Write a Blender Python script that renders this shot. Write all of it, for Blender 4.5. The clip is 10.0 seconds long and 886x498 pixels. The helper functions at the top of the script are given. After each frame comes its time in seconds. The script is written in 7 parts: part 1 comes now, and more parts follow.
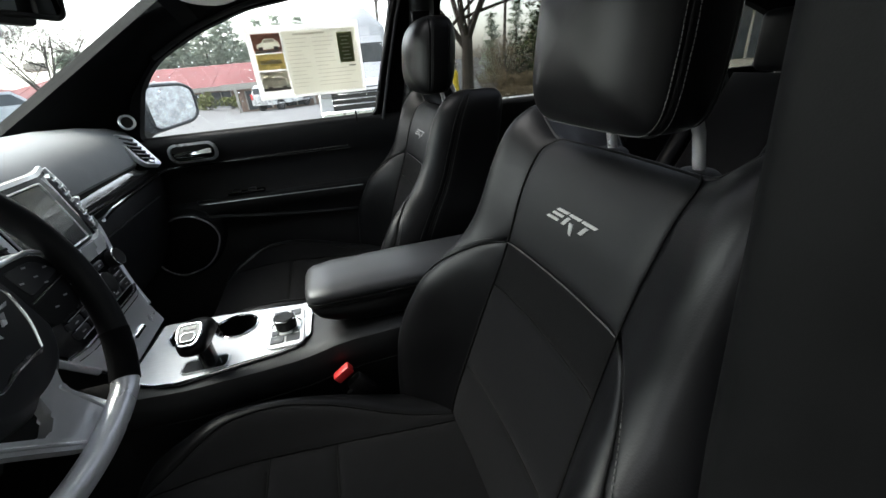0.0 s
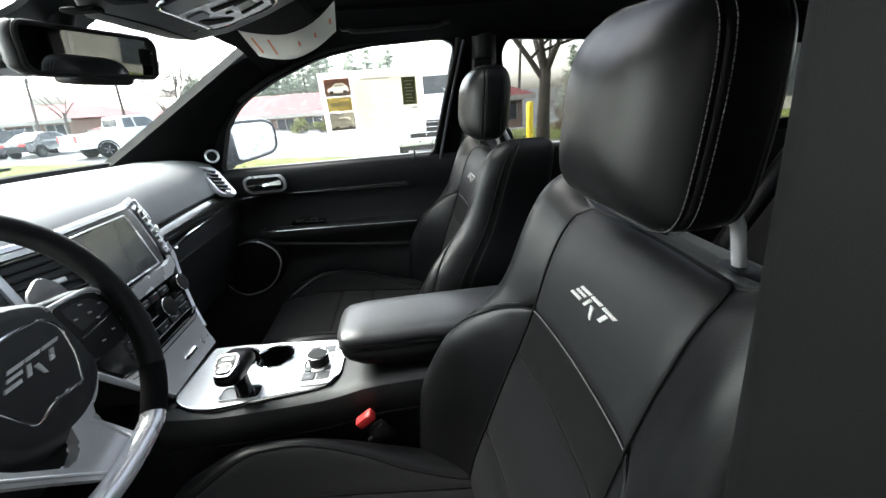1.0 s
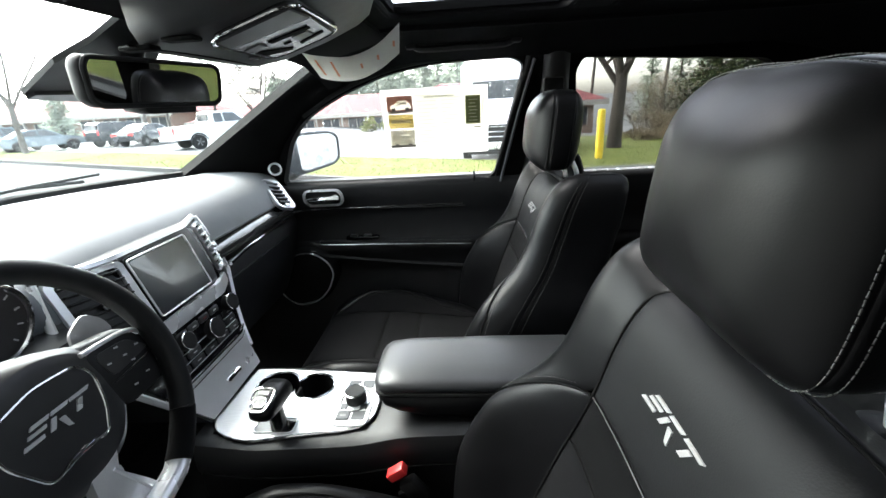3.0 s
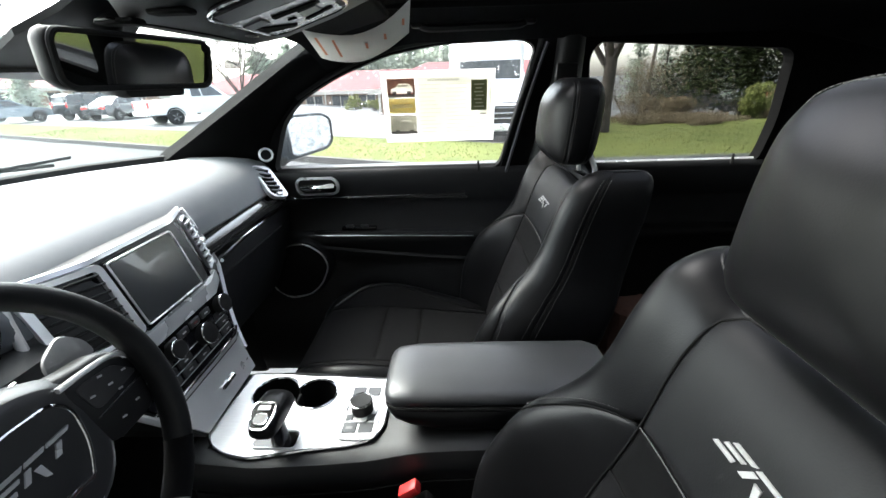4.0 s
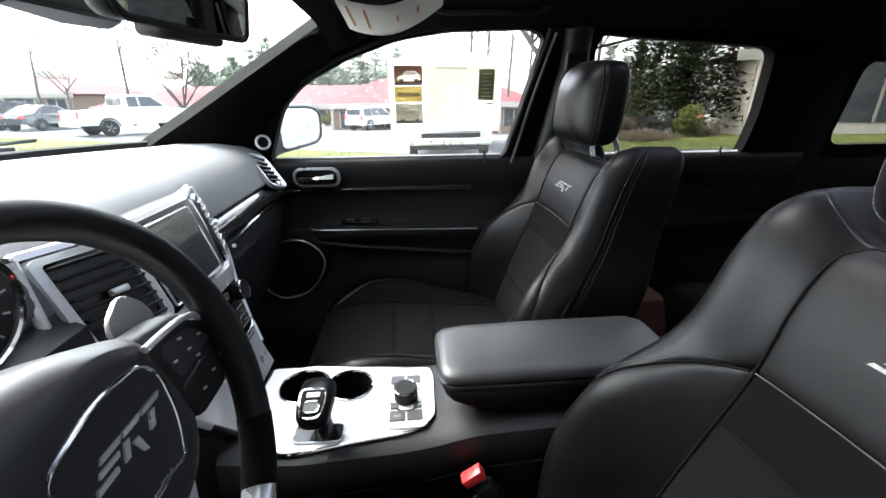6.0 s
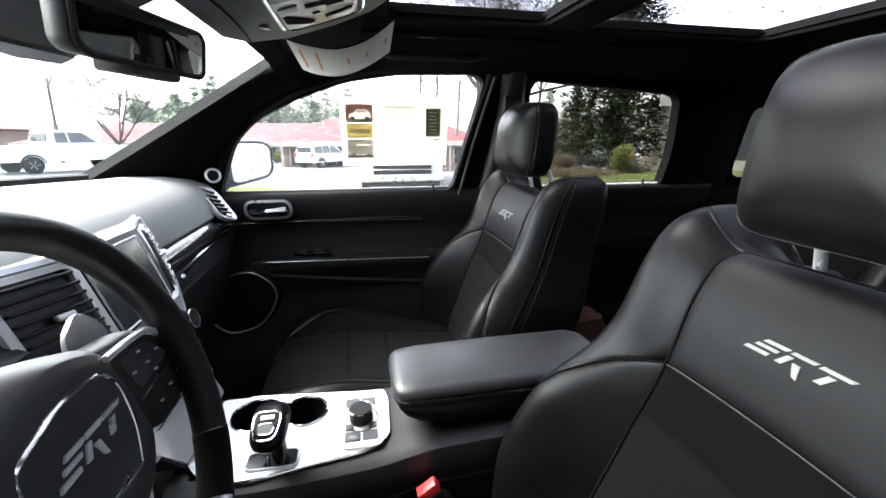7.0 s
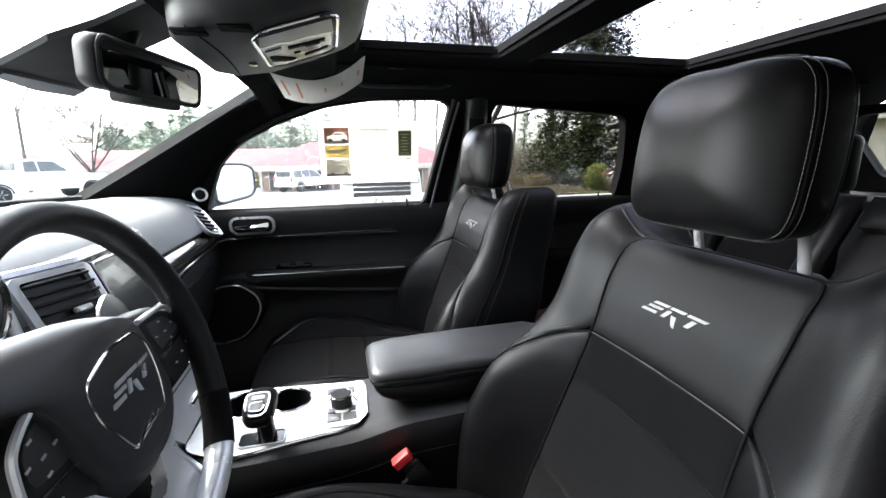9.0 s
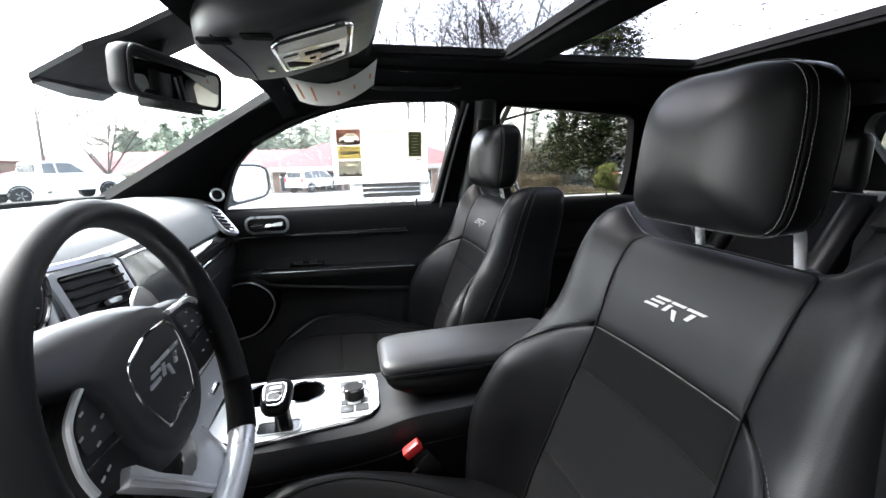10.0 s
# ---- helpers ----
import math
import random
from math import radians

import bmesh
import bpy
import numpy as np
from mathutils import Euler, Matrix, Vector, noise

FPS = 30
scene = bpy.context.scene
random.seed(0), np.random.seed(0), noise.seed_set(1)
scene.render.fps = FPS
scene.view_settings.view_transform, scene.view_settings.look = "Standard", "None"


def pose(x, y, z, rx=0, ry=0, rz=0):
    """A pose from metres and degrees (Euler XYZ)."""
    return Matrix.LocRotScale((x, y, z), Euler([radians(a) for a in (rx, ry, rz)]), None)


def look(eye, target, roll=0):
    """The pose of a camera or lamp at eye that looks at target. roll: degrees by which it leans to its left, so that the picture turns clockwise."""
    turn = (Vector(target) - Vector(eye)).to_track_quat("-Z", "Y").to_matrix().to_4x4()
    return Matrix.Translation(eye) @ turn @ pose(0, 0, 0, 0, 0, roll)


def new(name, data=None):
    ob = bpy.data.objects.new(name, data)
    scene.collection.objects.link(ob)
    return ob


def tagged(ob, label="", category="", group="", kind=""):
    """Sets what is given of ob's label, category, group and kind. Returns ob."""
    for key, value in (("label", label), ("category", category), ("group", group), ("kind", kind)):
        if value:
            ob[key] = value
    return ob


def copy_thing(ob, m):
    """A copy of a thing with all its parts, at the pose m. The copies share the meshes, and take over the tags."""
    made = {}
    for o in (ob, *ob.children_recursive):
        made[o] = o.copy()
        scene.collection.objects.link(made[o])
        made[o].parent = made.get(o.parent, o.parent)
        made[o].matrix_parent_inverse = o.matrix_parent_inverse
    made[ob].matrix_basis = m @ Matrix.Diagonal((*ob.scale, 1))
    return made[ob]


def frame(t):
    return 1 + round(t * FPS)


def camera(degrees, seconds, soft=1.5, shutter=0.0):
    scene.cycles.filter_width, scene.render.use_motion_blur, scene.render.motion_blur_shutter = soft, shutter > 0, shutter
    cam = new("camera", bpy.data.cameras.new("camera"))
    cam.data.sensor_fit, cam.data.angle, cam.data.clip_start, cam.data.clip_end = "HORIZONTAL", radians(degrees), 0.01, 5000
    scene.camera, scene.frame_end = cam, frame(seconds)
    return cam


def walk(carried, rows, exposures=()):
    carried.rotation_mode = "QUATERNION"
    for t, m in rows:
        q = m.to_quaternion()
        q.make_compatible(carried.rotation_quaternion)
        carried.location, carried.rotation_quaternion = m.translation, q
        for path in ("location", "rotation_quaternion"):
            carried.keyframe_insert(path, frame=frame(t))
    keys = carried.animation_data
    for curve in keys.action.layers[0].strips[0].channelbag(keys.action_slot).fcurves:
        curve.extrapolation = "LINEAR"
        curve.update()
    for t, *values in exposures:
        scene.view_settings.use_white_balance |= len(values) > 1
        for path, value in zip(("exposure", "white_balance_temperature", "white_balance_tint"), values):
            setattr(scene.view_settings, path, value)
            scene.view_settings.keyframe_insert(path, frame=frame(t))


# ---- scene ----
cam = camera(94.4, 10.0)
PATH = [
    (0, (-0.258, -0.791, 1.336), (0.181, 0.971, 0.499), -5.2),
    (0.5, (-0.215, -0.774, 1.354), (0.075, 1.048, 0.58), -5.0),
    (1, (-0.187, -0.773, 1.375), (-0.045, 1.095, 0.674), -4.6),
    (1.5, (-0.163, -0.76, 1.391), (-0.178, 1.129, 0.735), -3.9),
    (2, (-0.148, -0.747, 1.408), (-0.257, 1.142, 0.762), -3.1),
    (2.5, (-0.155, -0.721, 1.416), (-0.297, 1.167, 0.771), -3.3),
    (4, (-0.228, -0.618, 1.442), (-0.286, 1.23, 0.681), -1.9),
    (4.5, (-0.278, -0.592, 1.408), (-0.297, 1.263, 0.661), -0.8),
    (5, (-0.328, -0.565, 1.389), (-0.327, 1.278, 0.611), -1.6),
    (6.3, (-0.403, -0.625, 1.359), (-0.159, 1.249, 0.705), -0.3),
    (6.5, (-0.398, -0.634, 1.358), (-0.101, 1.242, 0.731), -0.4),
    (7, (-0.398, -0.663, 1.356), (-0.004, 1.224, 0.825), 0.0),
    (7.5, (-0.398, -0.695, 1.35), (0.05, 1.198, 0.886), -0.2),
    (8, (-0.399, -0.728, 1.347), (0.039, 1.174, 0.908), -0.4),
    (8.5, (-0.4, -0.759, 1.345), (0.079, 1.134, 0.914), -0.8),
    (9, (-0.394, -0.785, 1.344), (0.091, 1.107, 0.911), -1.0),
    (9.5, (-0.396, -0.805, 1.35), (0.064, 1.096, 0.933), -0.9),
    (10, (-0.401, -0.811, 1.344), (0.041, 1.092, 0.914), -1.2),
]
EXPOSURE = [(0.0, 2.45, 6500, 4), (0.5, 3.05, 6500, 4), (1.0, 3.42, 6500, 4), (2.0, 3.57, 6500, 4), (2.7, 3.55, 6480, 4), (4.0, 3.34, 6460, 5), (5.0, 3.34, 6440, 6), (6.5, 3.40, 6400, 8), (8.5, 3.57, 6400, 9), (10.0, 3.65, 6400, 9)]
walk(cam, [(t, look(eye, target, roll)) for t, eye, target, roll in PATH], EXPOSURE)

# ---- world and sun: a bright overcast sky ----
world = bpy.data.worlds.new("overcast_sky")
scene.world = world
world.use_nodes = True
wn, wl = world.node_tree.nodes, world.node_tree.links
wn.clear()
sky = wn.new("ShaderNodeTexSky")
sky.sky_type, sky.sun_disc = "NISHITA", False
sky.sun_elevation, sky.sun_rotation = radians(50), radians(293)
sky.air_density, sky.dust_density = 1.0, 4.0
grey = wn.new("ShaderNodeHueSaturation")
grey.inputs["Saturation"].default_value = 0.38
back = wn.new("ShaderNodeBackground")
back.inputs["Strength"].default_value = 0.15
wout = wn.new("ShaderNodeOutputWorld")
wco, wsep, wup, wmul = wn.new("ShaderNodeTexCoord"), wn.new("ShaderNodeSeparateXYZ"), wn.new("ShaderNodeMapRange"), wn.new("ShaderNodeVectorMath")
# bright cloud down to the horizon
wup.inputs["To Min"].default_value, wup.inputs["To Max"].default_value = 1.9, 0.72
wmul.operation = "SCALE"
wl.new(wco.outputs["Generated"], wsep.inputs[0])
wl.new(wsep.outputs["Z"], wup.inputs["Value"])
wl.new(sky.outputs[0], grey.inputs["Color"])
wl.new(grey.outputs[0], wmul.inputs[0])
wl.new(wup.outputs[0], wmul.inputs["Scale"])
wl.new(wmul.outputs[0], back.inputs["Color"])
wl.new(back.outputs[0], wout.inputs["Surface"])
sun = new("sun", bpy.data.lights.new("sun", "SUN"))
sun.data.energy, sun.data.angle, sun.data.color = 0.5, radians(40), (1.0, 0.97, 0.93)
sun.matrix_world = look((-7.0, 3.0, 9.0), (0, 0, 0))


# ---- materials ----
def shader(name, colour, rough=0.5, metal=0.0, coat=0.0, sheen=0.0, spec=0.5):
    m = bpy.data.materials.new(name)
    m.use_nodes = True
    b = m.node_tree.nodes["Principled BSDF"]
    b.inputs["Base Color"].default_value = (*colour, 1)
    b.inputs["Roughness"].default_value = rough
    b.inputs["Metallic"].default_value = metal
    b.inputs["Coat Weight"].default_value = coat
    b.inputs["Sheen Weight"].default_value = sheen
    b.inputs["Specular IOR Level"].default_value = spec
    return m


def varied(name, colour, other, rough=0.5, scale=30.0, fine=400.0, bump=0.1, metal=0.0, coat=0.0, sheen=0.0, spread=0.08, stretch=(1, 1, 1), cells=False, spec=0.5, depth=0.002):
    """A surface with blotches of a second colour, uneven gloss and a fine relief."""
    m = shader(name, colour, rough, metal, coat, sheen, spec)
    n, l = m.node_tree.nodes, m.node_tree.links
    b = n["Principled BSDF"]
    co = n.new("ShaderNodeTexCoord")
    mp = n.new("ShaderNodeMapping")
    mp.inputs["Scale"].default_value = stretch
    l.new(co.outputs["Object"], mp.inputs["Vector"])
    big = n.new("ShaderNodeTexNoise")
    big.inputs["Scale"].default_value = scale
    big.inputs["Detail"].default_value = 5
    l.new(mp.outputs[0], big.inputs["Vector"])
    ramp = n.new("ShaderNodeValToRGB")
    ramp.color_ramp.elements[0].position, ramp.color_ramp.elements[1].position = 0.32, 0.7
    ramp.color_ramp.elements[0].color, ramp.color_ramp.elements[1].color = (*colour, 1), (*other, 1)
    l.new(big.outputs["Fac"], ramp.inputs[0])
    l.new(ramp.outputs[0], b.inputs["Base Color"])
    rr = n.new("ShaderNodeMapRange")
    rr.inputs["To Min"].default_value, rr.inputs["To Max"].default_value = max(0.02, rough - spread), min(1, rough + spread)
    l.new(big.outputs["Fac"], rr.inputs["Value"])
    l.new(rr.outputs[0], b.inputs["Roughness"])
    if bump:
        if cells:
            small = n.new("ShaderNodeTexVoronoi")
            small.inputs["Scale"].default_value = fine
            height = small.outputs["Distance"]
        else:
            small = n.new("ShaderNodeTexNoise")
            small.inputs["Scale"].default_value = fine
            small.inputs["Detail"].default_value = 3
            height = small.outputs["Fac"]
        l.new(mp.outputs[0], small.inputs["Vector"])
        bp = n.new("ShaderNodeBump")
        bp.inputs["Strength"].default_value, bp.inputs["Distance"].default_value = bump, depth
        l.new(height, bp.inputs["Height"])
        l.new(bp.outputs[0], b.inputs["Normal"])
    return m


def translucent(m, share):
    """Lets part of the light pass through a thin sheet."""
    n, l = m.node_tree.nodes, m.node_tree.links
    b, out = n["Principled BSDF"], n["Material Output"]
    tr, mix = n.new("ShaderNodeBsdfTranslucent"), n.new("ShaderNodeMixShader")
    mix.inputs[0].default_value = share
    l.new(b.inputs["Base Color"].links[0].from_socket, tr.inputs["Color"])
    l.new(b.outputs[0], mix.inputs[1])
    l.new(tr.outputs[0], mix.inputs[2])
    l.new(mix.outputs[0], out.inputs["Surface"])
    return m


def pane_material(name, tint, rough=0.0, drops=0.0, film=0.0):
    """A clear or tinted pane: it lets light through and mirrors at its surface."""
    m = bpy.data.materials.new(name)
    m.use_nodes = True
    n, l = m.node_tree.nodes, m.node_tree.links
    n.clear()
    out, mix = n.new("ShaderNodeOutputMaterial"), n.new("ShaderNodeMixShader")
    clear, gloss, fres = n.new("ShaderNodeBsdfTransparent"), n.new("ShaderNodeBsdfGlossy"), n.new("ShaderNodeLayerWeight")
    fres.inputs["Blend"].default_value = 0.5
    steep, fac = n.new("ShaderNodeMath"), n.new("ShaderNodeMath")
    steep.operation, steep.inputs[1].default_value = "POWER", 5.0
    fac.operation, fac.inputs[1].default_value, fac.inputs[2].default_value = "MULTIPLY_ADD", 0.45, 0.02
    l.new(fres.outputs["Facing"], steep.inputs[0])
    l.new(steep.outputs[0], fac.inputs[0])
    clear.inputs["Color"].default_value = (*tint, 1)
    gloss.inputs["Roughness"].default_value = rough
    gloss.inputs["Color"].default_value = (0.9, 0.9, 0.9, 1)
    l.new(fac.outputs[0], mix.inputs[0])
    l.new(clear.outputs[0], mix.inputs[1])
    l.new(gloss.outputs[0], mix.inputs[2])
    last = mix.outputs[0]
    if film:
        # haze put into the pane: a thin translucent layer that pales the view
        haze, over, co2, cloud, amount = n.new("ShaderNodeBsdfTranslucent"), n.new("ShaderNodeMixShader"), n.new("ShaderNodeTexCoord"), n.new("ShaderNodeTexNoise"), n.new("ShaderNodeMapRange")
        haze.inputs["Color"].default_value = (0.90, 0.93, 0.92, 1)
        cloud.inputs["Scale"].default_value = 6.0
        amount.inputs["To Min"].default_value, amount.inputs["To Max"].default_value = film * 0.6, film * 1.4
        l.new(co2.outputs["Object"], cloud.inputs["Vector"])
        l.new(cloud.outputs["Fac"], amount.inputs["Value"])
        l.new(amount.outputs[0], over.inputs[0])
        l.new(last, over.inputs[1])
        l.new(haze.outputs[0], over.inputs[2])
        last = over.outputs[0]
    l.new(last, out.inputs["Surface"])
    if drops:
        co, v = n.new("ShaderNodeTexCoord"), n.new("ShaderNodeTexVoronoi")
        v.inputs["Scale"].default_value = 90
        ramp = n.new("ShaderNodeValToRGB")
        ramp.color_ramp.elements[0].position, ramp.color_ramp.elements[1].position = 0.0, 0.25
        ramp.color_ramp.elements[0].color, ramp.color_ramp.elements[1].color = (1, 1, 1, 1), (0, 0, 0, 1)
        bp = n.new("ShaderNodeBump")
        bp.inputs["Strength"].default_value, bp.inputs["Distance"].default_value = drops, 0.002
        l.new(co.outputs["Object"], v.inputs["Vector"])
        l.new(v.outputs["Distance"], ramp.inputs[0])
        l.new(ramp.outputs[0], bp.inputs["Height"])
        l.new(bp.outputs[0], gloss.inputs["Normal"])
    return m


LEATHER = varied("black_leather", (0.0026, 0.0027, 0.0031), (0.0042, 0.0043, 0.0049), 0.36, 14, 600, 0.12, cells=True, depth=0.0008, spread=0.08, spec=0.17)
# The seats' black leather again, more reflective so the headrest looks lit.
LEATHER_LIT = varied("lit_headrest_leather", (0.0028, 0.0029, 0.0033), (0.0042, 0.0043, 0.0048), 0.40, 14, 700, 0.06, cells=True, depth=0.0006, spread=0.05, spec=0.22)
# Armrest leather lightened for the lid, as if daylight fell on its top.
LEATHER_LID_LIT = varied("lit_lid_leather", (0.026, 0.0275, 0.030), (0.034, 0.0355, 0.038), 0.38, 16, 700, 0.05, cells=True, depth=0.0006, spread=0.04, spec=0.62)
LEATHER_GREY = varied("charcoal_leather", (0.0062, 0.0064, 0.0070), (0.0084, 0.0087, 0.0094), 0.47, 16, 600, 0.10, cells=True, depth=0.0008, spread=0.06, spec=0.16)
WHEEL_SKIN = varied("matte_wheel_leather", (0.007, 0.0073, 0.0082), (0.011, 0.0114, 0.0126), 0.46, 22, 800, 0.08, cells=True, depth=0.0006, spread=0.06, spec=0.22)
HUB_SKIN = varied("smooth_airbag_plastic", (0.012, 0.0126, 0.0142), (0.017, 0.0178, 0.0200), 0.42, 22, 800, 0.06, cells=True, depth=0.0006, spread=0.05, spec=0.46)
SUEDE = varied("black_suede", (0.0030, 0.0030, 0.0035), (0.0047, 0.0047, 0.0054), 0.9, 40, 900, 0.3, sheen=0.02, spec=0.10)
SUEDE_DARK = varied("dark_suede_band", (0.0018, 0.0018, 0.002), (0.003, 0.003, 0.0033), 0.95, 40, 900, 0.3, sheen=0.015, spec=0.1)
SOFT = varied("soft_touch_plastic", (0.0090, 0.0094, 0.0104), (0.0130, 0.0135, 0.0148), 0.44, 25, 900, 0.12, cells=True, depth=0.0008, spec=0.50)
# Pad lightened: the sky's reflection from the windscreen is put into its colour.
DASH = varied("dash_pad_sky_lit", (0.085, 0.094, 0.105), (0.105, 0.114, 0.125), 0.62, 20, 900, 0.14, cells=True, depth=0.0008, spread=0.05, spec=0.45, sheen=0.25)
HARD = varied("hard_black_plastic", (0.004, 0.004, 0.0044), (0.006, 0.006, 0.0065), 0.55, 30, 800, 0.08, spec=0.3)
GLOSSY = varied("piano_black", (0.004, 0.004, 0.005), (0.006, 0.006, 0.007), 0.14, 30, 500, 0.02, coat=0.2)
SILVER = varied("satin_silver", (0.72, 0.73, 0.75), (0.79, 0.80, 0.82), 0.28, 8, 600, 0.0, metal=0.6, spread=0.04)
PLATE = varied("brushed_aluminium", (0.72, 0.72, 0.73), (0.80, 0.80, 0.81), 0.36, 60, 500, 0.04, metal=0.55, stretch=(1, 12, 1))
CHROME = varied("chrome", (0.72, 0.73, 0.75), (0.78, 0.79, 0.80), 0.10, 30, 500, 0.0, metal=1.0, spread=0.04)
CARBON = varied("dark_grained_trim", (0.012, 0.012, 0.013), (0.050, 0.047, 0.045), 0.14, 120, 400, 0.02, coat=1.0, stretch=(1, 0.12, 1))
HEADLINER = varied("black_headliner", (0.007, 0.007, 0.0074), (0.010, 0.010, 0.0107), 0.95, 60, 1200, 0.2, spec=0.08)
CARPET = varied("black_carpet", (0.006, 0.006, 0.006), (0.010, 0.010, 0.010), 1.0, 80, 900, 0.6, spec=0.1)
PILLAR = varied("black_pillar_trim", (0.0025, 0.0025, 0.0026), (0.0038, 0.0038, 0.004), 0.8, 30, 900, 0.03, spec=0.06)
PILLAR_GREY = varied("grey_pillar_trim", (0.0028, 0.0029, 0.0030), (0.0040, 0.0041, 0.0043), 0.6, 30, 900, 0.05, spec=0.12)
DARK_RED = varied("dull_red_legend", (0.10, 0.006, 0.006), (0.13, 0.01, 0.01), 0.5, 40, 500, 0.03)
RED = varied("red_plastic", (0.50, 0.02, 0.025), (0.58, 0.03, 0.03), 0.4, 40, 500, 0.03)
STITCH = varied("grey_thread", (0.06, 0.06, 0.058), (0.08, 0.08, 0.077), 0.8, 200, 900, 0.1)
PIPING = varied("dark_seam", (0.002, 0.002, 0.002), (0.0035, 0.0035, 0.0035), 0.85, 60, 500, 0.05, spec=0.15)
SEAM_GREY = varied("grey_piping", (0.055, 0.053, 0.05), (0.075, 0.072, 0.068), 0.6, 60, 500, 0.05)
EMBROIDERY = varied("silver_embroidery", (0.30, 0.30, 0.295), (0.38, 0.38, 0.37), 0.6, 300, 1500, 0.3)
PAPER = translucent(varied("white_paper", (0.74, 0.74, 0.72), (0.80, 0.80, 0.78), 0.8, 8, 300, 0.03), 0.75)
PAPER_CREAM = translucent(varied("cream_paper", (0.84, 0.83, 0.77), (0.88, 0.87, 0.81), 0.8, 8, 300, 0.03), 0.9)
INK_GREY = translucent(varied("grey_ink", (0.62, 0.60, 0.56), (0.68, 0.66, 0.61), 0.8, 40, 300, 0.0), 0.85)
INK_ORANGE = translucent(varied("orange_ink", (0.72, 0.30, 0.20), (0.78, 0.40, 0.28), 0.8, 40, 300, 0.0), 0.6)
INK_GREEN = translucent(varied("olive_green_ink", (0.22, 0.24, 0.14), (0.27, 0.29, 0.17), 0.7, 40, 300, 0.0), 0.6)
INK_GOLD = translucent(varied("gold_ink", (0.60, 0.52, 0.28), (0.66, 0.58, 0.33), 0.7, 20, 300, 0.0), 0.85)
INK_RED = translucent(varied("reddish_ink", (0.40, 0.24, 0.20), (0.50, 0.33, 0.28), 0.7, 60, 300, 0.0), 0.85)
INK_BLACK = varied("black_ink", (0.12, 0.11, 0.10), (0.20, 0.18, 0.17), 0.7, 40, 300, 0.0)
MIRROR = shader("mirror_glass", (0.55, 0.56, 0.57), 0.015, 1.0)
SCREEN = varied("screen_glass", (0.030, 0.032, 0.035), (0.036, 0.038, 0.041), 0.20, 4, 300, 0.0, coat=0.5)
CLEAR = pane_material("clear_glass", (0.935, 0.935, 0.94), 0.0, 0.15, 0.006)
WINDSCREEN = pane_material("windscreen_glass", (0.90, 0.925, 0.925), 0.0, 0.1)
WET_MIRROR = varied("wet_mirror_glass", (0.30, 0.31, 0.32), (0.50, 0.51, 0.52), 0.10, 60, 500, 0.35, metal=1.0, depth=0.002, cells=True)
TINTED = pane_material("privacy_glass", (0.54, 0.54, 0.53), 0.0, 0.1)
ROOFGLASS = pane_material("roof_glass", (0.60, 0.60, 0.62), 0.0, 0.5)
BROWN = varied("dull_brown", (0.13, 0.065, 0.048), (0.17, 0.09, 0.065), 0.85, 12, 200, 0.2)
BODY_DARK = varied("dark_blue_grey_paint", (0.018, 0.026, 0.034), (0.026, 0.034, 0.042), 0.35, 10, 300, 0.01, coat=0.15)
LAMP_LENS = varied("lamp_lens", (0.20, 0.20, 0.205), (0.25, 0.25, 0.255), 0.25, 30, 200, 0.03, coat=0.5)
LENS_GREY = varied("mid_grey_plastic", (0.055, 0.058, 0.062), (0.075, 0.078, 0.082), 0.35, 30, 300, 0.03)
BUTTON = varied("button_black", (0.016, 0.016, 0.017), (0.022, 0.022, 0.023), 0.42, 60, 700, 0.05)
LEGEND = varied("white_legend", (0.42, 0.42, 0.42), (0.50, 0.50, 0.50), 0.6, 60, 500, 0.0)
RUBBER = varied("rubber", (0.006, 0.006, 0.006), (0.011, 0.011, 0.011), 0.85, 40, 400, 0.1)

ASPHALT = varied("wet_asphalt", (0.045, 0.048, 0.052), (0.062, 0.066, 0.070), 0.8, 0.6, 60, 0.3, depth=0.01, spread=0.12, spec=0.2)
LOT = varied("pale_lot", (0.075, 0.078, 0.082), (0.10, 0.103, 0.108), 0.7, 0.4, 40, 0.2, depth=0.01, spread=0.15, spec=0.3)
GRASS = varied("lawn", (0.066, 0.088, 0.016), (0.105, 0.118, 0.030), 0.9, 1.2, 25, 0.7, depth=0.04, spec=0.2)
GRASS_BLADE = translucent(varied("grass_blades", (0.085, 0.10, 0.028), (0.125, 0.13, 0.045), 0.9, 1.2, 25, 0.0, spec=0.1), 0.5)
# Concrete darkened so the kerb holds the shadow line beside the lawn.
KERB = varied("kerb_concrete_shaded", (0.03, 0.03, 0.03), (0.05, 0.05, 0.049), 0.85, 4, 60, 0.3, depth=0.01)
ROOF_RED = varied("red_metal_roof", (0.115, 0.022, 0.025), (0.145, 0.03, 0.033), 0.8, 0.8, 6, 0.2)
FASCIA = varied("cream_fascia", (0.26, 0.25, 0.22), (0.32, 0.30, 0.27), 0.7, 2, 40, 0.1)
BRICK = varied("brown_brick", (0.16, 0.11, 0.085), (0.24, 0.17, 0.13), 0.85, 6, 30, 0.4, depth=0.01)
BEIGE = varied("beige_wall", (0.36, 0.33, 0.28), (0.42, 0.39, 0.33), 0.85, 2, 50, 0.2, depth=0.01)
WINDOW_DARK = varied("dark_window", (0.03, 0.035, 0.04), (0.06, 0.065, 0.07), 0.12, 2, 20, 0.0)
BARK = varied("bark", (0.022, 0.018, 0.015), (0.050, 0.041, 0.034), 0.95, 5, 40, 0.8, depth=0.02)
BARK_PALE = varied("pale_bark", (0.07, 0.062, 0.055), (0.11, 0.10, 0.09), 0.95, 5, 40, 0.6, depth=0.02)
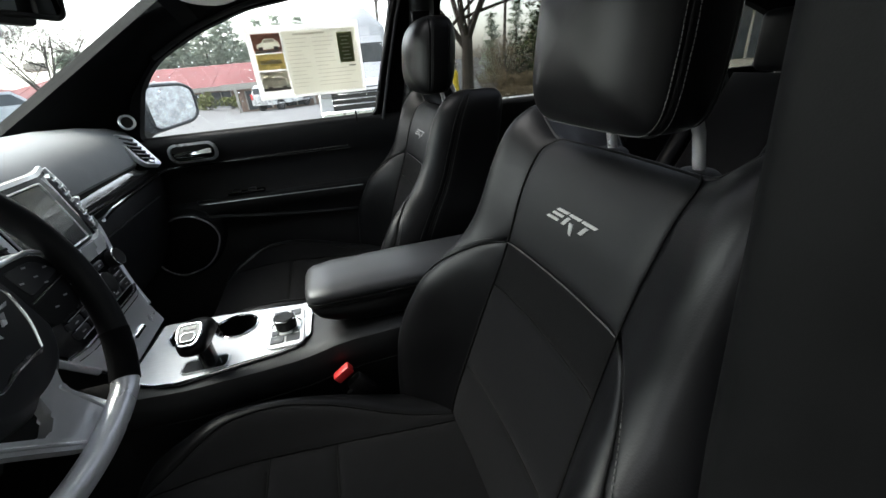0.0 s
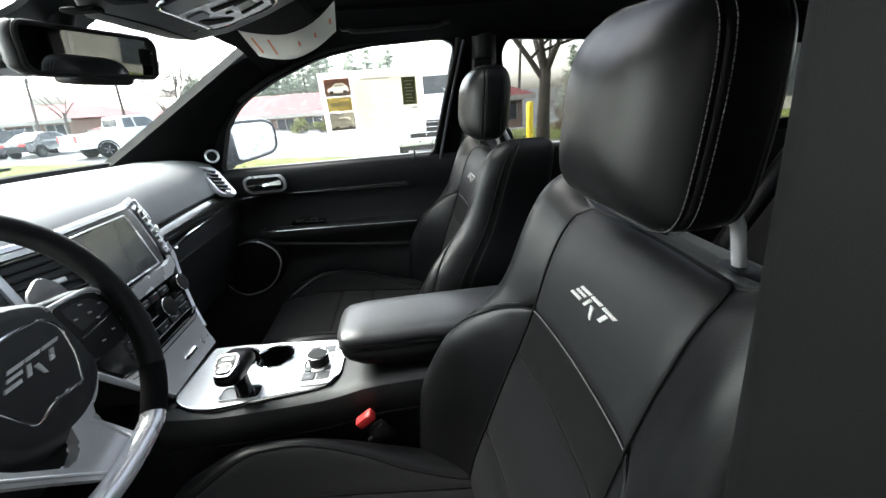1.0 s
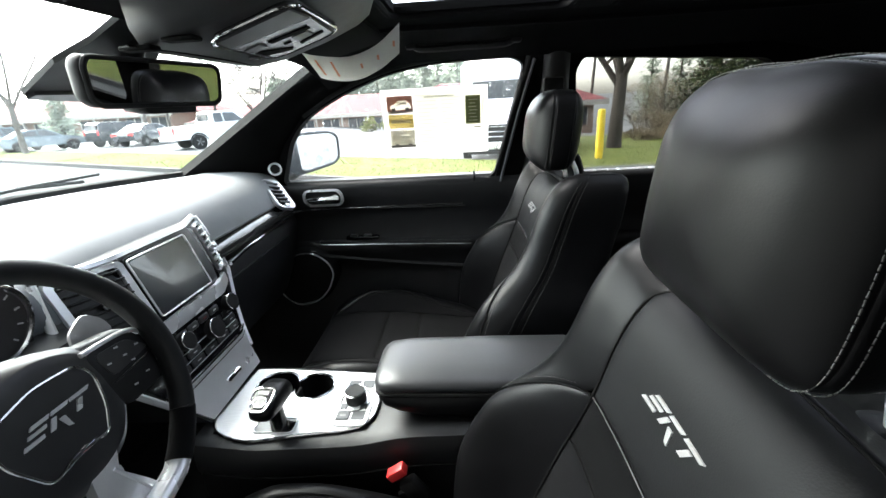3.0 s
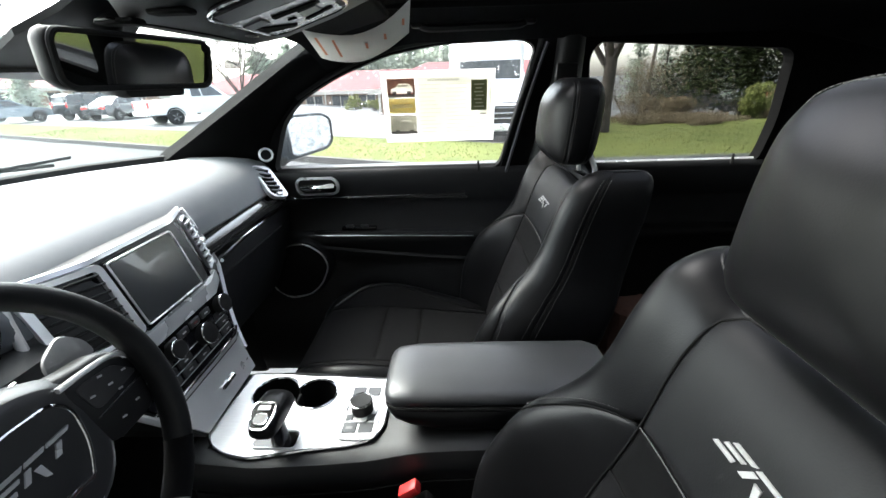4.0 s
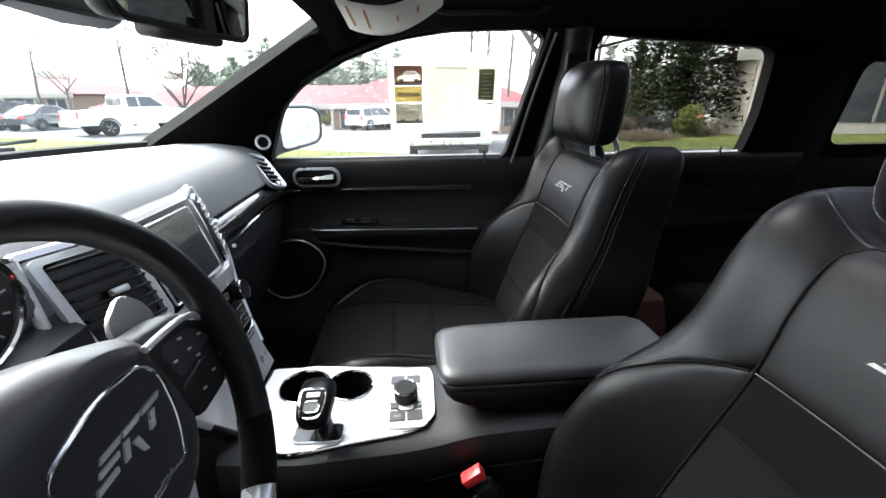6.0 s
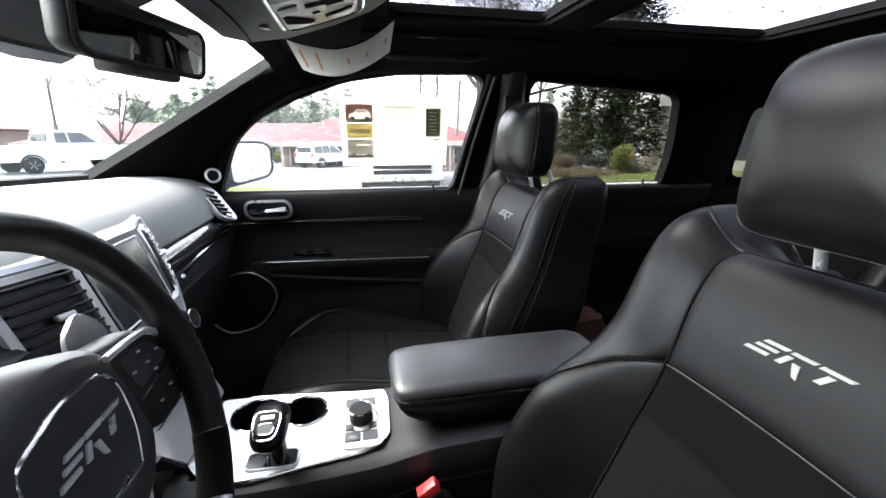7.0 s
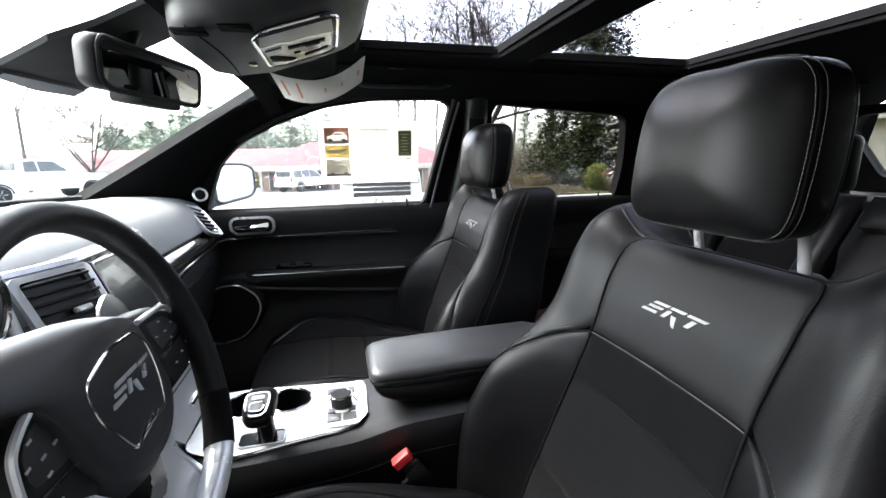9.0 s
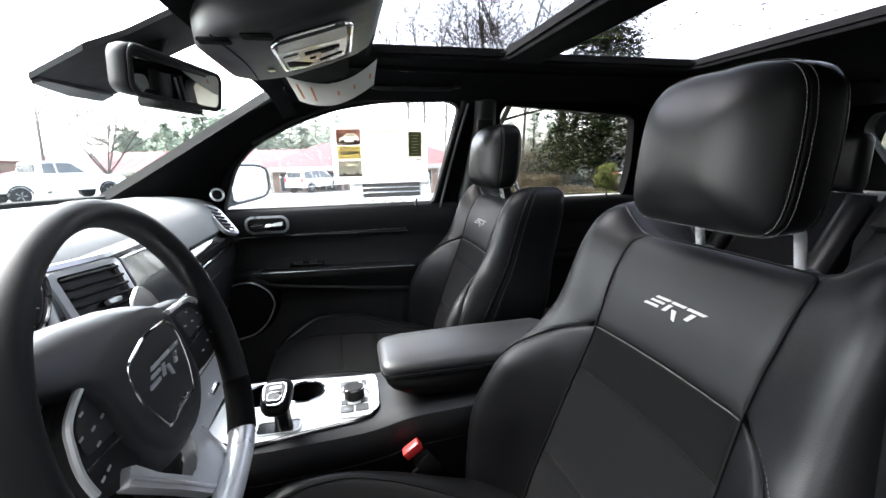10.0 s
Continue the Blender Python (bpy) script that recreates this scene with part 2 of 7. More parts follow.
NEEDLES = varied("conifer_needles", (0.012, 0.017, 0.007), (0.026, 0.033, 0.014), 0.9, 1.5, 30, 0.5, depth=0.05, spec=0.05)
# Distance haze is mixed into this green, far paler than the near needles.
HAZY_NEEDLES = translucent(varied("hazy_far_woods", (0.24, 0.28, 0.23), (0.32, 0.36, 0.30), 0.9, 0.5, 10, 0.0, spec=0.1), 0.5)
BUSHLEAF = varied("yellow_green_leaves", (0.075, 0.095, 0.020), (0.12, 0.13, 0.035), 0.7, 3, 30, 0.3, spec=0.2)
BRUSH = varied("dry_brush", (0.070, 0.056, 0.036), (0.125, 0.102, 0.066), 0.95, 3, 30, 0.3, spec=0.1)
WHITE_PAINT = varied("white_car_paint", (0.42, 0.43, 0.45), (0.47, 0.48, 0.50), 0.25, 2, 100, 0.01, coat=0.6)
SILVER_PAINT = varied("silver_car_paint", (0.42, 0.43, 0.44), (0.48, 0.49, 0.50), 0.28, 2, 100, 0.01, metal=0.4, coat=0.6)
BLACK_PAINT = varied("black_car_paint", (0.02, 0.022, 0.026), (0.035, 0.038, 0.042), 0.22, 2, 100, 0.01, coat=0.7)
BLUE_PAINT = varied("blue_grey_car_paint", (0.07, 0.10, 0.12), (0.09, 0.12, 0.14), 0.25, 2, 100, 0.01, coat=0.7)
TAIL_RED = varied("tail_lamp", (0.55, 0.03, 0.03), (0.62, 0.05, 0.05), 0.2, 20, 100, 0.0, coat=0.5)
HUB = varied("dull_wheel_metal", (0.16, 0.16, 0.165), (0.22, 0.22, 0.225), 0.45, 10, 100, 0.02, metal=0.3)
GREY_WALL = varied("grey_painted_wall", (0.06, 0.06, 0.058), (0.085, 0.085, 0.082), 0.85, 1.2, 40, 0.3, depth=0.01)
CONSOLE_GREY = varied("grey_console_plastic", (0.016, 0.0165, 0.0175), (0.022, 0.0225, 0.0235), 0.5, 30, 700, 0.08, spec=0.5)
YELLOW = varied("yellow_paint", (0.62, 0.44, 0.02), (0.70, 0.52, 0.04), 0.5, 6, 80, 0.15)


# ---- building tools ----
def mesh_of(name, verts, faces, smooth=40):
    me = bpy.data.meshes.new(name)
    me.from_pydata([tuple(v) for v in verts], [], [tuple(f) for f in faces])
    bm = bmesh.new()
    bm.from_mesh(me)
    bmesh.ops.recalc_face_normals(bm, faces=bm.faces)
    bm.to_mesh(me)
    bm.free()
    if smooth:
        me.shade_smooth()
        me.set_sharp_from_angle(angle=radians(smooth))
    return me


def put(name, me, material, parent=None, label="", m=None):
    ob = new(name, me)
    if not me.materials:
        me.materials.append(material)
    if m is not None:
        ob.matrix_basis = m
    if parent:
        ob.parent = parent
    if label:
        ob["label"] = label
    return ob


def part(name, bm, material, parent=None, label="", smooth=40):
    """Links a bmesh as one mesh object under a thing or under a part."""
    me = bpy.data.meshes.new(name)
    bmesh.ops.recalc_face_normals(bm, faces=bm.faces)
    bm.to_mesh(me)
    bm.free()
    if smooth:
        me.shade_smooth()
        me.set_sharp_from_angle(angle=radians(smooth))
    return put(name, me, material, parent, label)


def thing(name, label, category, group="", loc=(0, 0, 0)):
    ob = new(name)
    ob.location = loc
    ob.empty_display_size = 0.05
    return tagged(ob, label, category, group)


def setting(ob, label="", category=""):
    return tagged(ob, label, category, "", "structure")


def box_bm(centre, size, bevel=0.0, seg=2, m=None):
    bm = bmesh.new()
    bmesh.ops.create_cube(bm, size=1)
    for v in bm.verts:
        v.co = Vector((v.co.x * size[0], v.co.y * size[1], v.co.z * size[2]))
    if bevel:
        bmesh.ops.bevel(bm, geom=list(bm.edges), offset=bevel, segments=seg, profile=0.5, affect="EDGES")
    for v in bm.verts:
        v.co = (m @ v.co if m is not None else v.co) + Vector(centre)
    return bm


def poly_bm(loop, depth, bevel=0.0, seg=2):
    """A polygon of 3D points, pushed by the vector depth, with bevelled rims."""
    bm = bmesh.new()
    a = [bm.verts.new(p) for p in loop]
    b = [bm.verts.new(Vector(p) + Vector(depth)) for p in loop]
    bm.faces.new(a)
    bm.faces.new(list(reversed(b)))
    n = len(a)
    for i in range(n):
        bm.faces.new((a[i], b[i], b[(i + 1) % n], a[(i + 1) % n]))
    if bevel:
        rim = [e for e in bm.edges if (e.verts[0] in a) == (e.verts[1] in a)]
        bmesh.ops.bevel(bm, geom=rim, offset=bevel, segments=seg, profile=0.5, affect="EDGES")
    return bm


def loft_bm(rings, closed=True, cap=True):
    bm = bmesh.new()
    rows = [[bm.verts.new(p) for p in r] for r in rings]
    n = len(rows[0])
    for a, b in zip(rows, rows[1:]):
        for i in range(n if closed else n - 1):
            j = (i + 1) % n
            bm.faces.new((a[i], a[j], b[j], b[i]))
    if cap and closed:
        bm.faces.new(rows[0])
        bm.faces.new(list(reversed(rows[-1])))
    return bm


def slab_bm(rows, depth):
    """A grid of points made into a slab: depth is a vector."""
    d = Vector(depth)
    top = [[Vector(p) for p in r] for r in rows]
    bm = bmesh.new()
    a = [[bm.verts.new(p) for p in r] for r in top]
    b = [[bm.verts.new(p + d) for p in r] for r in top]
    nr, nc = len(a), len(a[0])
    for i in range(nr - 1):
        for j in range(nc - 1):
            bm.faces.new((a[i][j], a[i][j + 1], a[i + 1][j + 1], a[i + 1][j]))
            bm.faces.new((b[i][j], b[i + 1][j], b[i + 1][j + 1], b[i][j + 1]))
    for i in range(nr - 1):
        bm.faces.new((a[i][0], a[i + 1][0], b[i + 1][0], b[i][0]))
        bm.faces.new((a[i][-1], b[i][-1], b[i + 1][-1], a[i + 1][-1]))
    for j in range(nc - 1):
        bm.faces.new((a[0][j], b[0][j], b[0][j + 1], a[0][j + 1]))
        bm.faces.new((a[-1][j], a[-1][j + 1], b[-1][j + 1], b[-1][j]))
    return bm


def tube_bm(points, radius, n=8, closed=False, flat=1.0):
    """A round bar along points; radius a number or one for each point."""
    pts = [Vector(p) for p in points]
    k = len(pts)
    radii = radius if isinstance(radius, (list, tuple)) else [radius] * k
    rings, up = [], None
    for i, p in enumerate(pts):
        a = pts[(i - 1) % k] if (closed or i) else p
        b = pts[(i + 1) % k] if (closed or i < k - 1) else p
        d = (b - a).normalized()
        if up is None:
            up = d.orthogonal().normalized()
        up = (up - d * up.dot(d)).normalized()
        side = d.cross(up)
        rings.append([p + (up * math.cos(2 * math.pi * j / n) + side * math.sin(2 * math.pi * j / n) * flat) * radii[i] for j in range(n)])
    if closed:
        rings.append(rings[0])
        bm = loft_bm(rings, True, False)
        bmesh.ops.remove_doubles(bm, verts=bm.verts, dist=1e-6)
        return bm
    return loft_bm(rings)


def spline(points, n=8, closed=False):
    """A smooth line through points."""
    p = [Vector(q) for q in points]
    k, out = len(p), []
    for i in range(k if closed else k - 1):
        if closed:
            a, b, c, d = p[(i - 1) % k], p[i], p[(i + 1) % k], p[(i + 2) % k]
        else:
            a, b, c, d = p[max(i - 1, 0)], p[i], p[i + 1], p[min(i + 2, k - 1)]
        for j in range(n):
            t = j / n
            out.append(0.5 * ((2 * b) + (c - a) * t + (2 * a - 5 * b + 4 * c - d) * t * t + (3 * b - a - 3 * c + d) * t ** 3))
    if not closed:
        out.append(p[-1])
    return out


def curve1(xs, ys, x):
    """Smooth reading of a table."""
    return float(np.interp(x, xs, ys))


def rounded(w, h, r, n=5):
    """A rounded rectangle in the plane, as pairs."""
    out = []
    for cx, cy, a in ((w - r, h - r, 0), (-w + r, h - r, 90), (-w + r, -h + r, 180), (w - r, -h + r, 270)):
        for i in range(n + 1):
            t = radians(a + 90 * i / n)
            out.append((cx + r * math.cos(t), cy + r * math.sin(t)))
    return out


def frame_bm(outer, inner, depth):
    """A ring between two loops of the same count, pushed by depth."""
    d = Vector(depth)
    bm = bmesh.new()
    o = [bm.verts.new(p) for p in outer]
    i = [bm.verts.new(p) for p in inner]
    o2 = [bm.verts.new(Vector(p) + d) for p in outer]
    i2 = [bm.verts.new(Vector(p) + d) for p in inner]
    n = len(o)
    for k in range(n):
        j = (k + 1) % n
        bm.faces.new((o[k], o[j], i[j], i[k]))
        bm.faces.new((o2[k], i2[k], i2[j], o2[j]))
        bm.faces.new((o[k], o2[k], o2[j], o[j]))
        bm.faces.new((i[k], i[j], i2[j], i2[k]))
    return bm


def cast_loop(outer, inner):
    """For each point of the inner loop (pairs), the point of the outer polygon in the same direction from the middle."""
    cx, cy = sum(p[0] for p in inner) / len(inner), sum(p[1] for p in inner) / len(inner)
    res = []
    for x, y in inner:
        dx, dy = x - cx, y - cy
        best = None
        for (ax, ay), (bx, by) in zip(outer, outer[1:] + outer[:1]):
            ex, ey = bx - ax, by - ay
            det = dx * -ey + dy * ex
            if abs(det) < 1e-9:
                continue
            s = ((ax - cx) * -ey + (ay - cy) * ex) / det
            t = (dx * (ay - cy) - dy * (ax - cx)) / det
            if s > 0 and -1e-6 <= t <= 1 + 1e-6 and (best is None or s > best):
                best = s
        best = best or 1.1
        res.append((cx + dx * best, cy + dy * best))
    return res


def round_poly(pts, r=0.02, n=4):
    """A polygon of pairs with rounded corners."""
    out, k = [], len(pts)
    for i in range(k):
        a, b, c = Vector(pts[i - 1]), Vector(pts[i]), Vector(pts[(i + 1) % k])
        u, v = (a - b), (c - b)
        q = min(r, u.length * 0.45, v.length * 0.45)
        p0, p2 = b + u.normalized() * q, b + v.normalized() * q
        for j in range(n + 1):
            t = j / n
            out.append(tuple(p0 * (1 - t) ** 2 + b * 2 * t * (1 - t) + p2 * t * t))
    return out


# ---- the car's shell: x runs to the rear, y to the passenger's side ----
def trim_y(z):
    return 0.70 - 0.16 * (z - 1.18)


FRONT_WIN = [(-0.812, 1.178), (-0.745, 1.335), (-0.678, 1.40), (-0.553, 1.462), (-0.41, 1.511), (-0.26, 1.534), (-0.03, 1.540), (0.008, 1.522), (-0.082, 1.178)]
FRONT_CELL = [(-0.855, 1.165), (-0.770, 1.37), (-0.56, 1.50), (-0.36, 1.59), (0.085, 1.60), (0.085, 1.165)]
REAR_WIN = [(0.195, 1.172), (0.160, 1.49), (0.18, 1.528), (0.722, 1.494), (0.742, 1.30), (0.728, 1.168)]
REAR_CELL = [(0.085, 1.165), (0.085, 1.60), (0.86, 1.60), (0.86, 1.155)]
QUARTER_WIN = [(1.03, 1.20), (1.04, 1.46), (1.42, 1.445), (1.60, 1.38), (1.62, 1.20)]
QUARTER_CELL = [(0.86, 1.155), (0.86, 1.60), (2.10, 1.60), (2.10, 1.155)]


def side_frame(name, win, cell, side, r, parent=None):
    inner = round_poly(win, r, 5)
    outer = cast_loop(cell, inner)
    to3 = lambda p, o: (p[0], side * (trim_y(p[1]) + o), p[1])
    return part(name, frame_bm([to3(p, 0.004) for p in outer], [to3(p, 0) for p in inner], (0, side * 0.040, 0)), PILLAR, parent, smooth=30)


def side_pane(name, win, side, material, parent=None):
    big = [(x, z) for x, z in round_poly(win, 0.03, 4)]
    cx, cz = sum(p[0] for p in big) / len(big), sum(p[1] for p in big) / len(big)
    big = [(cx + (x - cx) * 1.03, cz + (z - cz) * 1.06) for x, z in big]
    loop = [(x, side * (trim_y(z) + 0.041), z) for x, z in big]
    ob = part(name, poly_bm(loop, (0, side * 0.004, 0)), material, parent, smooth=0)
    ob.visible_shadow = False
    return ob


def door_profile(x):
    """The inner face of a door, from the sill down: pairs of y and z."""
    return [(0.716, 1.181), (0.704, 1.184), (0.694, 1.176), (0.692, 1.160), (0.703, 1.120), (0.713, 1.090), (0.722, 1.074), (0.729, 1.050), (0.732, 0.990),
            (0.728, 0.968), (0.712, 0.960), (0.704, 0.945), (0.708, 0.918), (0.724, 0.900), (0.722, 0.82), (0.712, 0.74), (0.690, 0.64), (0.682, 0.60), (0.690, 0.45), (0.700, 0.40)]


def door_panel(name, x0, x1, side, label, win, cell, glass, r):
    ob = setting(thing(name, label, "car door"), label, "car door")
    ob["kind"] = "structure"
    rings = []
    for k in range(17):
        x = x0 + (x1 - x0) * k / 16
        inner = door_profile(x)
        outer = [(0.86, 0.40), (0.89, 0.75), (0.87, 1.05), (0.81, 1.181)]
        rings.append([(x, side * y, z) for y, z in inner + outer])
    part("door_lining", loft_bm(rings), SOFT, ob, smooth=50)
    side_frame("window_frame", win, cell, side, r, ob)
    side_pane("pane", win, side, glass, ob)
    return ob


door_1 = door_panel("door_1", -0.985, 0.068, 1, "black front passenger door with a rain-specked window", FRONT_WIN, FRONT_CELL, CLEAR, 0.035)
door_2 = door_panel("door_2", 0.076, 0.95, 1, "black rear passenger door with dark privacy glass", REAR_WIN, REAR_CELL, TINTED, 0.04)
door_panel("door_3", 0.176, 0.95, -1, "black rear door behind the driver's seat", REAR_WIN, REAR_CELL, TINTED, 0.04)

for s, nm in ((1, "window_quarter_right"), (-1, "window_quarter_left")):
    q = setting(thing(nm, "dark rear quarter window in black trim", "car window"))
    side_frame("window_frame", QUARTER_WIN, QUARTER_CELL, s, 0.05, q)
    side_pane("pane", QUARTER_WIN, s, TINTED, q)
    low = poly_bm([(0.955, s * 0.70, 0.40), (2.10, s * 0.70, 0.40), (2.10, s * 0.70, 1.158), (0.955, s * 0.70, 1.158)], (0, s * 0.15, 0), 0.01)
    setting(part("wall_rear_side", low, HARD), "black moulded trim beside the rear seat", "wall")

# pillar on the passenger's side, with the seal of the front window
for pts, rad, mat, nm, lab in (
        ([(-0.078, 0.707, 1.18), (-0.03, 0.675, 1.36), (0.018, 0.645, 1.525), (0.000, 0.642, 1.548), (-0.05, 0.640, 1.551), (-0.26, 0.641, 1.543), (-0.41, 0.645, 1.520), (-0.56, 0.653, 1.470), (-0.685, 0.661, 1.405)], 0.007, RUBBER, "window_seal", "black rubber window seal"),
        # Grey strip that draws the highlight along the black door frame.
        ([(-0.060, 0.694, 1.165), (-0.012, 0.664, 1.36), (0.036, 0.636, 1.53)], 0.0045, LENS_GREY, "door_edge_trim", "pale strip drawn as the highlight on the door frame's edge")):
    bm = tube_bm(spline(pts, 8), rad, 8)
    o = part(nm, bm, mat, door_1, lab)
rings = []
for z, y, a, b in ((0.38, 0.70, -0.02, 0.22), (0.9, 0.70, 0.0, 0.20), (1.17, 0.692, 0.004, 0.172), (1.30, 0.668, 0.03, 0.162), (1.45, 0.640, 0.055, 0.148), (1.56, 0.618, 0.06, 0.146), (1.60, 0.60, 0.04, 0.17)):
    rings.append([(a, y + 0.05, z), (a + 0.01, y, z), (a + 0.03, y - 0.012, z), (b - 0.03, y - 0.012, z), (b - 0.01, y, z), (b, y + 0.05, z)])
setting(part("pillar_centre_right", loft_bm(rings), SOFT, smooth=50), "black trim of the centre pillar between the side windows", "pillar")
rings = []
for z, d, b in ((0.36, 0.025, 0.22), (0.9, 0.012, 0.20), (1.17, 0.0, 0.19), (1.45, -0.012, 0.17), (1.60, -0.03, 0.17)):
    rings.append([(0.03, -0.76 - d, z), (-0.045, -0.70 - d, z), (-0.0615, -0.660 - d, z), (-0.058, -0.650 - d, z), (-0.035, -0.630 - d, z), (0.035, -0.588 - d, z), (0.055, -0.582 - d, z), (b - 0.02, -0.582 - d, z), (b, -0.60 - d, z), (b, -0.76 - d, z)])
setting(part("pillar_centre_left", loft_bm(rings), PILLAR_GREY, smooth=50), "dark grey trim of the centre pillar in the open doorway", "pillar")

# pillars and roof rails behind the rear doors
for s, nm in ((1, "right"), (-1, "left")):
    rings = []
    for z, a, b in ((1.15, 0.737, 1.03), (1.30, 0.750, 1.03), (1.45, 0.736, 1.02), (1.53, 0.735, 1.02), (1.615, 0.73, 1.05)):
        y = trim_y(z)
        rings.append([(a, s * (y + 0.05), z), (a + 0.006, s * (y + 0.006), z), (a + 0.02, s * (y - 0.004), z), (b - 0.02, s * (y - 0.004), z), (b - 0.006, s * (y + 0.006), z), (b, s * (y + 0.05), z)])
    setting(part("pillar_rear_" + nm, loft_bm(rings), PILLAR, smooth=50), "black trim of the pillar behind the rear door", "pillar")
    rings = []
    for x in np.linspace(0.18, 1.98, 12):
        drop = 0.075 * min(1.0, max(0.0, (x - 0.74) / 0.2))
        rings.append([(x, s * 0.600, 1.585), (x, s * 0.618, 1.556), (x, s * 0.638, 1.546 - drop), (x, s * 0.680, 1.546 - drop), (x, s * 0.680, 1.60), (x, s * 0.640, 1.655), (x, s * 0.605, 1.640)])
    setting(part("trim_roof_rail_" + nm, loft_bm(rings), HEADLINER, smooth=50), "black roof rail trim above the rear windows", "trim")

# front pillars
PIL = [((-1.24, 0.66, 1.16), (-0.845, 0.712, 1.15)), ((-1.085, 0.605, 1.247), (-0.822, 0.706, 1.20)), ((-0.97, 0.592, 1.312), (-0.770, 0.690, 1.31)),
       ((-0.853, 0.582, 1.381), (-0.690, 0.664, 1.405)), ((-0.71, 0.570, 1.466), (-0.566, 0.652, 1.475)), ((-0.575, 0.560, 1.547), (-0.42, 0.642, 1.530)), ((-0.47, 0.552, 1.604), (-0.27, 0.630, 1.590)), ((-0.40, 0.548, 1.640), (-0.20, 0.62, 1.63))]
for s, nm in ((1, "pillar_front_right"), (-1, "pillar_front_left")):
    rings = []
    for w, d in PIL:
        W, D = Vector((w[0], s * w[1], w[2])), Vector((d[0], s * d[1], d[2]))
        out = Vector((0, s * 0.07, 0.0))
        mid = [W.lerp(D, f) + Vector((0, -s * 0.018 * math.sin(math.pi * f), 0.0)) for f in (0, 0.12, 0.3, 0.5, 0.7, 0.88, 1)]
        rings.append(mid + [D + out * 0.9, W + out * 0.6 + Vector((-0.03, 0, 0.02))])
    setting(part(nm, loft_bm(rings), PILLAR, smooth=55), "black windscreen pillar trim", "pillar")

# windscreen
base = [(-1.40 + 0.78 * (abs(y) / 0.64) ** 3 * 0.38, y, 1.232 + 0.012 * abs(y)) for y in (-0.70, -0.6, -0.5, -0.3, -0.1, 0.1, 0.3, 0.5, 0.6, 0.70)]
head = [(-0.64 + 0.09 * (abs(y) / 0.6) ** 2, y * 0.86, 1.578 - 0.03 * (abs(y) / 0.6) ** 2) for y in (-0.70, -0.6, -0.5, -0.3, -0.1, 0.1, 0.3, 0.5, 0.6, 0.70)]
rows = [[Vector(b).lerp(Vector(h), k / 6) + Vector((0, 0, 0.02 * math.sin(math.pi * k / 6))) for b, h in zip(base, head)] for k in range(7)]
w = setting(thing("window_windscreen", "clear raked windscreen over the dashboard", "windscreen"))
wp = part("pane", slab_bm(rows, (-0.004, 0, 0.004)), WINDSCREEN, w, smooth=60)
wp.visible_shadow = False
part("black_border", tube_bm([Vector(p) + Vector((0.0, 0, 0.004)) for p in base], 0.014, 6), RUBBER, w)

# floor, bulkhead, tail
setting(part("floor", box_bm((0.40, 0, 0.36), (3.5, 1.36, 0.06), 0.01), CARPET), "black carpeted car floor", "floor")
setting(part("wall_bulkhead", box_bm((-1.30, 0, 0.78), (0.06, 1.34, 0.82), 0.01), HARD), "black bulkhead under the dashboard", "wall")
setting(part("wall_sill", box_bm((-0.45, -0.73, 0.40), (1.9, 0.12, 0.14), 0.03), HARD), "black door sill of the open doorway", "sill")
setting(part("wall_cowl_right", box_bm((-1.13, 0.745, 0.78), (0.30, 0.10, 0.80), 0.02), SOFT), "black footwell side trim", "wall")
setting(part("wall_cowl_left", box_bm((-1.15, -0.745, 0.78), (0.28, 0.10, 0.80), 0.02), SOFT), "black footwell side trim", "wall")
setting(part("wall_tailgate", box_bm((2.17, 0, 0.80), (0.05, 1.8, 0.86), 0.01), HARD), "black lower tailgate behind the rear seat", "wall")
loop = round_poly([(-0.53, 1.225), (-0.625, 1.43), (-0.58, 1.50), (0.58, 1.50), (0.625, 1.43), (0.53, 1.225)], 0.03, 5)
cell = cast_loop([(-0.72, 0.40), (-0.72, 1.60), (0.72, 1.60), (0.72, 0.40)], loop)
tail = setting(thing("window_tailgate", "dark tailgate window in black trim", "car window"))
slope = lambda z: 2.06 - 0.45 * max(0.0, z - 1.05)
part("window_frame", frame_bm([(slope(z), y, z) for y, z in cell], [(slope(z), y, z) for y, z in loop], (0.06, 0, 0)), HARD, tail)
tp = part("pane", poly_bm([(slope(z) + 0.03, y, z) for y, z in loop], (0.004, 0, 0.0)), TINTED, tail, smooth=0)
tp.visible_shadow = False

# ceiling: headliner with two roof openings
FR = (-0.315, 0.045, 0.315)
RR = (0.165, 0.685, 0.345)
xs = [-0.635, -0.55, FR[0], FR[1], RR[0], RR[1], 1.2, 2.0]
ys = [-0.62, -0.50, -RR[2], -FR[2], FR[2], RR[2], 0.50, 0.62]


def roof_z(x, y):
    return 1.612 - 0.075 * max(0.0, (abs(y) - 0.42) / 0.2) ** 1.5 - 0.060 * max(0.0, (-0.35 - x) / 0.285) ** 1.3


bm = bmesh.new()
fx = sorted(set(xs + [-0.59, -0.45, 0.4, 0.9, 1.6]))
fy = sorted(set(ys + [-0.56, 0.56, -0.6, 0.6]))
grid = {}
for top in (0, 1):
    for x in fx:
        for y in fy:
            grid[x, y, top] = bm.verts.new((x + (0.15 * y * y if x < -0.56 else 0.0), y, roof_z(x, y) + 0.018 * top))
cells = set()
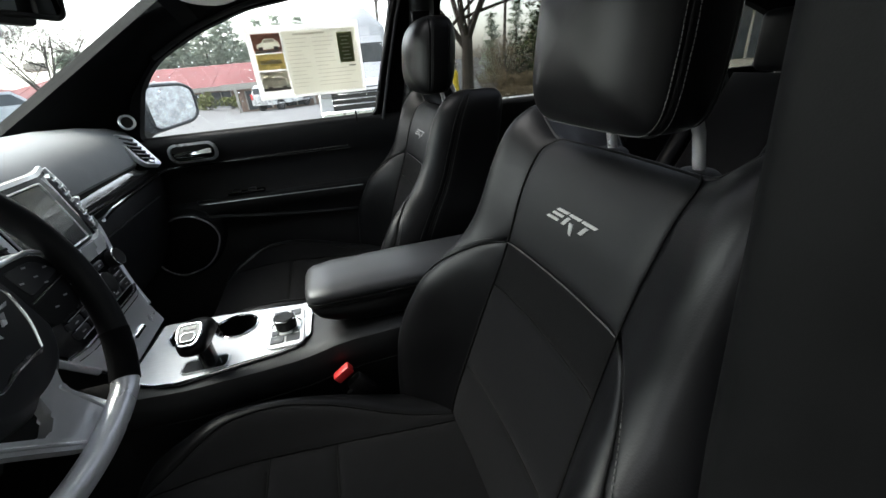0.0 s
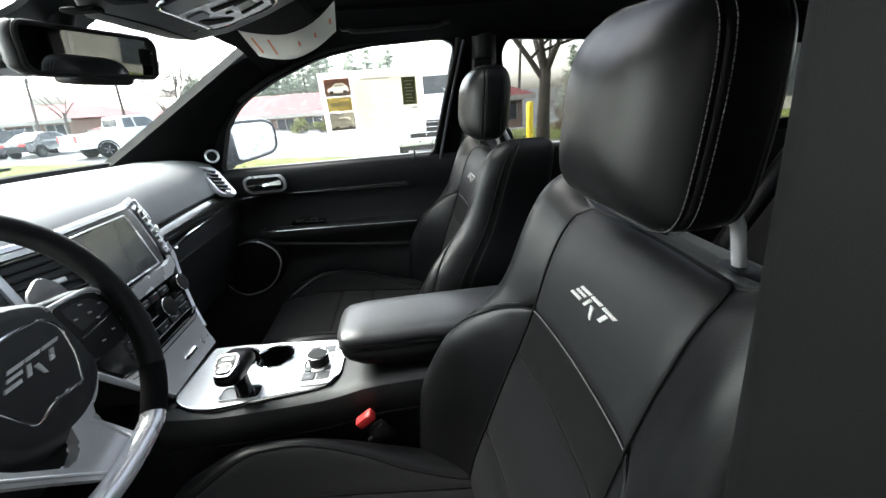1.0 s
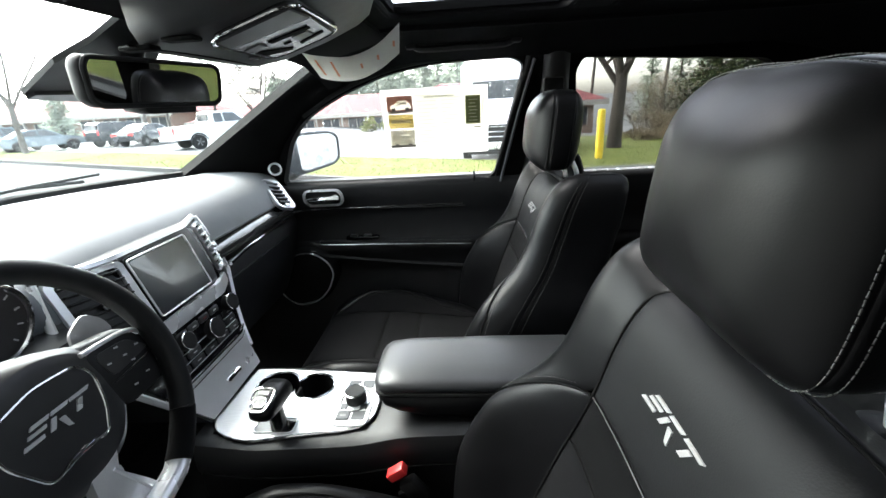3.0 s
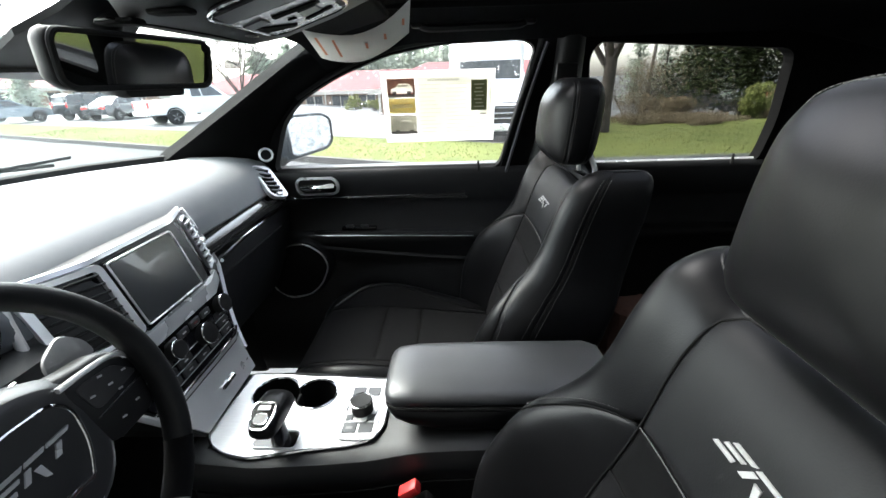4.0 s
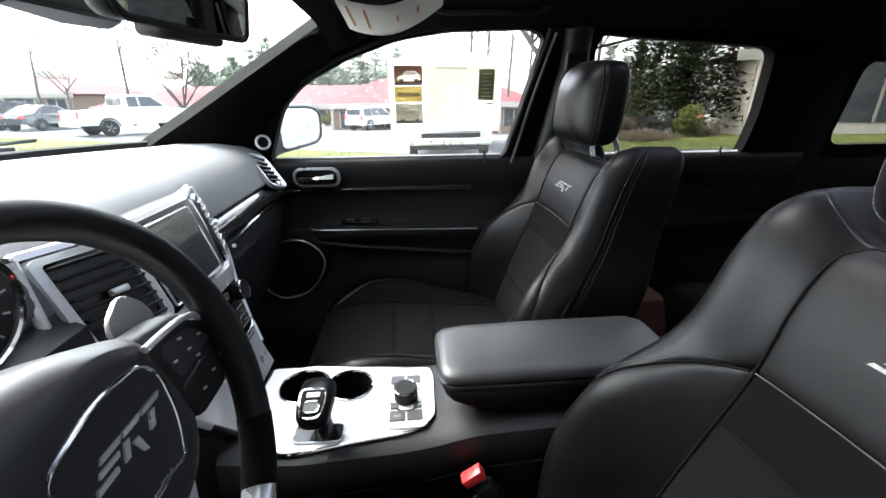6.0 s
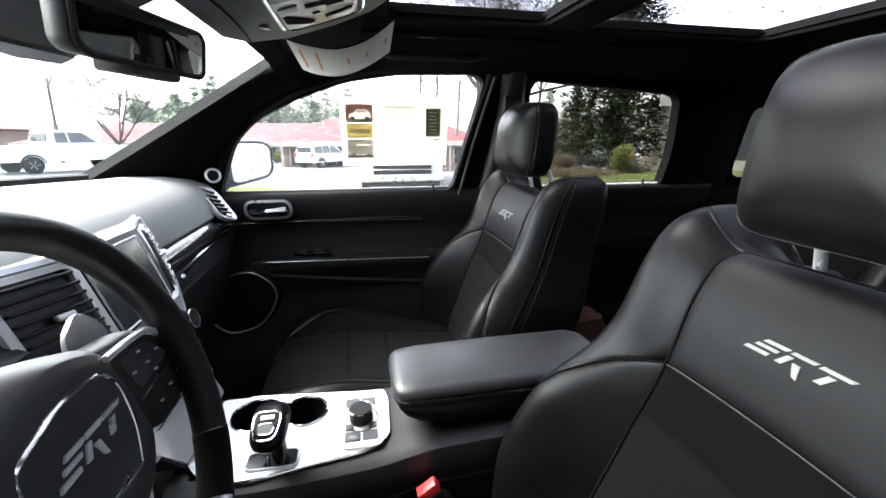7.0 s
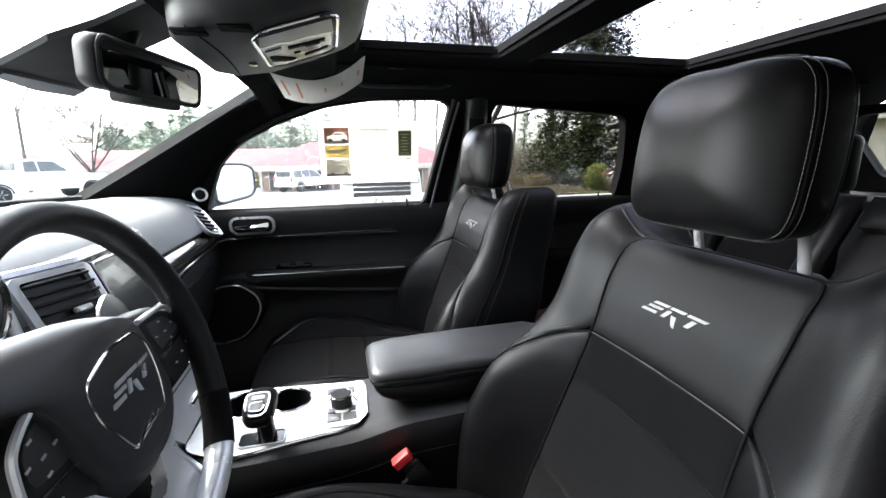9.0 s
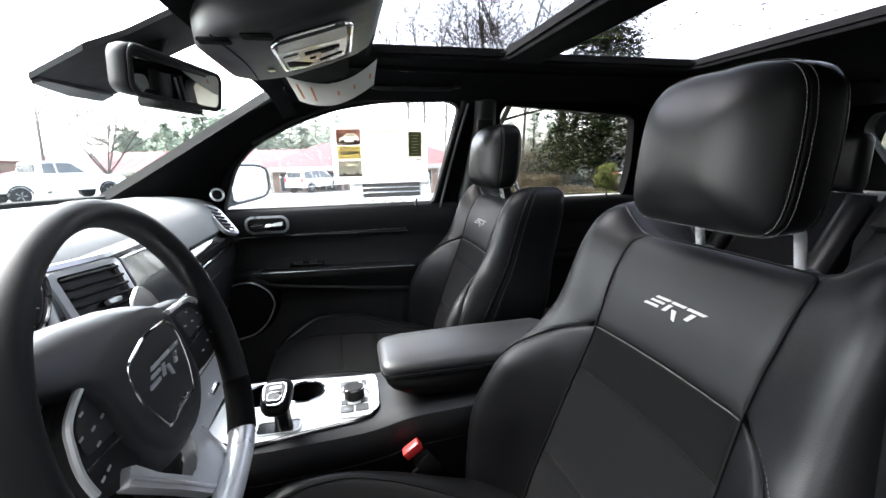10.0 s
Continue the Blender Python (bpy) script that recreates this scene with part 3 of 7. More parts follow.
for i in range(len(fx) - 1):
    for j in range(len(fy) - 1):
        cx, cy = (fx[i] + fx[i + 1]) / 2, (fy[j] + fy[j + 1]) / 2
        hole = (FR[0] < cx < FR[1] and abs(cy) < FR[2]) or (RR[0] < cx < RR[1] and abs(cy) < RR[2])
        if not hole:
            cells.add((i, j))
for i, j in cells:
    c = [(fx[i], fy[j]), (fx[i + 1], fy[j]), (fx[i + 1], fy[j + 1]), (fx[i], fy[j + 1])]
    bm.faces.new([grid[x, y, 0] for x, y in c])
    bm.faces.new([grid[x, y, 1] for x, y in reversed(c)])
    for (di, dj), (a, b) in (((0, -1), (0, 1)), ((1, 0), (1, 2)), ((0, 1), (2, 3)), ((-1, 0), (3, 0))):
        if (i + di, j + dj) not in cells:
            bm.faces.new((grid[(*c[a], 0)], grid[(*c[a], 1)], grid[(*c[b], 1)], grid[(*c[b], 0)]))
bmesh.ops.remove_doubles(bm, verts=[v for v in bm.verts if not v.link_faces], dist=0)
for v in [v for v in bm.verts if not v.link_faces]:
    bm.verts.remove(v)
setting(part("ceiling", bm, HEADLINER, smooth=35), "black fabric headliner with two roof openings", "ceiling")
for nm, (a, b, c) in (("window_roof_front", FR), ("window_roof_rear", RR)):
    rw = setting(thing(nm, "rain-covered panoramic roof glass", "roof window"))
    g = part("pane", box_bm(((a + b) / 2, 0, 1.636), (b - a + 0.04, 2 * c + 0.04, 0.005)), ROOFGLASS, rw, smooth=0)
    g.visible_shadow = False
    lip = rounded((b - a) / 2 + 0.012, c + 0.012, 0.035)
    pts = [((a + b) / 2 + x, y, 1.606) for x, y in lip]
    part("seal", tube_bm(pts, 0.007, 8, True), HEADLINER, rw)
    lip2 = rounded((b - a) / 2 + 0.004, c + 0.004, 0.02)
    part("shade_rail", tube_bm([((a + b) / 2 + x, y, 1.622) for x, y in lip2], 0.0045, 6, True), HEADLINER, rw)
# long soft step in the headliner beside the roof openings
for s in (1, -1):
    setting(part("trim_roof_side", tube_bm(spline([(-0.40, s * 0.43, 1.607), (0.1, s * 0.45, 1.606), (0.9, s * 0.45, 1.606), (1.6, s * 0.43, 1.606)], 6), 0.022, 10, flat=0.5), HEADLINER), "soft black ridge of the headliner", "trim")
setting(part("trim_header_rear", box_bm((0.105, 0, 1.618), (0.10, 0.70, 0.035), 0.012), HEADLINER), "black cross bar between the roof windows", "trim")

# grab handle over the front passenger door
gh = thing("grab_handle", "black folding grab handle above the passenger door", "handle")
part("grip", tube_bm(spline([(-0.30, 0.555, 1.570), (-0.27, 0.535, 1.562), (-0.17, 0.53, 1.562), (-0.07, 0.535, 1.563), (-0.04, 0.555, 1.572)], 6), 0.010, 8), HARD, gh)
part("mount", box_bm((-0.31, 0.555, 1.576), (0.035, 0.03, 0.022), 0.006), HARD, gh)
part("mount", box_bm((-0.03, 0.555, 1.577), (0.035, 0.03, 0.022), 0.006), HARD, gh)
dl = thing("ceiling_light", "small pale courtesy lamp in the headliner", "lamp")
part("lens", box_bm((-0.20, 0.47, 1.602), (0.05, 0.022, 0.012), 0.004), LAMP_LENS, dl)

# ---- passenger door details ----
part("upper_trim", slab_bm([[(x, 0.712 - 0.0 * k, z) for x in np.linspace(-0.96, -0.19, 12)] for k, z in enumerate((1.118, 1.105, 1.09))], (0, 0.012, 0)), CARBON, door_1, "dark grained trim strip")
part("chrome_strip", tube_bm(spline([(-0.90, 0.690, 1.055), (-0.80, 0.706, 1.080), (-0.72, 0.711, 1.088), (-0.5, 0.713, 1.087), (-0.184, 0.716, 1.081)], 6), 0.0035, 6), CHROME, door_1, "thin chrome strip")
hb = [(-0.673 + u, 1.133 + v) for u, v in rounded(0.071, 0.031, 0.026, 6)]
hi = [(-0.673 + u, 1.133 + v) for u, v in rounded(0.063, 0.024, 0.020, 6)]
slant = lambda z: 0.690 + 0.16 * (1.165 - z)
part("handle_bezel", frame_bm([(x, slant(z) - 0.006, z) for x, z in hb], [(x, slant(z) - 0.009, z) for x, z in hi], (0, 0.012, 0)), SILVER, door_1, "satin silver bezel", smooth=60)
part("handle_cup", poly_bm([(x, slant(z) + 0.004, z) for x, z in hi], (0, 0.004, 0)), GLOSSY, door_1)
part("door_handle", loft_bm([[(x, slant(1.13) - 0.006 + dy, 1.128 + dz) for dy, dz in ((0.008, -h), (0.0, -h), (-0.006, 0), (0.0, h), (0.008, h))] for x, h in ((-0.728, 0.005), (-0.70, 0.006), (-0.66, 0.008), (-0.635, 0.013), (-0.622, 0.014), (-0.615, 0.008))]), CHROME, door_1, "chrome release lever")
part("pull_bar", tube_bm(spline([(-0.712, 0.716, 0.966), (-0.68, 0.703, 0.966), (-0.45, 0.699, 0.962), (-0.165, 0.702, 0.954)], 6), 0.007, 8), SOFT, door_1)
part("pull_bar_edge", tube_bm(spline([(-0.708, 0.708, 0.962), (-0.68, 0.694, 0.961), (-0.45, 0.691, 0.957), (-0.165, 0.694, 0.949)], 6), 0.0016, 5), SILVER, door_1, "thin bright edge")
part("switch_panel", box_bm((-0.555, 0.712, 0.980), (0.12, 0.022, 0.012), 0.004), GLOSSY, door_1)
for k in range(2):
    part("window_switch", box_bm((-0.585 + 0.05 * k, 0.705, 0.989), (0.026, 0.014, 0.010), 0.003), BUTTON, door_1)
sp = [(-0.800, 0.934), (-0.735, 0.936), (-0.685, 0.895), (-0.672, 0.850), (-0.70, 0.785), (-0.745, 0.742), (-0.825, 0.725), (-0.875, 0.760), (-0.892, 0.820), (-0.865, 0.895)]
ring = [Vector((p[0], 0.684 + 0.02 * (0.93 - p[1]) - 0.004, p[1])) for p in round_poly(sp, 0.04, 4)]
part("speaker_ring", tube_bm(ring, 0.0030, 6, True), SILVER, door_1, "dull silver ring round the loudspeaker")
part("speaker_grille", poly_bm([p + Vector((0, 0.004, 0)) for p in ring], (0, 0.03, 0)), HARD, door_1)
part("speaker_pod", loft_bm([[(x * f + -0.78 * (1 - f), y, z * f + 0.83 * (1 - f)) for x, _, z in ring] for f, y in ((1.22, 0.74), (1.16, 0.705), (1.05, 0.689))]), SOFT, door_1)
part("map_pocket", slab_bm([[(x, 0.655 + 0.02 * abs(x + 0.45), z) for x in np.linspace(-0.62, 0.0, 9)] for z in (0.44, 0.55, 0.625)], (0, 0.02, 0)), HARD, door_1)
part("armrest_crease", tube_bm(spline([(-0.70, 0.704, 0.915), (-0.55, 0.706, 0.895), (-0.35, 0.716, 0.870), (-0.10, 0.722, 0.845)], 6), 0.008, 8), SOFT, door_1)
for x, d in ((-0.148, door_1), (0.647, door_2)):
    part("lock_pin", tube_bm([(x, 0.694, 1.17), (x, 0.694, 1.192), (x, 0.694, 1.203)], [0.0045, 0.004, 0.003], 8), HARD, d)
part("sill_seal", tube_bm([(x, 0.716, 1.184) for x in np.linspace(-0.82, -0.07, 5)], 0.007, 8, flat=0.6), RUBBER, door_1)
part("sill_seal", tube_bm([(x, 0.716, 1.182) for x in np.linspace(0.19, 0.74, 5)], 0.007, 8, flat=0.6), SILVER, door_2)

tw = thing("tweeter", "small round loudspeaker with a silver ring on the pillar", "loudspeaker")
tc = Vector((-0.806, 0.655, 1.245))
tn = Vector((0.45, -0.85, 0.15)).normalized()
ta = tn.orthogonal().normalized()
tb = tn.cross(ta)
circ = [tc + (ta * math.cos(a) + tb * math.sin(a)) * 0.0185 for a in np.linspace(0, 2 * math.pi, 24, endpoint=False)]
part("ring", tube_bm(circ, 0.0036, 8, True), SILVER, tw)
part("mesh", poly_bm([tc + (p - tc) * 0.95 for p in circ], -tn * 0.03), HARD, tw)

# ---- exterior mirror ----
em = thing("exterior_mirror", "dark blue-grey exterior mirror speckled with rain", "car mirror")
shape = [(-0.01, 0.070), (0.03, 0.082), (0.17, 0.080), (0.215, 0.058), (0.208, -0.040), (0.175, -0.066), (0.02, -0.082), (-0.012, -0.06)]
mo = Vector((-0.848, 0.905, 1.262))
ma, mb, mc = Vector((0.50, 0.866, 0.0)).normalized(), Vector((-0.06, 0.035, 1)).normalized(), Vector((-0.866, 0.50, 0)).normalized()
lp = [(u * 1.17, v) for u, v in round_poly(shape, 0.03, 4)]
cx, cz = sum(p[0] for p in lp) / len(lp), sum(p[1] for p in lp) / len(lp)
rings = [[mo + ma * (cx + (u - cx) * f) + mb * (cz + (v - cz) * f) + mc * d for u, v in lp] for f, d in ((0.98, 0.0), (1.04, 0.01), (1.05, 0.04), (0.95, 0.08), (0.7, 0.11), (0.3, 0.125))]
part("housing", loft_bm(rings), BODY_DARK, em, smooth=60)
part("mirror_glass", poly_bm([mo + ma * (cx + 0.012 + (u - cx) * 0.84) + mb * (cz + (v - cz) * 0.86) - mc * 0.003 for u, v in lp], mc * 0.003), WET_MIRROR, em, "rain-specked mirror glass", smooth=0)
part("glass_rim", tube_bm([mo + ma * (cx + 0.012 + (u - cx) * 0.87) + mb * (cz + (v - cz) * 0.90) - mc * 0.002 for u, v in lp], 0.006, 6, True), BODY_DARK, em)
part("inner_shell", loft_bm([[mo + ma * u + mb * v * h + mc * d for v, d in ((-1, 0.0), (-0.7, -0.006), (0.7, -0.006), (1, 0.0), (1, 0.08), (-1, 0.08))] for u, h in ((-0.105, 0.055), (-0.06, 0.066), (0.0, 0.076), (0.03, 0.080))]), BODY_DARK, em, "dark painted inner shell", smooth=50)
part("arm", tube_bm([(-0.86, 0.79, 1.17), (-0.88, 0.86, 1.18), (-0.86, 0.96, 1.20)], [0.035, 0.03, 0.028], 10), HARD, em)

# ---- window sticker ----
ws = thing("window_sticker", "white and cream printed notice stuck inside the passenger window", "notice")
gy = lambda z, o=0.0: trim_y(z) + 0.043 - o


def decal(name, x0, x1, z0, z1, material, lift, label="", parent=None, skew=0.0):
    loop = [(x0 - skew, gy(z0, lift), z0), (x1 - skew, gy(z0, lift), z0), (x1, gy(z1, lift), z1), (x0, gy(z1, lift), z1)]
    return part(name, poly_bm(loop, (0, 0.0008, 0)), material, parent or ws, label, smooth=0)


decal("sheet", -0.438, -0.098, 1.262, 1.470, PAPER, 0.001)
decal("text_panel", -0.333, -0.108, 1.270, 1.452, PAPER_CREAM, 0.003, "cream panel with grey text bars")
def car_photo(z0, z1, sky, road, text):
    """A small photo: a pale car shape left bare between the inks."""
    ph_ = decal("photo", -0.421, -0.338, z0, z1, PAPER_CREAM, 0.003, text)
    h = z1 - z0
    car = [(-0.412, z0 + 0.26 * h), (-0.410, z0 + 0.46 * h), (-0.396, z0 + 0.54 * h), (-0.386, z0 + 0.74 * h), (-0.358, z0 + 0.74 * h), (-0.346, z0 + 0.52 * h), (-0.343, z0 + 0.28 * h), (-0.362, z0 + 0.20 * h), (-0.395, z0 + 0.18 * h)]
    car = [(a[0] + (b[0] - a[0]) * k / 8, a[1] + (b[1] - a[1]) * k / 8) for a, b in zip(car, car[1:] + car[:1]) for k in range(8)]
    box = cast_loop([(-0.421, z0), (-0.338, z0), (-0.338, z1), (-0.421, z1)], car)
    to = lambda p: (p[0], gy(p[1], 0.0048), p[1])
    part("picture_ground", frame_bm([to(p) for p in box], [to(p) for p in car], (0, 0.0008, 0)), sky, ph_, smooth=0)
    decal("picture_road", -0.421, -0.338, z0, z0 + 0.14 * h, road, 0.006, parent=ph_)
    for x in (-0.400, -0.356):
        decal("picture_wheel", x - 0.006, x + 0.006, z0 + 0.14 * h, z0 + 0.32 * h, INK_BLACK, 0.0064, parent=ph_)
    decal("picture_glass", -0.388, -0.358, z0 + 0.54 * h, z0 + 0.68 * h, INK_GREY, 0.0064, parent=ph_)


car_photo(1.397, 1.450, INK_RED, INK_GREY, "small photo of a pale car")
decal("banner", -0.421, -0.339, 1.350, 1.394, INK_GOLD, 0.003, "gold banner with a text bar")
decal("banner_text", -0.412, -0.348, 1.366, 1.377, INK_GREY, 0.0045)
car_photo(1.288, 1.345, INK_GREY, INK_BLACK, "small photo of a dark car")
decal("photo_tint", -0.410, -0.348, 1.300, 1.324, INK_GREY, 0.0075)
gb = decal("green_box", -0.169, -0.122, 1.354, 1.440, INK_GREEN, 0.004, "olive green box with pale text bars")
for k in range(7):
    decal("text_bar", -0.160 + 0.004 * (k % 2), -0.131 - 0.003 * (k % 3), 1.363 + 0.0105 * k, 1.3665 + 0.0105 * k, PAPER_CREAM, 0.0055, parent=gb)
decal("text_bar", -0.142, -0.122, 1.342, 1.3455, INK_BLACK, 0.0045)
decal("heading_bar", -0.300, -0.205, 1.440, 1.445, INK_GREY, 0.0045)
rnd = random.Random(4)
for k in range(13):
    z = 1.430 - 0.0115 * k
    for a, b in ((-0.325, -0.255), (-0.245, -0.178)) if k < 8 else ((-0.325, -0.255), (-0.245, -0.118)):
        decal("text_bar", a, b - rnd.uniform(0.0, 0.03), z, z + 0.0016, INK_GREY, 0.0045)


# ---- front seats: built about the seat's own middle, then placed twice ----
def smooth1(xs, ys):
    """A smooth reading of a table, with no overshoot."""
    xs, ys = np.array(xs, float), np.array(ys, float)
    d = np.diff(ys) / np.diff(xs)
    m = np.zeros(len(xs))
    m[0], m[-1] = d[0], d[-1]
    for i in range(1, len(xs) - 1):
        m[i] = 0.0 if d[i - 1] * d[i] <= 0 else 2 * d[i - 1] * d[i] / (d[i - 1] + d[i])
    X, Y, M = xs.tolist(), ys.tolist(), m.tolist()

    def read(x):
        if x <= X[0]:
            return Y[0]
        if x >= X[-1]:
            return Y[-1]
        i = 0
        while X[i + 1] < x:
            i += 1
        h = X[i + 1] - X[i]
        t = (x - X[i]) / h
        return Y[i] * (1 + 2 * t) * (1 - t) ** 2 + M[i] * h * t * (1 - t) ** 2 + Y[i + 1] * t * t * (3 - 2 * t) - M[i + 1] * h * t * t * (1 - t)
    return read


back_x = smooth1([0.66, 0.70, 0.787, 0.884, 0.97, 1.018, 1.077, 1.152, 1.20, 1.235, 1.262], [-0.143, -0.135, -0.117, -0.086, -0.058, -0.042, -0.023, 0.0, 0.016, 0.032, 0.058])
bolster = smooth1([0.66, 0.70, 0.787, 0.884, 0.971, 1.012, 1.05, 1.10, 1.18, 1.22, 1.262], [0.078, 0.085, 0.098, 0.114, 0.098, 0.074, 0.046, 0.030, 0.024, 0.017, 0.0])
half_width = smooth1([0.66, 0.70, 0.80, 0.90, 0.97, 1.05, 1.12, 1.18, 1.22, 1.245, 1.262], [0.258, 0.262, 0.277, 0.287, 0.283, 0.253, 0.236, 0.232, 0.228, 0.215, 0.192])
insert_half = smooth1([0.66, 0.70, 0.86, 1.0, 1.077, 1.18, 1.235, 1.262], [0.158, 0.156, 0.141, 0.130, 0.126, 0.131, 0.131, 0.118])
back_depth = smooth1([0.66, 0.95, 1.15, 1.23, 1.262], [0.165, 0.160, 0.155, 0.140, 0.105])


def back_surface(u, z):
    """Front of the backrest: u 0 at its middle, 1 at the seam of the insert, 2 at its outer edge, 3 at the rear edge of the side, 4 at the middle of the back."""
    s, a = (1 if u >= 0 else -1), abs(u)
    xc, p, w, i = back_x(z), bolster(z), half_width(z), insert_half(z)
    depth = back_depth(z)
    if a <= 1:
        return (xc + 0.006 * (1 - a * a), s * a * i, z)
    if a <= 2:
        t = a - 1
        rise = math.sin(min(1.0, t / 0.72) * math.pi / 2) ** 1.4
        fall = max(0.0, (t - 0.62) / 0.38) ** 2.2
        return (xc - p * rise + (p * 0.45 + 0.022) * fall, s * (i + (w - i) * (t ** 0.9)), z)
    if a <= 3:
        t = a - 2
        x0 = xc - p * 0.55 + 0.022
        return (x0 + (xc + depth - x0) * t, s * (w - 0.012 * t * t), z)
    t = min(1.0, a - 3)
    return (xc + depth + 0.02 * math.sin(t * math.pi / 2), s * (w - 0.012) * (1 - t), z)


TAPS = ((-0.16, 0.12), (-0.08, 0.22), (0.0, 0.32), (0.08, 0.22), (0.16, 0.12))


def top_dip(x, y):
    """How far the backrest's top lies above its level: raised at the shoulders, low under the headrest and lower behind it."""
    f = min(1.0, max(0.0, (0.195 - abs(y)) / 0.075))
    f = f * f * (3 - 2 * f)
    return 0.008 - 0.046 * f - 0.5 * min(0.12, max(0.0, x - 0.085)) * f


def back_point(u, z):
    """The rounded backrest, with its top dipped at the middle, under the headrest."""
    q = [0.0, 0.0]
    for du, k in TAPS:
        c = back_surface(u + du, z)
        q[0] += c[0] * k
        q[1] += c[1] * k
    return Vector((q[0], q[1], z + max(0.0, (z - 1.13) / 0.132) ** 1.4 * top_dip(*q)))


def spaced(n, edge=0.55):
    """Values from 0 to 1 that stand closer together at both ends."""
    return [(1 - edge) * t + edge * (0.5 - 0.5 * math.cos(math.pi * t)) for t in np.linspace(0, 1, n)]


def cover_bm(fn, nu, nv, puff, normal, thick=0.010, fall=0.006, seams=(1, 1, 1, 1)):
    """A padded cover over fn(s, t), s and t from 0 to 1: it dives in at those of its four edges (s=0, s=1, t=0, t=1) that are seams."""
    ss, ts = spaced(nu), spaced(nv)
    P = np.array([[fn(s, t) for s in ss] for t in ts], float)
    dt, ds = np.gradient(P, axis=0), np.gradient(P, axis=1)
    N = np.cross(ds, dt)
    N /= np.maximum(np.linalg.norm(N, axis=2, keepdims=True), 1e-12)
    hint = np.array([[normal(s, t) for s in ss] for t in ts], float)
    if (N * hint).sum() < 0:
        N = -N
    ls = np.concatenate([np.zeros((nv, 1)), np.cumsum(np.linalg.norm(np.diff(P, axis=1), axis=2), axis=1)], axis=1)
    lt = np.concatenate([np.zeros((1, nu)), np.cumsum(np.linalg.norm(np.diff(P, axis=0), axis=2), axis=0)], axis=0)
    lift = np.full((nv, nu), puff)
    for on, d in zip(seams, (ls, ls[:, -1:] - ls, lt, lt[-1:, :] - lt)):
        if on:
            lift *= 1 - np.exp(-(d / fall) ** 1.2)
    A, B = P + N * lift[..., None], P - N * thick
    bm = bmesh.new()
    a = [[bm.verts.new(q) for q in r] for r in A.tolist()]
    b = [[bm.verts.new(q) for q in r] for r in B.tolist()]
    for j in range(nv - 1):
        for i in range(nu - 1):
            bm.faces.new((a[j][i], a[j][i + 1], a[j + 1][i + 1], a[j + 1][i]))
            bm.faces.new((b[j][i], b[j + 1][i], b[j + 1][i + 1], b[j][i + 1]))
    for j in range(nv - 1):
        bm.faces.new((a[j][0], a[j + 1][0], b[j + 1][0], b[j][0]))
        bm.faces.new((a[j][-1], b[j][-1], b[j + 1][-1], a[j + 1][-1]))
    for i in range(nu - 1):
        bm.faces.new((a[0][i], b[0][i], b[0][i + 1], a[0][i + 1]))
        bm.faces.new((a[-1][i], a[-1][i + 1], b[-1][i + 1], b[-1][i]))
    return bm


def stitches_bm(points, step=0.0058, length=0.0040, r=0.0006):
    """A row of short thread stitches along a line."""
    pts = [Vector(p) for p in points]
    bm = bmesh.new()
    left = 0.0
    for a, b in zip(pts, pts[1:]):
        d = (b - a)
        L = d.length
        if L < 1e-6:
            continue
        d = d / L
        s = left
        while s <= L:
            o = d.orthogonal().normalized() * r
            q = d.cross(o)
            c0, c1 = a + d * s, a + d * (s + length)
            ring0 = [bm.verts.new(c0 + o), bm.verts.new(c0 + q), bm.verts.new(c0 - o), bm.verts.new(c0 - q)]
            ring1 = [bm.verts.new(c1 + o), bm.verts.new(c1 + q), bm.verts.new(c1 - o), bm.verts.new(c1 - q)]
            for i in range(4):
                bm.faces.new((ring0[i], ring0[(i + 1) % 4], ring1[(i + 1) % 4], ring1[i]))
            bm.faces.new(ring0)
            bm.faces.new(list(reversed(ring1)))
            s += step
        left = s - L
    return bm


def emblem_loops():
    """Slanted plain bars of the badge: pairs across and up, one unit high."""
    def slant(pts):
        return [(x + 0.50 * y, y) for x, y in pts]
    return [slant(p) for p in (
        [(0.06, 0.80), (0.10, 1.0), (0.98, 1.0), (0.92, 0.80)],
        [(0.02, 0.42), (0.02, 0.60), (0.86, 0.60), (0.86, 0.42)],
        [(-0.12, 0.0), (-0.10, 0.20), (0.76, 0.20), (0.80, 0.0)],
        [(1.10, 0.0), (1.10, 0.62), (1.34, 0.62), (1.34, 0.0)],
        [(1.08, 0.80), (1.08, 1.0), (1.92, 1.0), (1.88, 0.80)],
        [(1.50, 0.34), (1.78, 0.34), (2.26, -0.46), (2.02, -0.36)],
        [(2.04, 0.80), (2.04, 1.0), (3.06, 1.0), (3.00, 0.80)],
        [(2.46, 0.0), (2.46, 0.62), (2.72, 0.62), (2.72, 0.0)])]


LINE = smooth1([0.66, 0.90, 0.96, 1.005, 1.035, 1.055, 1.068, 1.077], [1.84, 1.86, 1.83, 1.73, 1.58, 1.40, 1.20, 1.0])


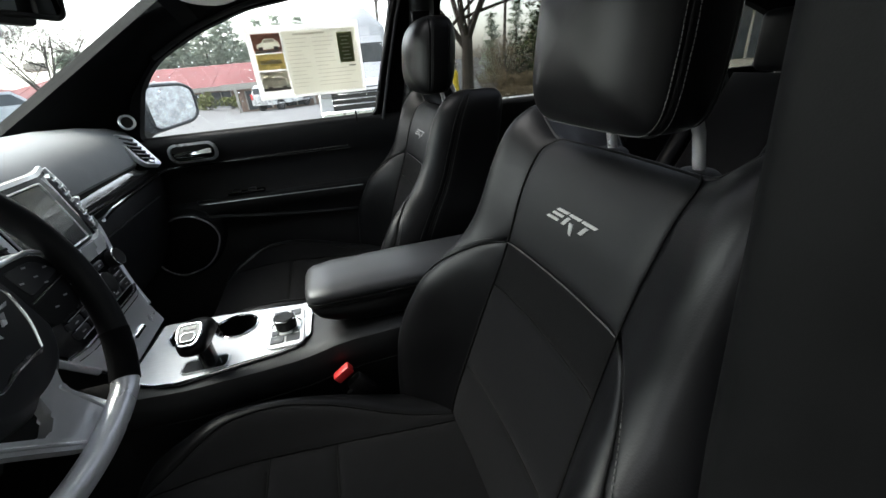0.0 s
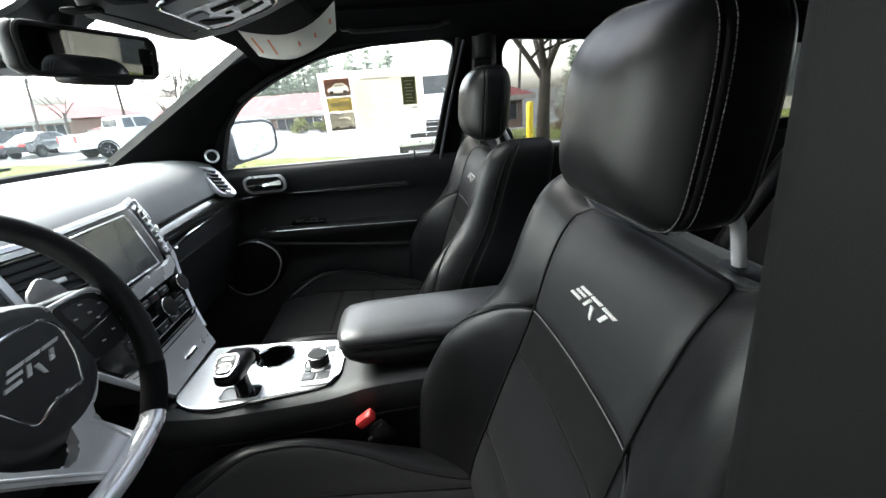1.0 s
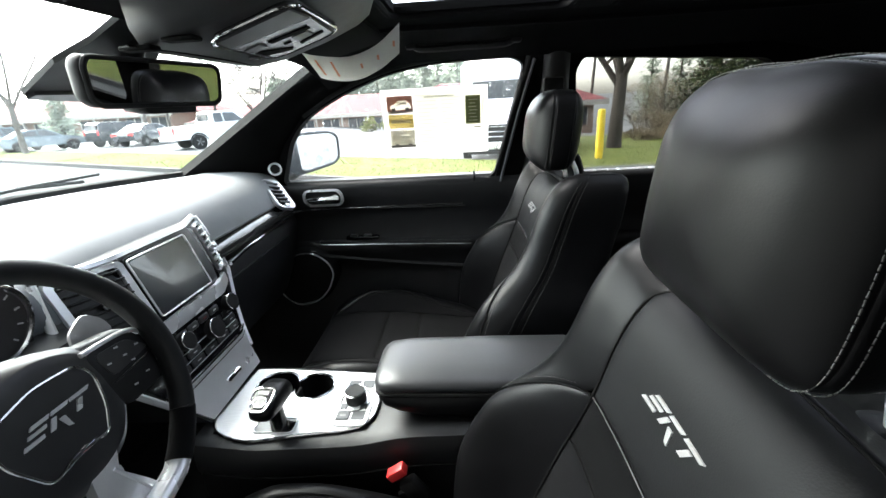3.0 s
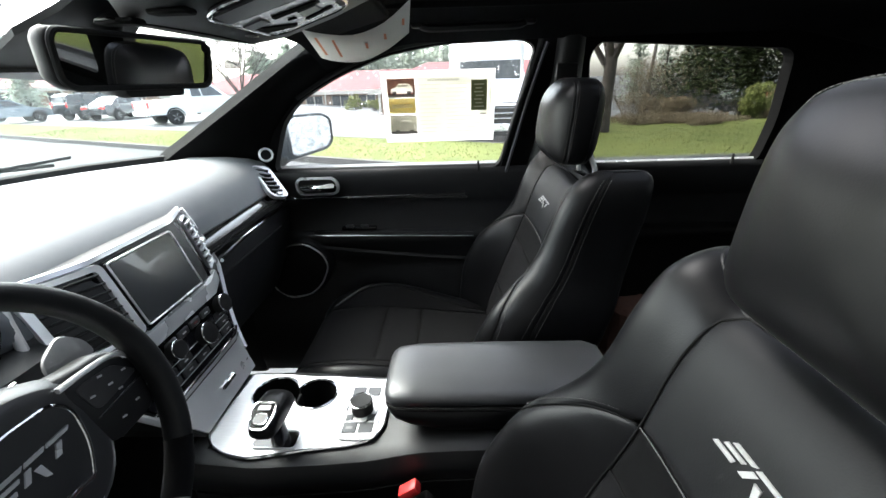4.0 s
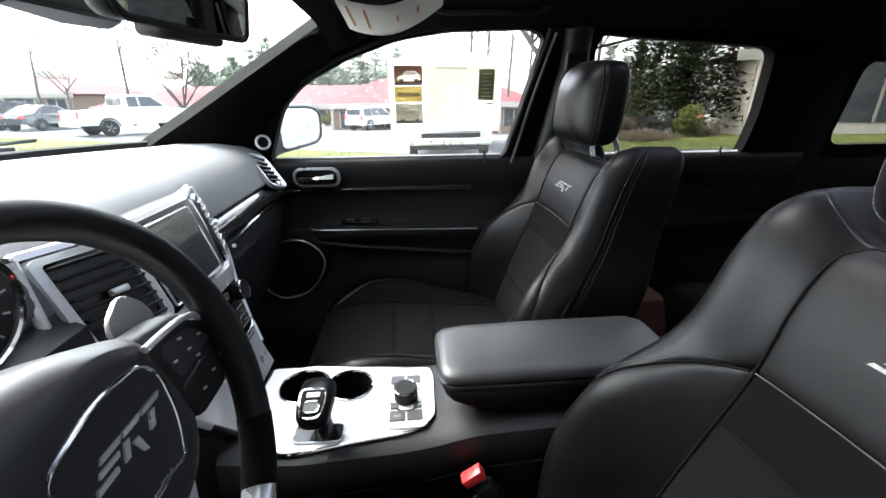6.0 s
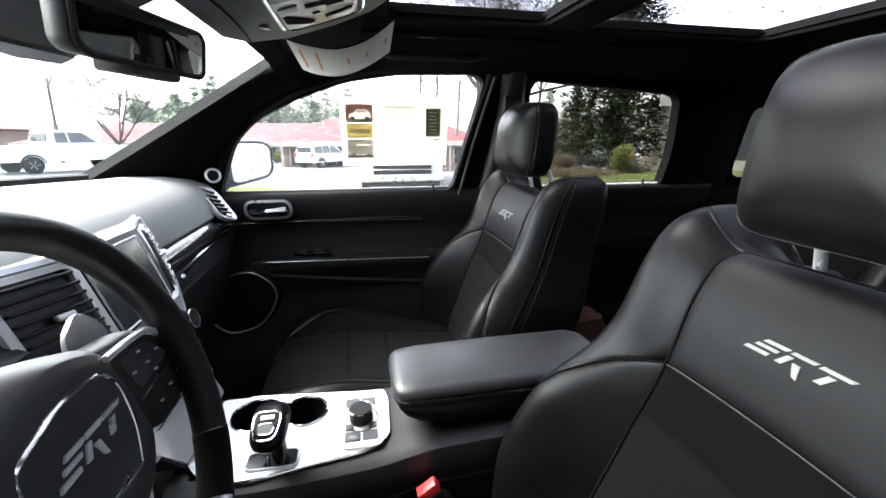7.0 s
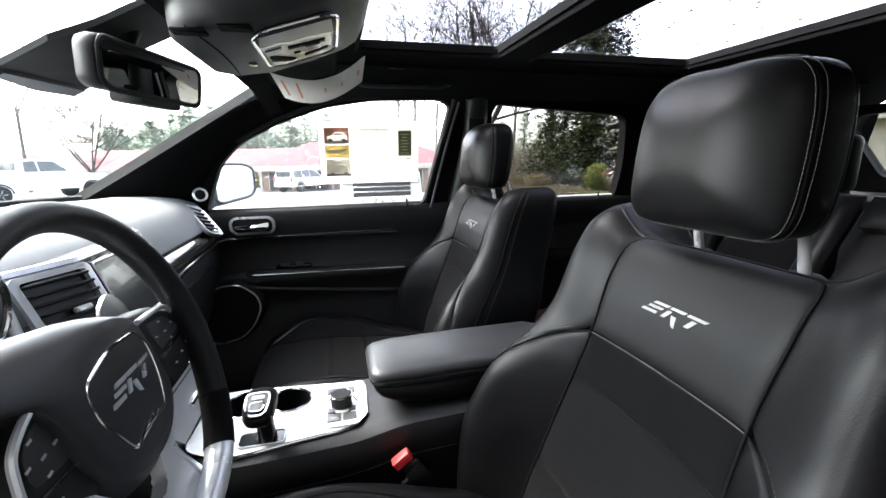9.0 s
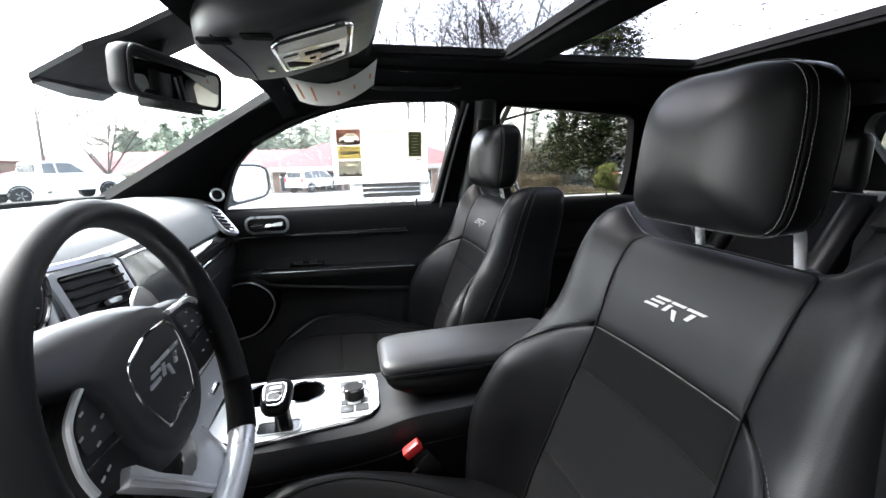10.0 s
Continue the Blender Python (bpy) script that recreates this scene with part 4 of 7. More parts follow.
def front_seat(y0, label):
    seat = thing("front_seat", label, "car seat", "front seats", (0, y0, 0))
    lin = lambda a, b, n: list(np.linspace(a, b, n))

    def fwd(u):
        return (-1, 0, 0.2) if abs(u) < 1.8 else ((-0.6, 0.8 if u > 0 else -0.8, 0) if abs(u) < 2.2 else (0, 1 if u > 0 else -1, 0)) if abs(u) < 2.95 else (1, 0, 0)

    def over(name, u0, u1, z0, z1, nu, nv, puff, material, text="", seams=(1, 1, 1, 1), fall=0.006):
        """A cover between the sides u0 and u1, which may follow the height."""
        U0, U1 = (u0 if callable(u0) else lambda z: u0), (u1 if callable(u1) else lambda z: u1)
        fn = lambda s, t: back_point(U0(z0 + (z1 - z0) * t) * (1 - s) + U1(z0 + (z1 - z0) * t) * s, z0 + (z1 - z0) * t)
        mid = (U0((z0 + z1) / 2) + U1((z0 + z1) / 2)) / 2
        return part(name, cover_bm(fn, nu, nv, puff, lambda s, t: fwd(mid), 0.010, fall, seams), material, seat, text, smooth=70)

    # core under the covers
    rings = [[Vector((p.x * 0.98 + 0.0035, p.y * 0.965, p.z - 0.002)) for p in [back_point(u, z) + Vector((0.006 if abs(u) < 2 else -0.004, 0, 0)) for u in lin(-3.99, 3.99, 60)]] for z in lin(0.66, 1.195, 20)]
    part("backrest_core", loft_bm(rings), PIPING, seat, smooth=60)
    # rolled top
    edge = [back_point(u, 1.256) for u in lin(-3.99, 3.99, 90)]
    tops = [[Vector((0.105 + (p.x - 0.105) * 0.9, p.y * 0.92, 1.17)) for p in edge]]
    for f, up in ((1.0, -0.004), (0.985, 0.001), (0.95, 0.003), (0.88, 0.002), (0.72, -0.003), (0.45, -0.006), (0.1, -0.008)):
        flat = [(0.105 + (p.x - 0.105) * f, p.y * (0.25 + 0.75 * f)) for p in edge]
        tops.append([Vector((x, y, 1.256 + 0.936 * top_dip(x, y) + up)) for x, y in flat])
    part("backrest_top", loft_bm(tops), LEATHER, seat, smooth=70)
    br = over("backrest_panel", -1, 1, 1.077, 1.258, 30, 26, 0.005, LEATHER_GREY, "charcoal leather panel with a silver badge")
    over("backrest_band", -1, 1, 1.006, 1.077, 24, 12, 0.004, SUEDE_DARK, "dark suede band across the backrest")
    over("backrest_insert", -1, 1, 0.85, 1.006, 24, 16, 0.007, SUEDE, "black suede insert", fall=0.012)
    over("backrest_insert", -1, 1, 0.68, 0.85, 24, 14, 0.007, SUEDE, "", fall=0.012)
    for s in (-1, 1):
        line = lambda z: s * LINE(z)
        over("side_bolster", s * 1.0, line, 0.68, 1.076, 20, 34, 0.0035, LEATHER, "smooth black leather bolster", fall=0.008)
        over("shoulder", line, s * 2.16, 0.68, 1.257, 22, 48, 0.003, LEATHER, "black leather shoulder", fall=0.007)
        over("backrest_side", s * 2.16, s * 3.1, 0.68, 1.255, 16, 34, 0.003, LEATHER, "", fall=0.008)
        for u, off in ((2.09, 0.0036), (2.22, 0.0036)):
            row = [back_point(s * u, z) + Vector((-off * 0.75, s * off * 0.75, 0)) for z in lin(0.72, 1.245, 70)]
            part("stitching", stitches_bm(row), STITCH, seat, "pale grey stitching")
        row = [back_point(s * 2.16, z) + Vector((-0.002, s * 0.002, 0)) for z in lin(0.69, 1.25, 60)]
        part("seam", tube_bm(row, 0.0016, 6), PIPING, seat)
        row = [back_point(s * LINE(z), z) + Vector((-0.002, s * 0.001, 0)) for z in lin(0.70, 1.076, 60)]
        part("seam", tube_bm(row, 0.0014, 6), PIPING, seat)
        row = [back_point(s * (LINE(z) + 0.05), z + 0.004) + Vector((-0.0036, s * 0.0016, 0.001)) for z in lin(0.72, 1.070, 60)]
        part("stitching", stitches_bm(row), STITCH, seat, "pale grey stitching")
    part("seam", tube_bm([back_point(u, 1.077) + Vector((-0.0022, 0, 0)) for u in lin(-0.99, 0.99, 20)], 0.0008, 6), SEAM_GREY, seat, "thin grey piping")
    for zz in (0.85, 1.006):
        part("seam", tube_bm([back_point(u, zz) + Vector((-0.001, 0, 0)) for u in lin(-0.99, 0.99, 20)], 0.0014, 6), PIPING, seat)
    for u0, u1 in ((3.1, 3.98), (-3.98, -3.1)):
        over("back_panel", u0, u1, 0.68, 1.25, 8, 10, 0.004, HARD)
    arc = [back_point(-1.0, z) for z in lin(0.70, 1.255, 40)] + [back_point(u, 1.258) for u in lin(-0.97, 0.97, 18)] + [back_point(1.0, z) for z in lin(1.255, 0.70, 40)]
    part("seam", tube_bm([p + Vector((-0.002, 0, 0)) for p in arc], 0.0016, 6), PIPING, seat)
    # badge
    for loop in emblem_loops():
        pts = []
        for u, v in loop:
            q = back_point((0.0475 - u * 0.0268) / insert_half(1.15), 1.151 + (v - 0.5) * 0.0185)
            pts.append(q + Vector((-0.0062, 0, 0.0015)))
        part("badge_bar", poly_bm(pts, (0.0016, 0, 0)), EMBROIDERY, br, smooth=0)

    # cushion
    c_top = smooth1([-0.675, -0.655, -0.62, -0.5, -0.35, -0.15, -0.08], [0.665, 0.730, 0.758, 0.768, 0.758, 0.738, 0.732])
    c_rise = smooth1([-0.675, -0.64, -0.60, -0.52, -0.44, -0.36, -0.28, -0.2, -0.08], [0.0, 0.006, 0.018, 0.042, 0.046, 0.036, 0.018, 0.006, 0.002])
    c_wide = smooth1([-0.675, -0.65, -0.60, -0.5, -0.35, -0.08], [0.190, 0.212, 0.242, 0.264, 0.260, 0.222])
    c_in = smooth1([-0.675, -0.60, -0.3, -0.08], [0.140, 0.138, 0.136, 0.134])

    def cushion_raw(u, x):
        s, a = (1 if u >= 0 else -1), abs(u)
        zc, p, w, i = c_top(x), c_rise(x), c_wide(x), c_in(x)
        if a <= 1:
            return (s * a * i, zc + 0.004 * a * a)
        if a <= 2:
            t = a - 1
            rise = math.sin(min(1.0, t / 0.58) * math.pi / 2) ** 1.5
            drop = max(0.0, (t - 0.58) / 0.42) ** 2.0
            return (s * (i + (w - i) * t ** 0.95), zc + 0.004 + p * rise - (p + 0.03) * drop)
        t = a - 2
        return (s * (w + 0.004 * math.sin(math.pi * t)), zc - 0.026 - 0.13 * t)

    def cushion(u, x):
        y = z = 0.0
        for du, k in TAPS:
            c = cushion_raw(u + du, x)
            y += c[0] * k
            z += c[1] * k
        return Vector((x, y, z))

    rings = [[Vector((x + 0.003, p.y * 0.975, p.z - 0.008)) for p in [cushion(u, x) for u in lin(-3, 3, 40)]] for x in lin(-0.672, -0.08, 26)]
    part("cushion_core", loft_bm(rings), PIPING, seat, smooth=60)
    band = smooth1([-0.672, -0.63, -0.58, -0.50, -0.42, -0.32, -0.22, -0.08], [1.02, 1.10, 1.30, 1.50, 1.54, 1.46, 1.28, 1.05])

    def pad(name, u0, u1, x0, x1, nu, nv, puff, material, text="", fall=0.006, up=(0, 0, 1)):
        U0, U1 = (u0 if callable(u0) else lambda x: u0), (u1 if callable(u1) else lambda x: u1)
        fn = lambda s, t: cushion(U0(x0 + (x1 - x0) * t) * (1 - s) + U1(x0 + (x1 - x0) * t) * s, x0 + (x1 - x0) * t)
        return part(name, cover_bm(fn, nu, nv, puff, lambda s, t: up, 0.010, fall), material, seat, text, smooth=70)

    for a, b in ((-0.668, -0.445), (-0.445, -0.34), (-0.34, -0.10)):
        pad("cushion_insert", -1, 1, a, b, 22, 16, 0.006, SUEDE, "black suede insert", 0.010)
    for s in (-1, 1):
        rim = lambda x: s * band(x)
        pad("bolster_inner", s * 1.0, rim, -0.668, -0.10, 12, 30, 0.004, SUEDE, "black suede inner face")
        pad("cushion_bolster", rim, s * 2.2, -0.668, -0.09, 18, 36, 0.005, LEATHER, "black leather bolster")
        pad("cushion_side", s * 2.2, s * 3.0, -0.66, -0.09, 8, 14, 0.003, LEATHER, "", 0.006, (0, s, 0))
        part("seam", tube_bm([cushion(s * 1.0, x) + Vector((0, 0, 0.002)) for x in lin(-0.655, -0.12, 30)], 0.0014, 6), PIPING, seat)
        part("seam", tube_bm([cushion(s * band(x), x) + Vector((0, 0, 0.002)) for x in lin(-0.655, -0.12, 40)], 0.0014, 6), PIPING, seat)
    for x in (-0.445, -0.34):
        part("seam", tube_bm([cushion(u, x) + Vector((0, 0, 0.0012)) for u in lin(-0.98, 0.98, 14)], 0.0014, 6), PIPING, seat)
    part("cushion_front", cover_bm(lambda s, t: (-0.672 + 0.012 * t - 0.010 * math.sin(math.pi * t), -0.205 + 0.41 * s, 0.57 + 0.12 * t), 14, 8, 0.004, lambda s, t: (-1, 0, 0)), LEATHER, seat, smooth=70)
    part("seat_base", box_bm((-0.33, 0, 0.50), (0.50, 0.42, 0.20), 0.03), HARD, seat)
    for yy in (-0.17, 0.17):
        part("seat_rail", box_bm((-0.33, yy, 0.405), (0.62, 0.05, 0.035), 0.006), HARD, seat)
    for s in (-1, 1):
        part("side_shield", box_bm((-0.30, s * 0.262, 0.615), (0.50, 0.03, 0.09), 0.014), HARD, seat)

    # headrest: a domed front pad, a stitched gusset and a domed back
    half = [(0.0, -0.094), (0.042, -0.094), (0.080, -0.0925), (0.0970, -0.085), (0.1055, -0.068), (0.1080, -0.034), (0.1075, 0.004), (0.1045, 0.038), (0.0970, 0.063), (0.0790, 0.0795), (0.042, 0.0865)]
    loop = half + [(0.0, 0.086)] + [(-y, z) for y, z in reversed(half[1:])]
    out = [(p.x, p.y) for p in spline([(y, z, 0) for y, z in loop], 6, True)]
    hz = 1.350

    def ring(x, f, grow=0.0):
        return [Vector((x + 0.10 * z * f, y * f * (1 + grow / 0.11), hz + z * f * (1 + grow / 0.088))) for y, z in out]

    dome = lambda f, h: h * (1 - f ** 2.7) ** 0.70
    fs = (0.05, 0.25, 0.45, 0.60, 0.72, 0.80, 0.86, 0.91, 0.945, 0.97, 0.987, 0.997)
    head = part("headrest", loft_bm([ring(0.025 - dome(f, 0.047), f) for f in fs] + [ring(0.0245, 0.992), ring(0.032, 0.97)]), LEATHER_LIT, seat, "smooth black leather headrest", smooth=75)
    part("headrest_gusset", loft_bm([ring(0.0245, 0.97), ring(0.0255, 0.995), ring(0.030, 1.006), ring(0.046, 1.013), ring(0.064, 1.008), ring(0.0695, 0.998), ring(0.0705, 0.97)]), LEATHER, head, smooth=60)
    part("headrest_back", loft_bm([ring(0.0705, 0.96), ring(0.0715, 0.994)] + [ring(0.0715 + dome(f, 0.036), f) for f in reversed(fs)]), LEATHER, head, smooth=75)
    for x, f, g in ((0.0200, 0.990, 0.0006), (0.0305, 1.007, 0.0012)):
        lp_ = ring(x, f, g)
        part("stitching", stitches_bm(lp_ + lp_[:1], 0.0046, 0.0034, 0.0005), STITCH, head, "grey stitching")
    for s in (-1, 1):
        part("headrest_post", tube_bm([(0.104, s * 0.069, 1.17), (0.101, s * 0.069, 1.212), (0.093, s * 0.069, 1.250), (0.070, s * 0.069, 1.30)], 0.0062, 14), SILVER, seat, "chrome headrest post")
        part("post_collar", loft_bm([[(0.101 + r * math.cos(a), s * 0.069 + r * 1.2 * math.sin(a), z) for a in np.linspace(0, 2 * math.pi, 18, endpoint=False)] for r, z in ((0.019, 1.18), (0.019, 1.2075), (0.015, 1.2115), (0.008, 1.2125))]), HARD, seat)
    return seat


driver_seat = front_seat(-0.393, "black leather driver's seat with a charcoal panel and silver badge")
passenger_seat = copy_thing(driver_seat, Matrix.Translation((0, 0.393, 0)))
tagged(passenger_seat, "black leather passenger's seat with a silver badge, beside the console")


# ---- dashboard ----
dash = thing("dashboard", "dark grey soft dashboard with a screen and silver trimmed air vents", "dashboard")


def dash_profile(y):
    """Top pad of the dashboard at y, from the windscreen to its lower edge."""
    a = abs(y)
    xf = -1.39 + 0.78 * (a / 0.64) ** 3 * 0.36
    side = max(0.0, (a - 0.22) / 0.42)
    hood = math.exp(-((y + 0.385) / 0.175) ** 6)
    lip = 1.188 + 0.010 * side
    return [(xf, 1.20), (xf, 1.236), (xf + 0.12, 1.246), (-1.02, 1.250 + 0.008 * hood), (-0.93, 1.246 + 0.016 * hood), (-0.87, 1.234 + 0.026 * hood), (-0.835, 1.216 + 0.034 * hood),
            (-0.812 - 0.006 * side + 0.035 * hood, lip + 0.046 * hood), (-0.800 - 0.004 * side - 0.02 * hood, 1.165 + 0.058 * hood), (-0.792 - 0.06 * hood, 1.140 + 0.06 * hood), (-0.80 - 0.06 * hood, 1.132), (-0.95, 1.10)]


rings = []
for y in np.linspace(-0.69, 0.69, 70):
    pr = dash_profile(max(-0.63, min(0.63, y)))
    rings.append([(x, y, z) for x, z in pr])
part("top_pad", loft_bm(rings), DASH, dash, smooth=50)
# grained strip and the chrome line under it
part("grained_strip", slab_bm([[(x, y, z) for y in np.linspace(0.205, 0.675, 12)] for x, z in ((-0.806, 1.134), (-0.792, 1.126), (-0.780, 1.112), (-0.779, 1.096), (-0.786, 1.086))], (-0.03, 0, 0)), CARBON, dash, "dark glossy grained trim strip")
part("strip_line", tube_bm(spline([(-0.752, 0.215, 1.083), (-0.764, 0.30, 1.084), (-0.774, 0.45, 1.083), (-0.780, 0.60, 1.082), (-0.785, 0.69, 1.081)], 6), 0.005, 6), CHROME, dash, "chrome line")
low = []
for y in np.linspace(0.16, 0.69, 16):
    low.append([(x, y, z) for x, z in ((-0.80, 1.078), (-0.785, 1.074), (-0.778, 1.055), (-0.790, 1.00), (-0.815, 0.90), (-0.86, 0.80), (-0.93, 0.74), (-1.2, 0.72), (-1.2, 1.078))])
part("glovebox", loft_bm(low), SOFT, dash, smooth=50)
part("glovebox_lid", slab_bm([[(x, y, z) for y in np.linspace(0.23, 0.60, 8)] for x, z in ((-0.783, 1.03), (-0.790, 0.985), (-0.808, 0.90), (-0.84, 0.82))], (0.012, 0, 0.003)), SOFT, dash)
low = []
for y in np.linspace(-0.69, -0.16, 16):
    low.append([(x, y, z) for x, z in ((-0.80, 1.135), (-0.770, 1.12), (-0.765, 1.08), (-0.775, 1.00), (-0.80, 0.90), (-0.85, 0.80), (-0.93, 0.74), (-1.2, 0.72), (-1.2, 1.135))])
part("knee_panel", loft_bm(low), SOFT, dash, smooth=50)
part("knee_strip", slab_bm([[(x, y, z) for y in np.linspace(-0.66, -0.235, 8)] for x, z in ((-0.766, 1.118), (-0.760, 1.10), (-0.762, 1.08))], (-0.02, 0, 0)), CARBON, dash)
part("knee_line", tube_bm([(-0.758, y, 1.121) for y in np.linspace(-0.66, -0.235, 6)], 0.003, 6), CHROME, dash, "chrome line")

# centre stack
SY = 0.025
SZ = [0.866, 0.885, 0.905, 0.945, 1.0, 1.06, 1.105, 1.17, 1.208]
SX = [-0.682, -0.694, -0.702, -0.715, -0.727, -0.734, -0.745, -0.766, -0.782]
SW = [0.098, 0.108, 0.119, 0.142, 0.176, 0.216, 0.211, 0.201, 0.192]


def stack_x(z):
    return curve1(SZ, SX, z)


def stack_w(z):
    return curve1(SZ, SW, z)


def flank(y):
    return 0.42 * max(0.0, abs(y) - 0.100)


def on_stack(y, z, off=0.0):
    """A point on the face of the centre stack, whose flanks bend away."""
    return Vector((stack_x(z) + off - flank(y), SY + y, z + off * 0.3))


rings = []
for z in list(np.linspace(0.862, 1.208, 18)) + [1.2085]:
    w = stack_w(z) if z < 1.2082 else 0.186
    o = 0.0 if z < 1.2082 else -0.02
    rings.append([on_stack(w * f, z, o) for f in np.linspace(-1, 1, 15)] + [Vector((-1.0, SY + w * 0.95, z - 0.001)), Vector((-1.0, SY - w * 0.95, z - 0.001))])
part("stack_body", loft_bm(rings), SOFT, dash, smooth=40)


def stack_plate(name, y0, y1, z0, z1, off, thick, material, parent, label="", r=0.006):
    cy, cz = (y0 + y1) / 2, (z0 + z1) / 2
    loop = [on_stack(cy + u, cz + v, off) for u, v in rounded((y1 - y0) / 2, (z1 - z0) / 2, r, 3)]
    return part(name, poly_bm(loop, (-thick, 0, 0), min(0.0015, thick * 0.3), 1), material, parent, label, smooth=30)


def stack_skin(name, zs, ws, off, thick, material, parent, label=""):
    """A skin that follows the curve of the stack between two half widths for each height."""
    return part(name, slab_bm([[on_stack(w * f, z, off) for f in np.linspace(-1, 1, 17)] for z, w in zip(zs, ws)], (-thick, 0, 0)), material, parent, label, smooth=50)


for s_ in (-1, 1):
    edge = [on_stack(s_ * stack_w(z), z, 0.002) for z in np.linspace(0.90, 1.202, 20)]
    part("stack_frame", tube_bm(edge, 0.0065, 8, flat=0.7), SILVER, dash, "satin silver frame beside the centre stack")
stack_skin("stack_top_trim", (1.2015, 1.2030, 1.2070, 1.2088), (0.189, 0.191, 0.191, 0.188), 0.004, 0.007, SILVER, dash, "silver upper edge")
stack_plate("screen_surround", -0.079, 0.134, 1.070, 1.196, 0.004, 0.01, GLOSSY, dash)
scr = stack_plate("touch_screen", -0.072, 0.078, 1.084, 1.190, 0.0062, 0.004, SCREEN, dash, "dark glossy touch screen, switched off")
part("screen_rim", tube_bm([on_stack(0.003 + u, 1.137 + v, 0.006) for u, v in rounded(0.077, 0.055, 0.004, 2)], 0.0018, 6, True), SILVER, scr)
stack_skin("stack_bar", (1.046, 1.054, 1.066, 1.072), (0.160, 0.165, 0.165, 0.160), 0.008, 0.014, SILVER, dash, "silver bar below the screen")
panel = stack_skin("control_panel", np.linspace(0.946, 1.050, 8), [stack_w(z) - 0.012 for z in np.linspace(0.946, 1.050, 8)], 0.004, 0.012, GLOSSY, dash, "black panel of climate and radio controls")
for k, zz in enumerate((0.968, 0.986, 1.004)):
    for q in range(5):
        y = -0.088 + 0.044 * q
        if q == 2 and k > 0:
            continue
        b_ = stack_plate("button", y - 0.019, y + 0.019, zz - 0.0065, zz + 0.0065, 0.0075, 0.006, BUTTON, panel, r=0.003)
        stack_plate("legend_bar", y - 0.005, y + 0.005, zz - 0.0010, zz + 0.0010, 0.0083, 0.001, LEGEND, b_, r=0.0004)
    part("button_edge", tube_bm([on_stack(y, zz - 0.0085, 0.006) for y in np.linspace(-0.10, 0.10, 5)], 0.0008, 5), SILVER, panel)
for q in range(4):
    y = -0.055 + 0.035 * q
    b_ = stack_plate("button", y - 0.015, y + 0.015, 1.022, 1.036, 0.0075, 0.006, BUTTON, panel, r=0.003)
    stack_plate("legend_bar", y - 0.005, y + 0.005, 1.0275, 1.0305, 0.0083, 0.001, DARK_RED if q == 2 else LEGEND, b_, "dull red mark" if q == 2 else "", r=0.0004)


def dial(centre, axis, radius, height, name, parent, material=BUTTON, rim=CHROME):
    c, a = Vector(centre), Vector(axis).normalized()
    p = a.orthogonal().normalized()
    q = a.cross(p)
    pts = lambda r, h, n=28: [c + a * h + (p * math.cos(2 * math.pi * k / n) + q * math.sin(2 * math.pi * k / n)) * r for k in range(n)]
    ob = part(name, loft_bm([pts(radius, 0), pts(radius, height * 0.75), pts(radius * 0.95, height * 0.95), pts(radius * 0.86, height), pts(radius * 0.3, height * 0.97)]), material, parent, smooth=35)
    if rim:
        part("rim", tube_bm(pts(radius * 1.0, height * 0.93), 0.0013, 6, True), rim, ob, "thin chrome rim")
    return ob


ax = (0.95, 0, 0.3)
for y, z, r in ((-0.060, 1.018, 0.017), (0.096, 1.022, 0.018), (0.022, 0.998, 0.021)):
    dial(on_stack(y, z, 0.004), ax, r, 0.020, "dial", panel, HARD)
part("panel_line", tube_bm([on_stack(f * (stack_w(0.944) - 0.006), 0.944, 0.006) for f in np.linspace(-1, 1, 9)], 0.0028, 6), CHROME, dash, "bright line under the controls")
fz = list(np.linspace(0.866, 0.940, 9))
stack_skin("lower_facing", fz, [stack_w(z) - 0.004 for z in fz], 0.0045, 0.01, SILVER, dash, "curved satin silver facing")
part("facing_line", tube_bm([on_stack(f * (stack_w(0.933) - 0.010), 0.933, 0.005) for f in np.linspace(-1, 1, 9)], 0.0009, 5), PIPING, dash)
stack_plate("cubby_catch", -0.012, 0.036, 0.887, 0.895, 0.010, 0.008, CHROME, dash, "small chrome catch", r=0.003)


def vent(y0, y1, z0, z1, n, parent, slat, edge_w=0.007, name="air_vent"):
    holder = stack_plate(name, y0, y1, z0, z1, 0.001, 0.012, PIPING, parent, "black slatted air vent", r=0.006)
    cy, cz, hy, hz_ = (y0 + y1) / 2, (z0 + z1) / 2, (y1 - y0) / 2, (z1 - z0) / 2
    outer = [on_stack(cy + u, cz + v, 0.0075) for u, v in rounded(hy + edge_w, hz_ + edge_w * 0.6, 0.010, 5)]
    inner = [on_stack(cy + u, cz + v, 0.0055) for u, v in rounded(hy - edge_w * 0.5, hz_ - 0.003, 0.005, 5)]
    part("bezel", frame_bm(outer, inner, (-0.012, 0, 0)), SILVER, holder, "satin silver bezel", smooth=50)
    turn = Matrix.Rotation(math.atan(0.42) * (1 if y0 > 0 else -1), 3, "Z") @ Matrix.Rotation(radians(-22), 3, "Y")
    for k in range(n):
        z = z0 + (z1 - z0) * (k + 0.7) / (n + 0.4)
        part("slat", box_bm(on_stack(cy, z, 0.003), (0.016, (2 * hy - 0.008) * 1.04, 0.0042), 0.0012, 1, turn), slat, holder)
    part("tab", box_bm(on_stack(cy, cz, 0.012), (0.012, 0.022, 0.009), 0.003, 2, turn), SILVER, holder)
    return holder


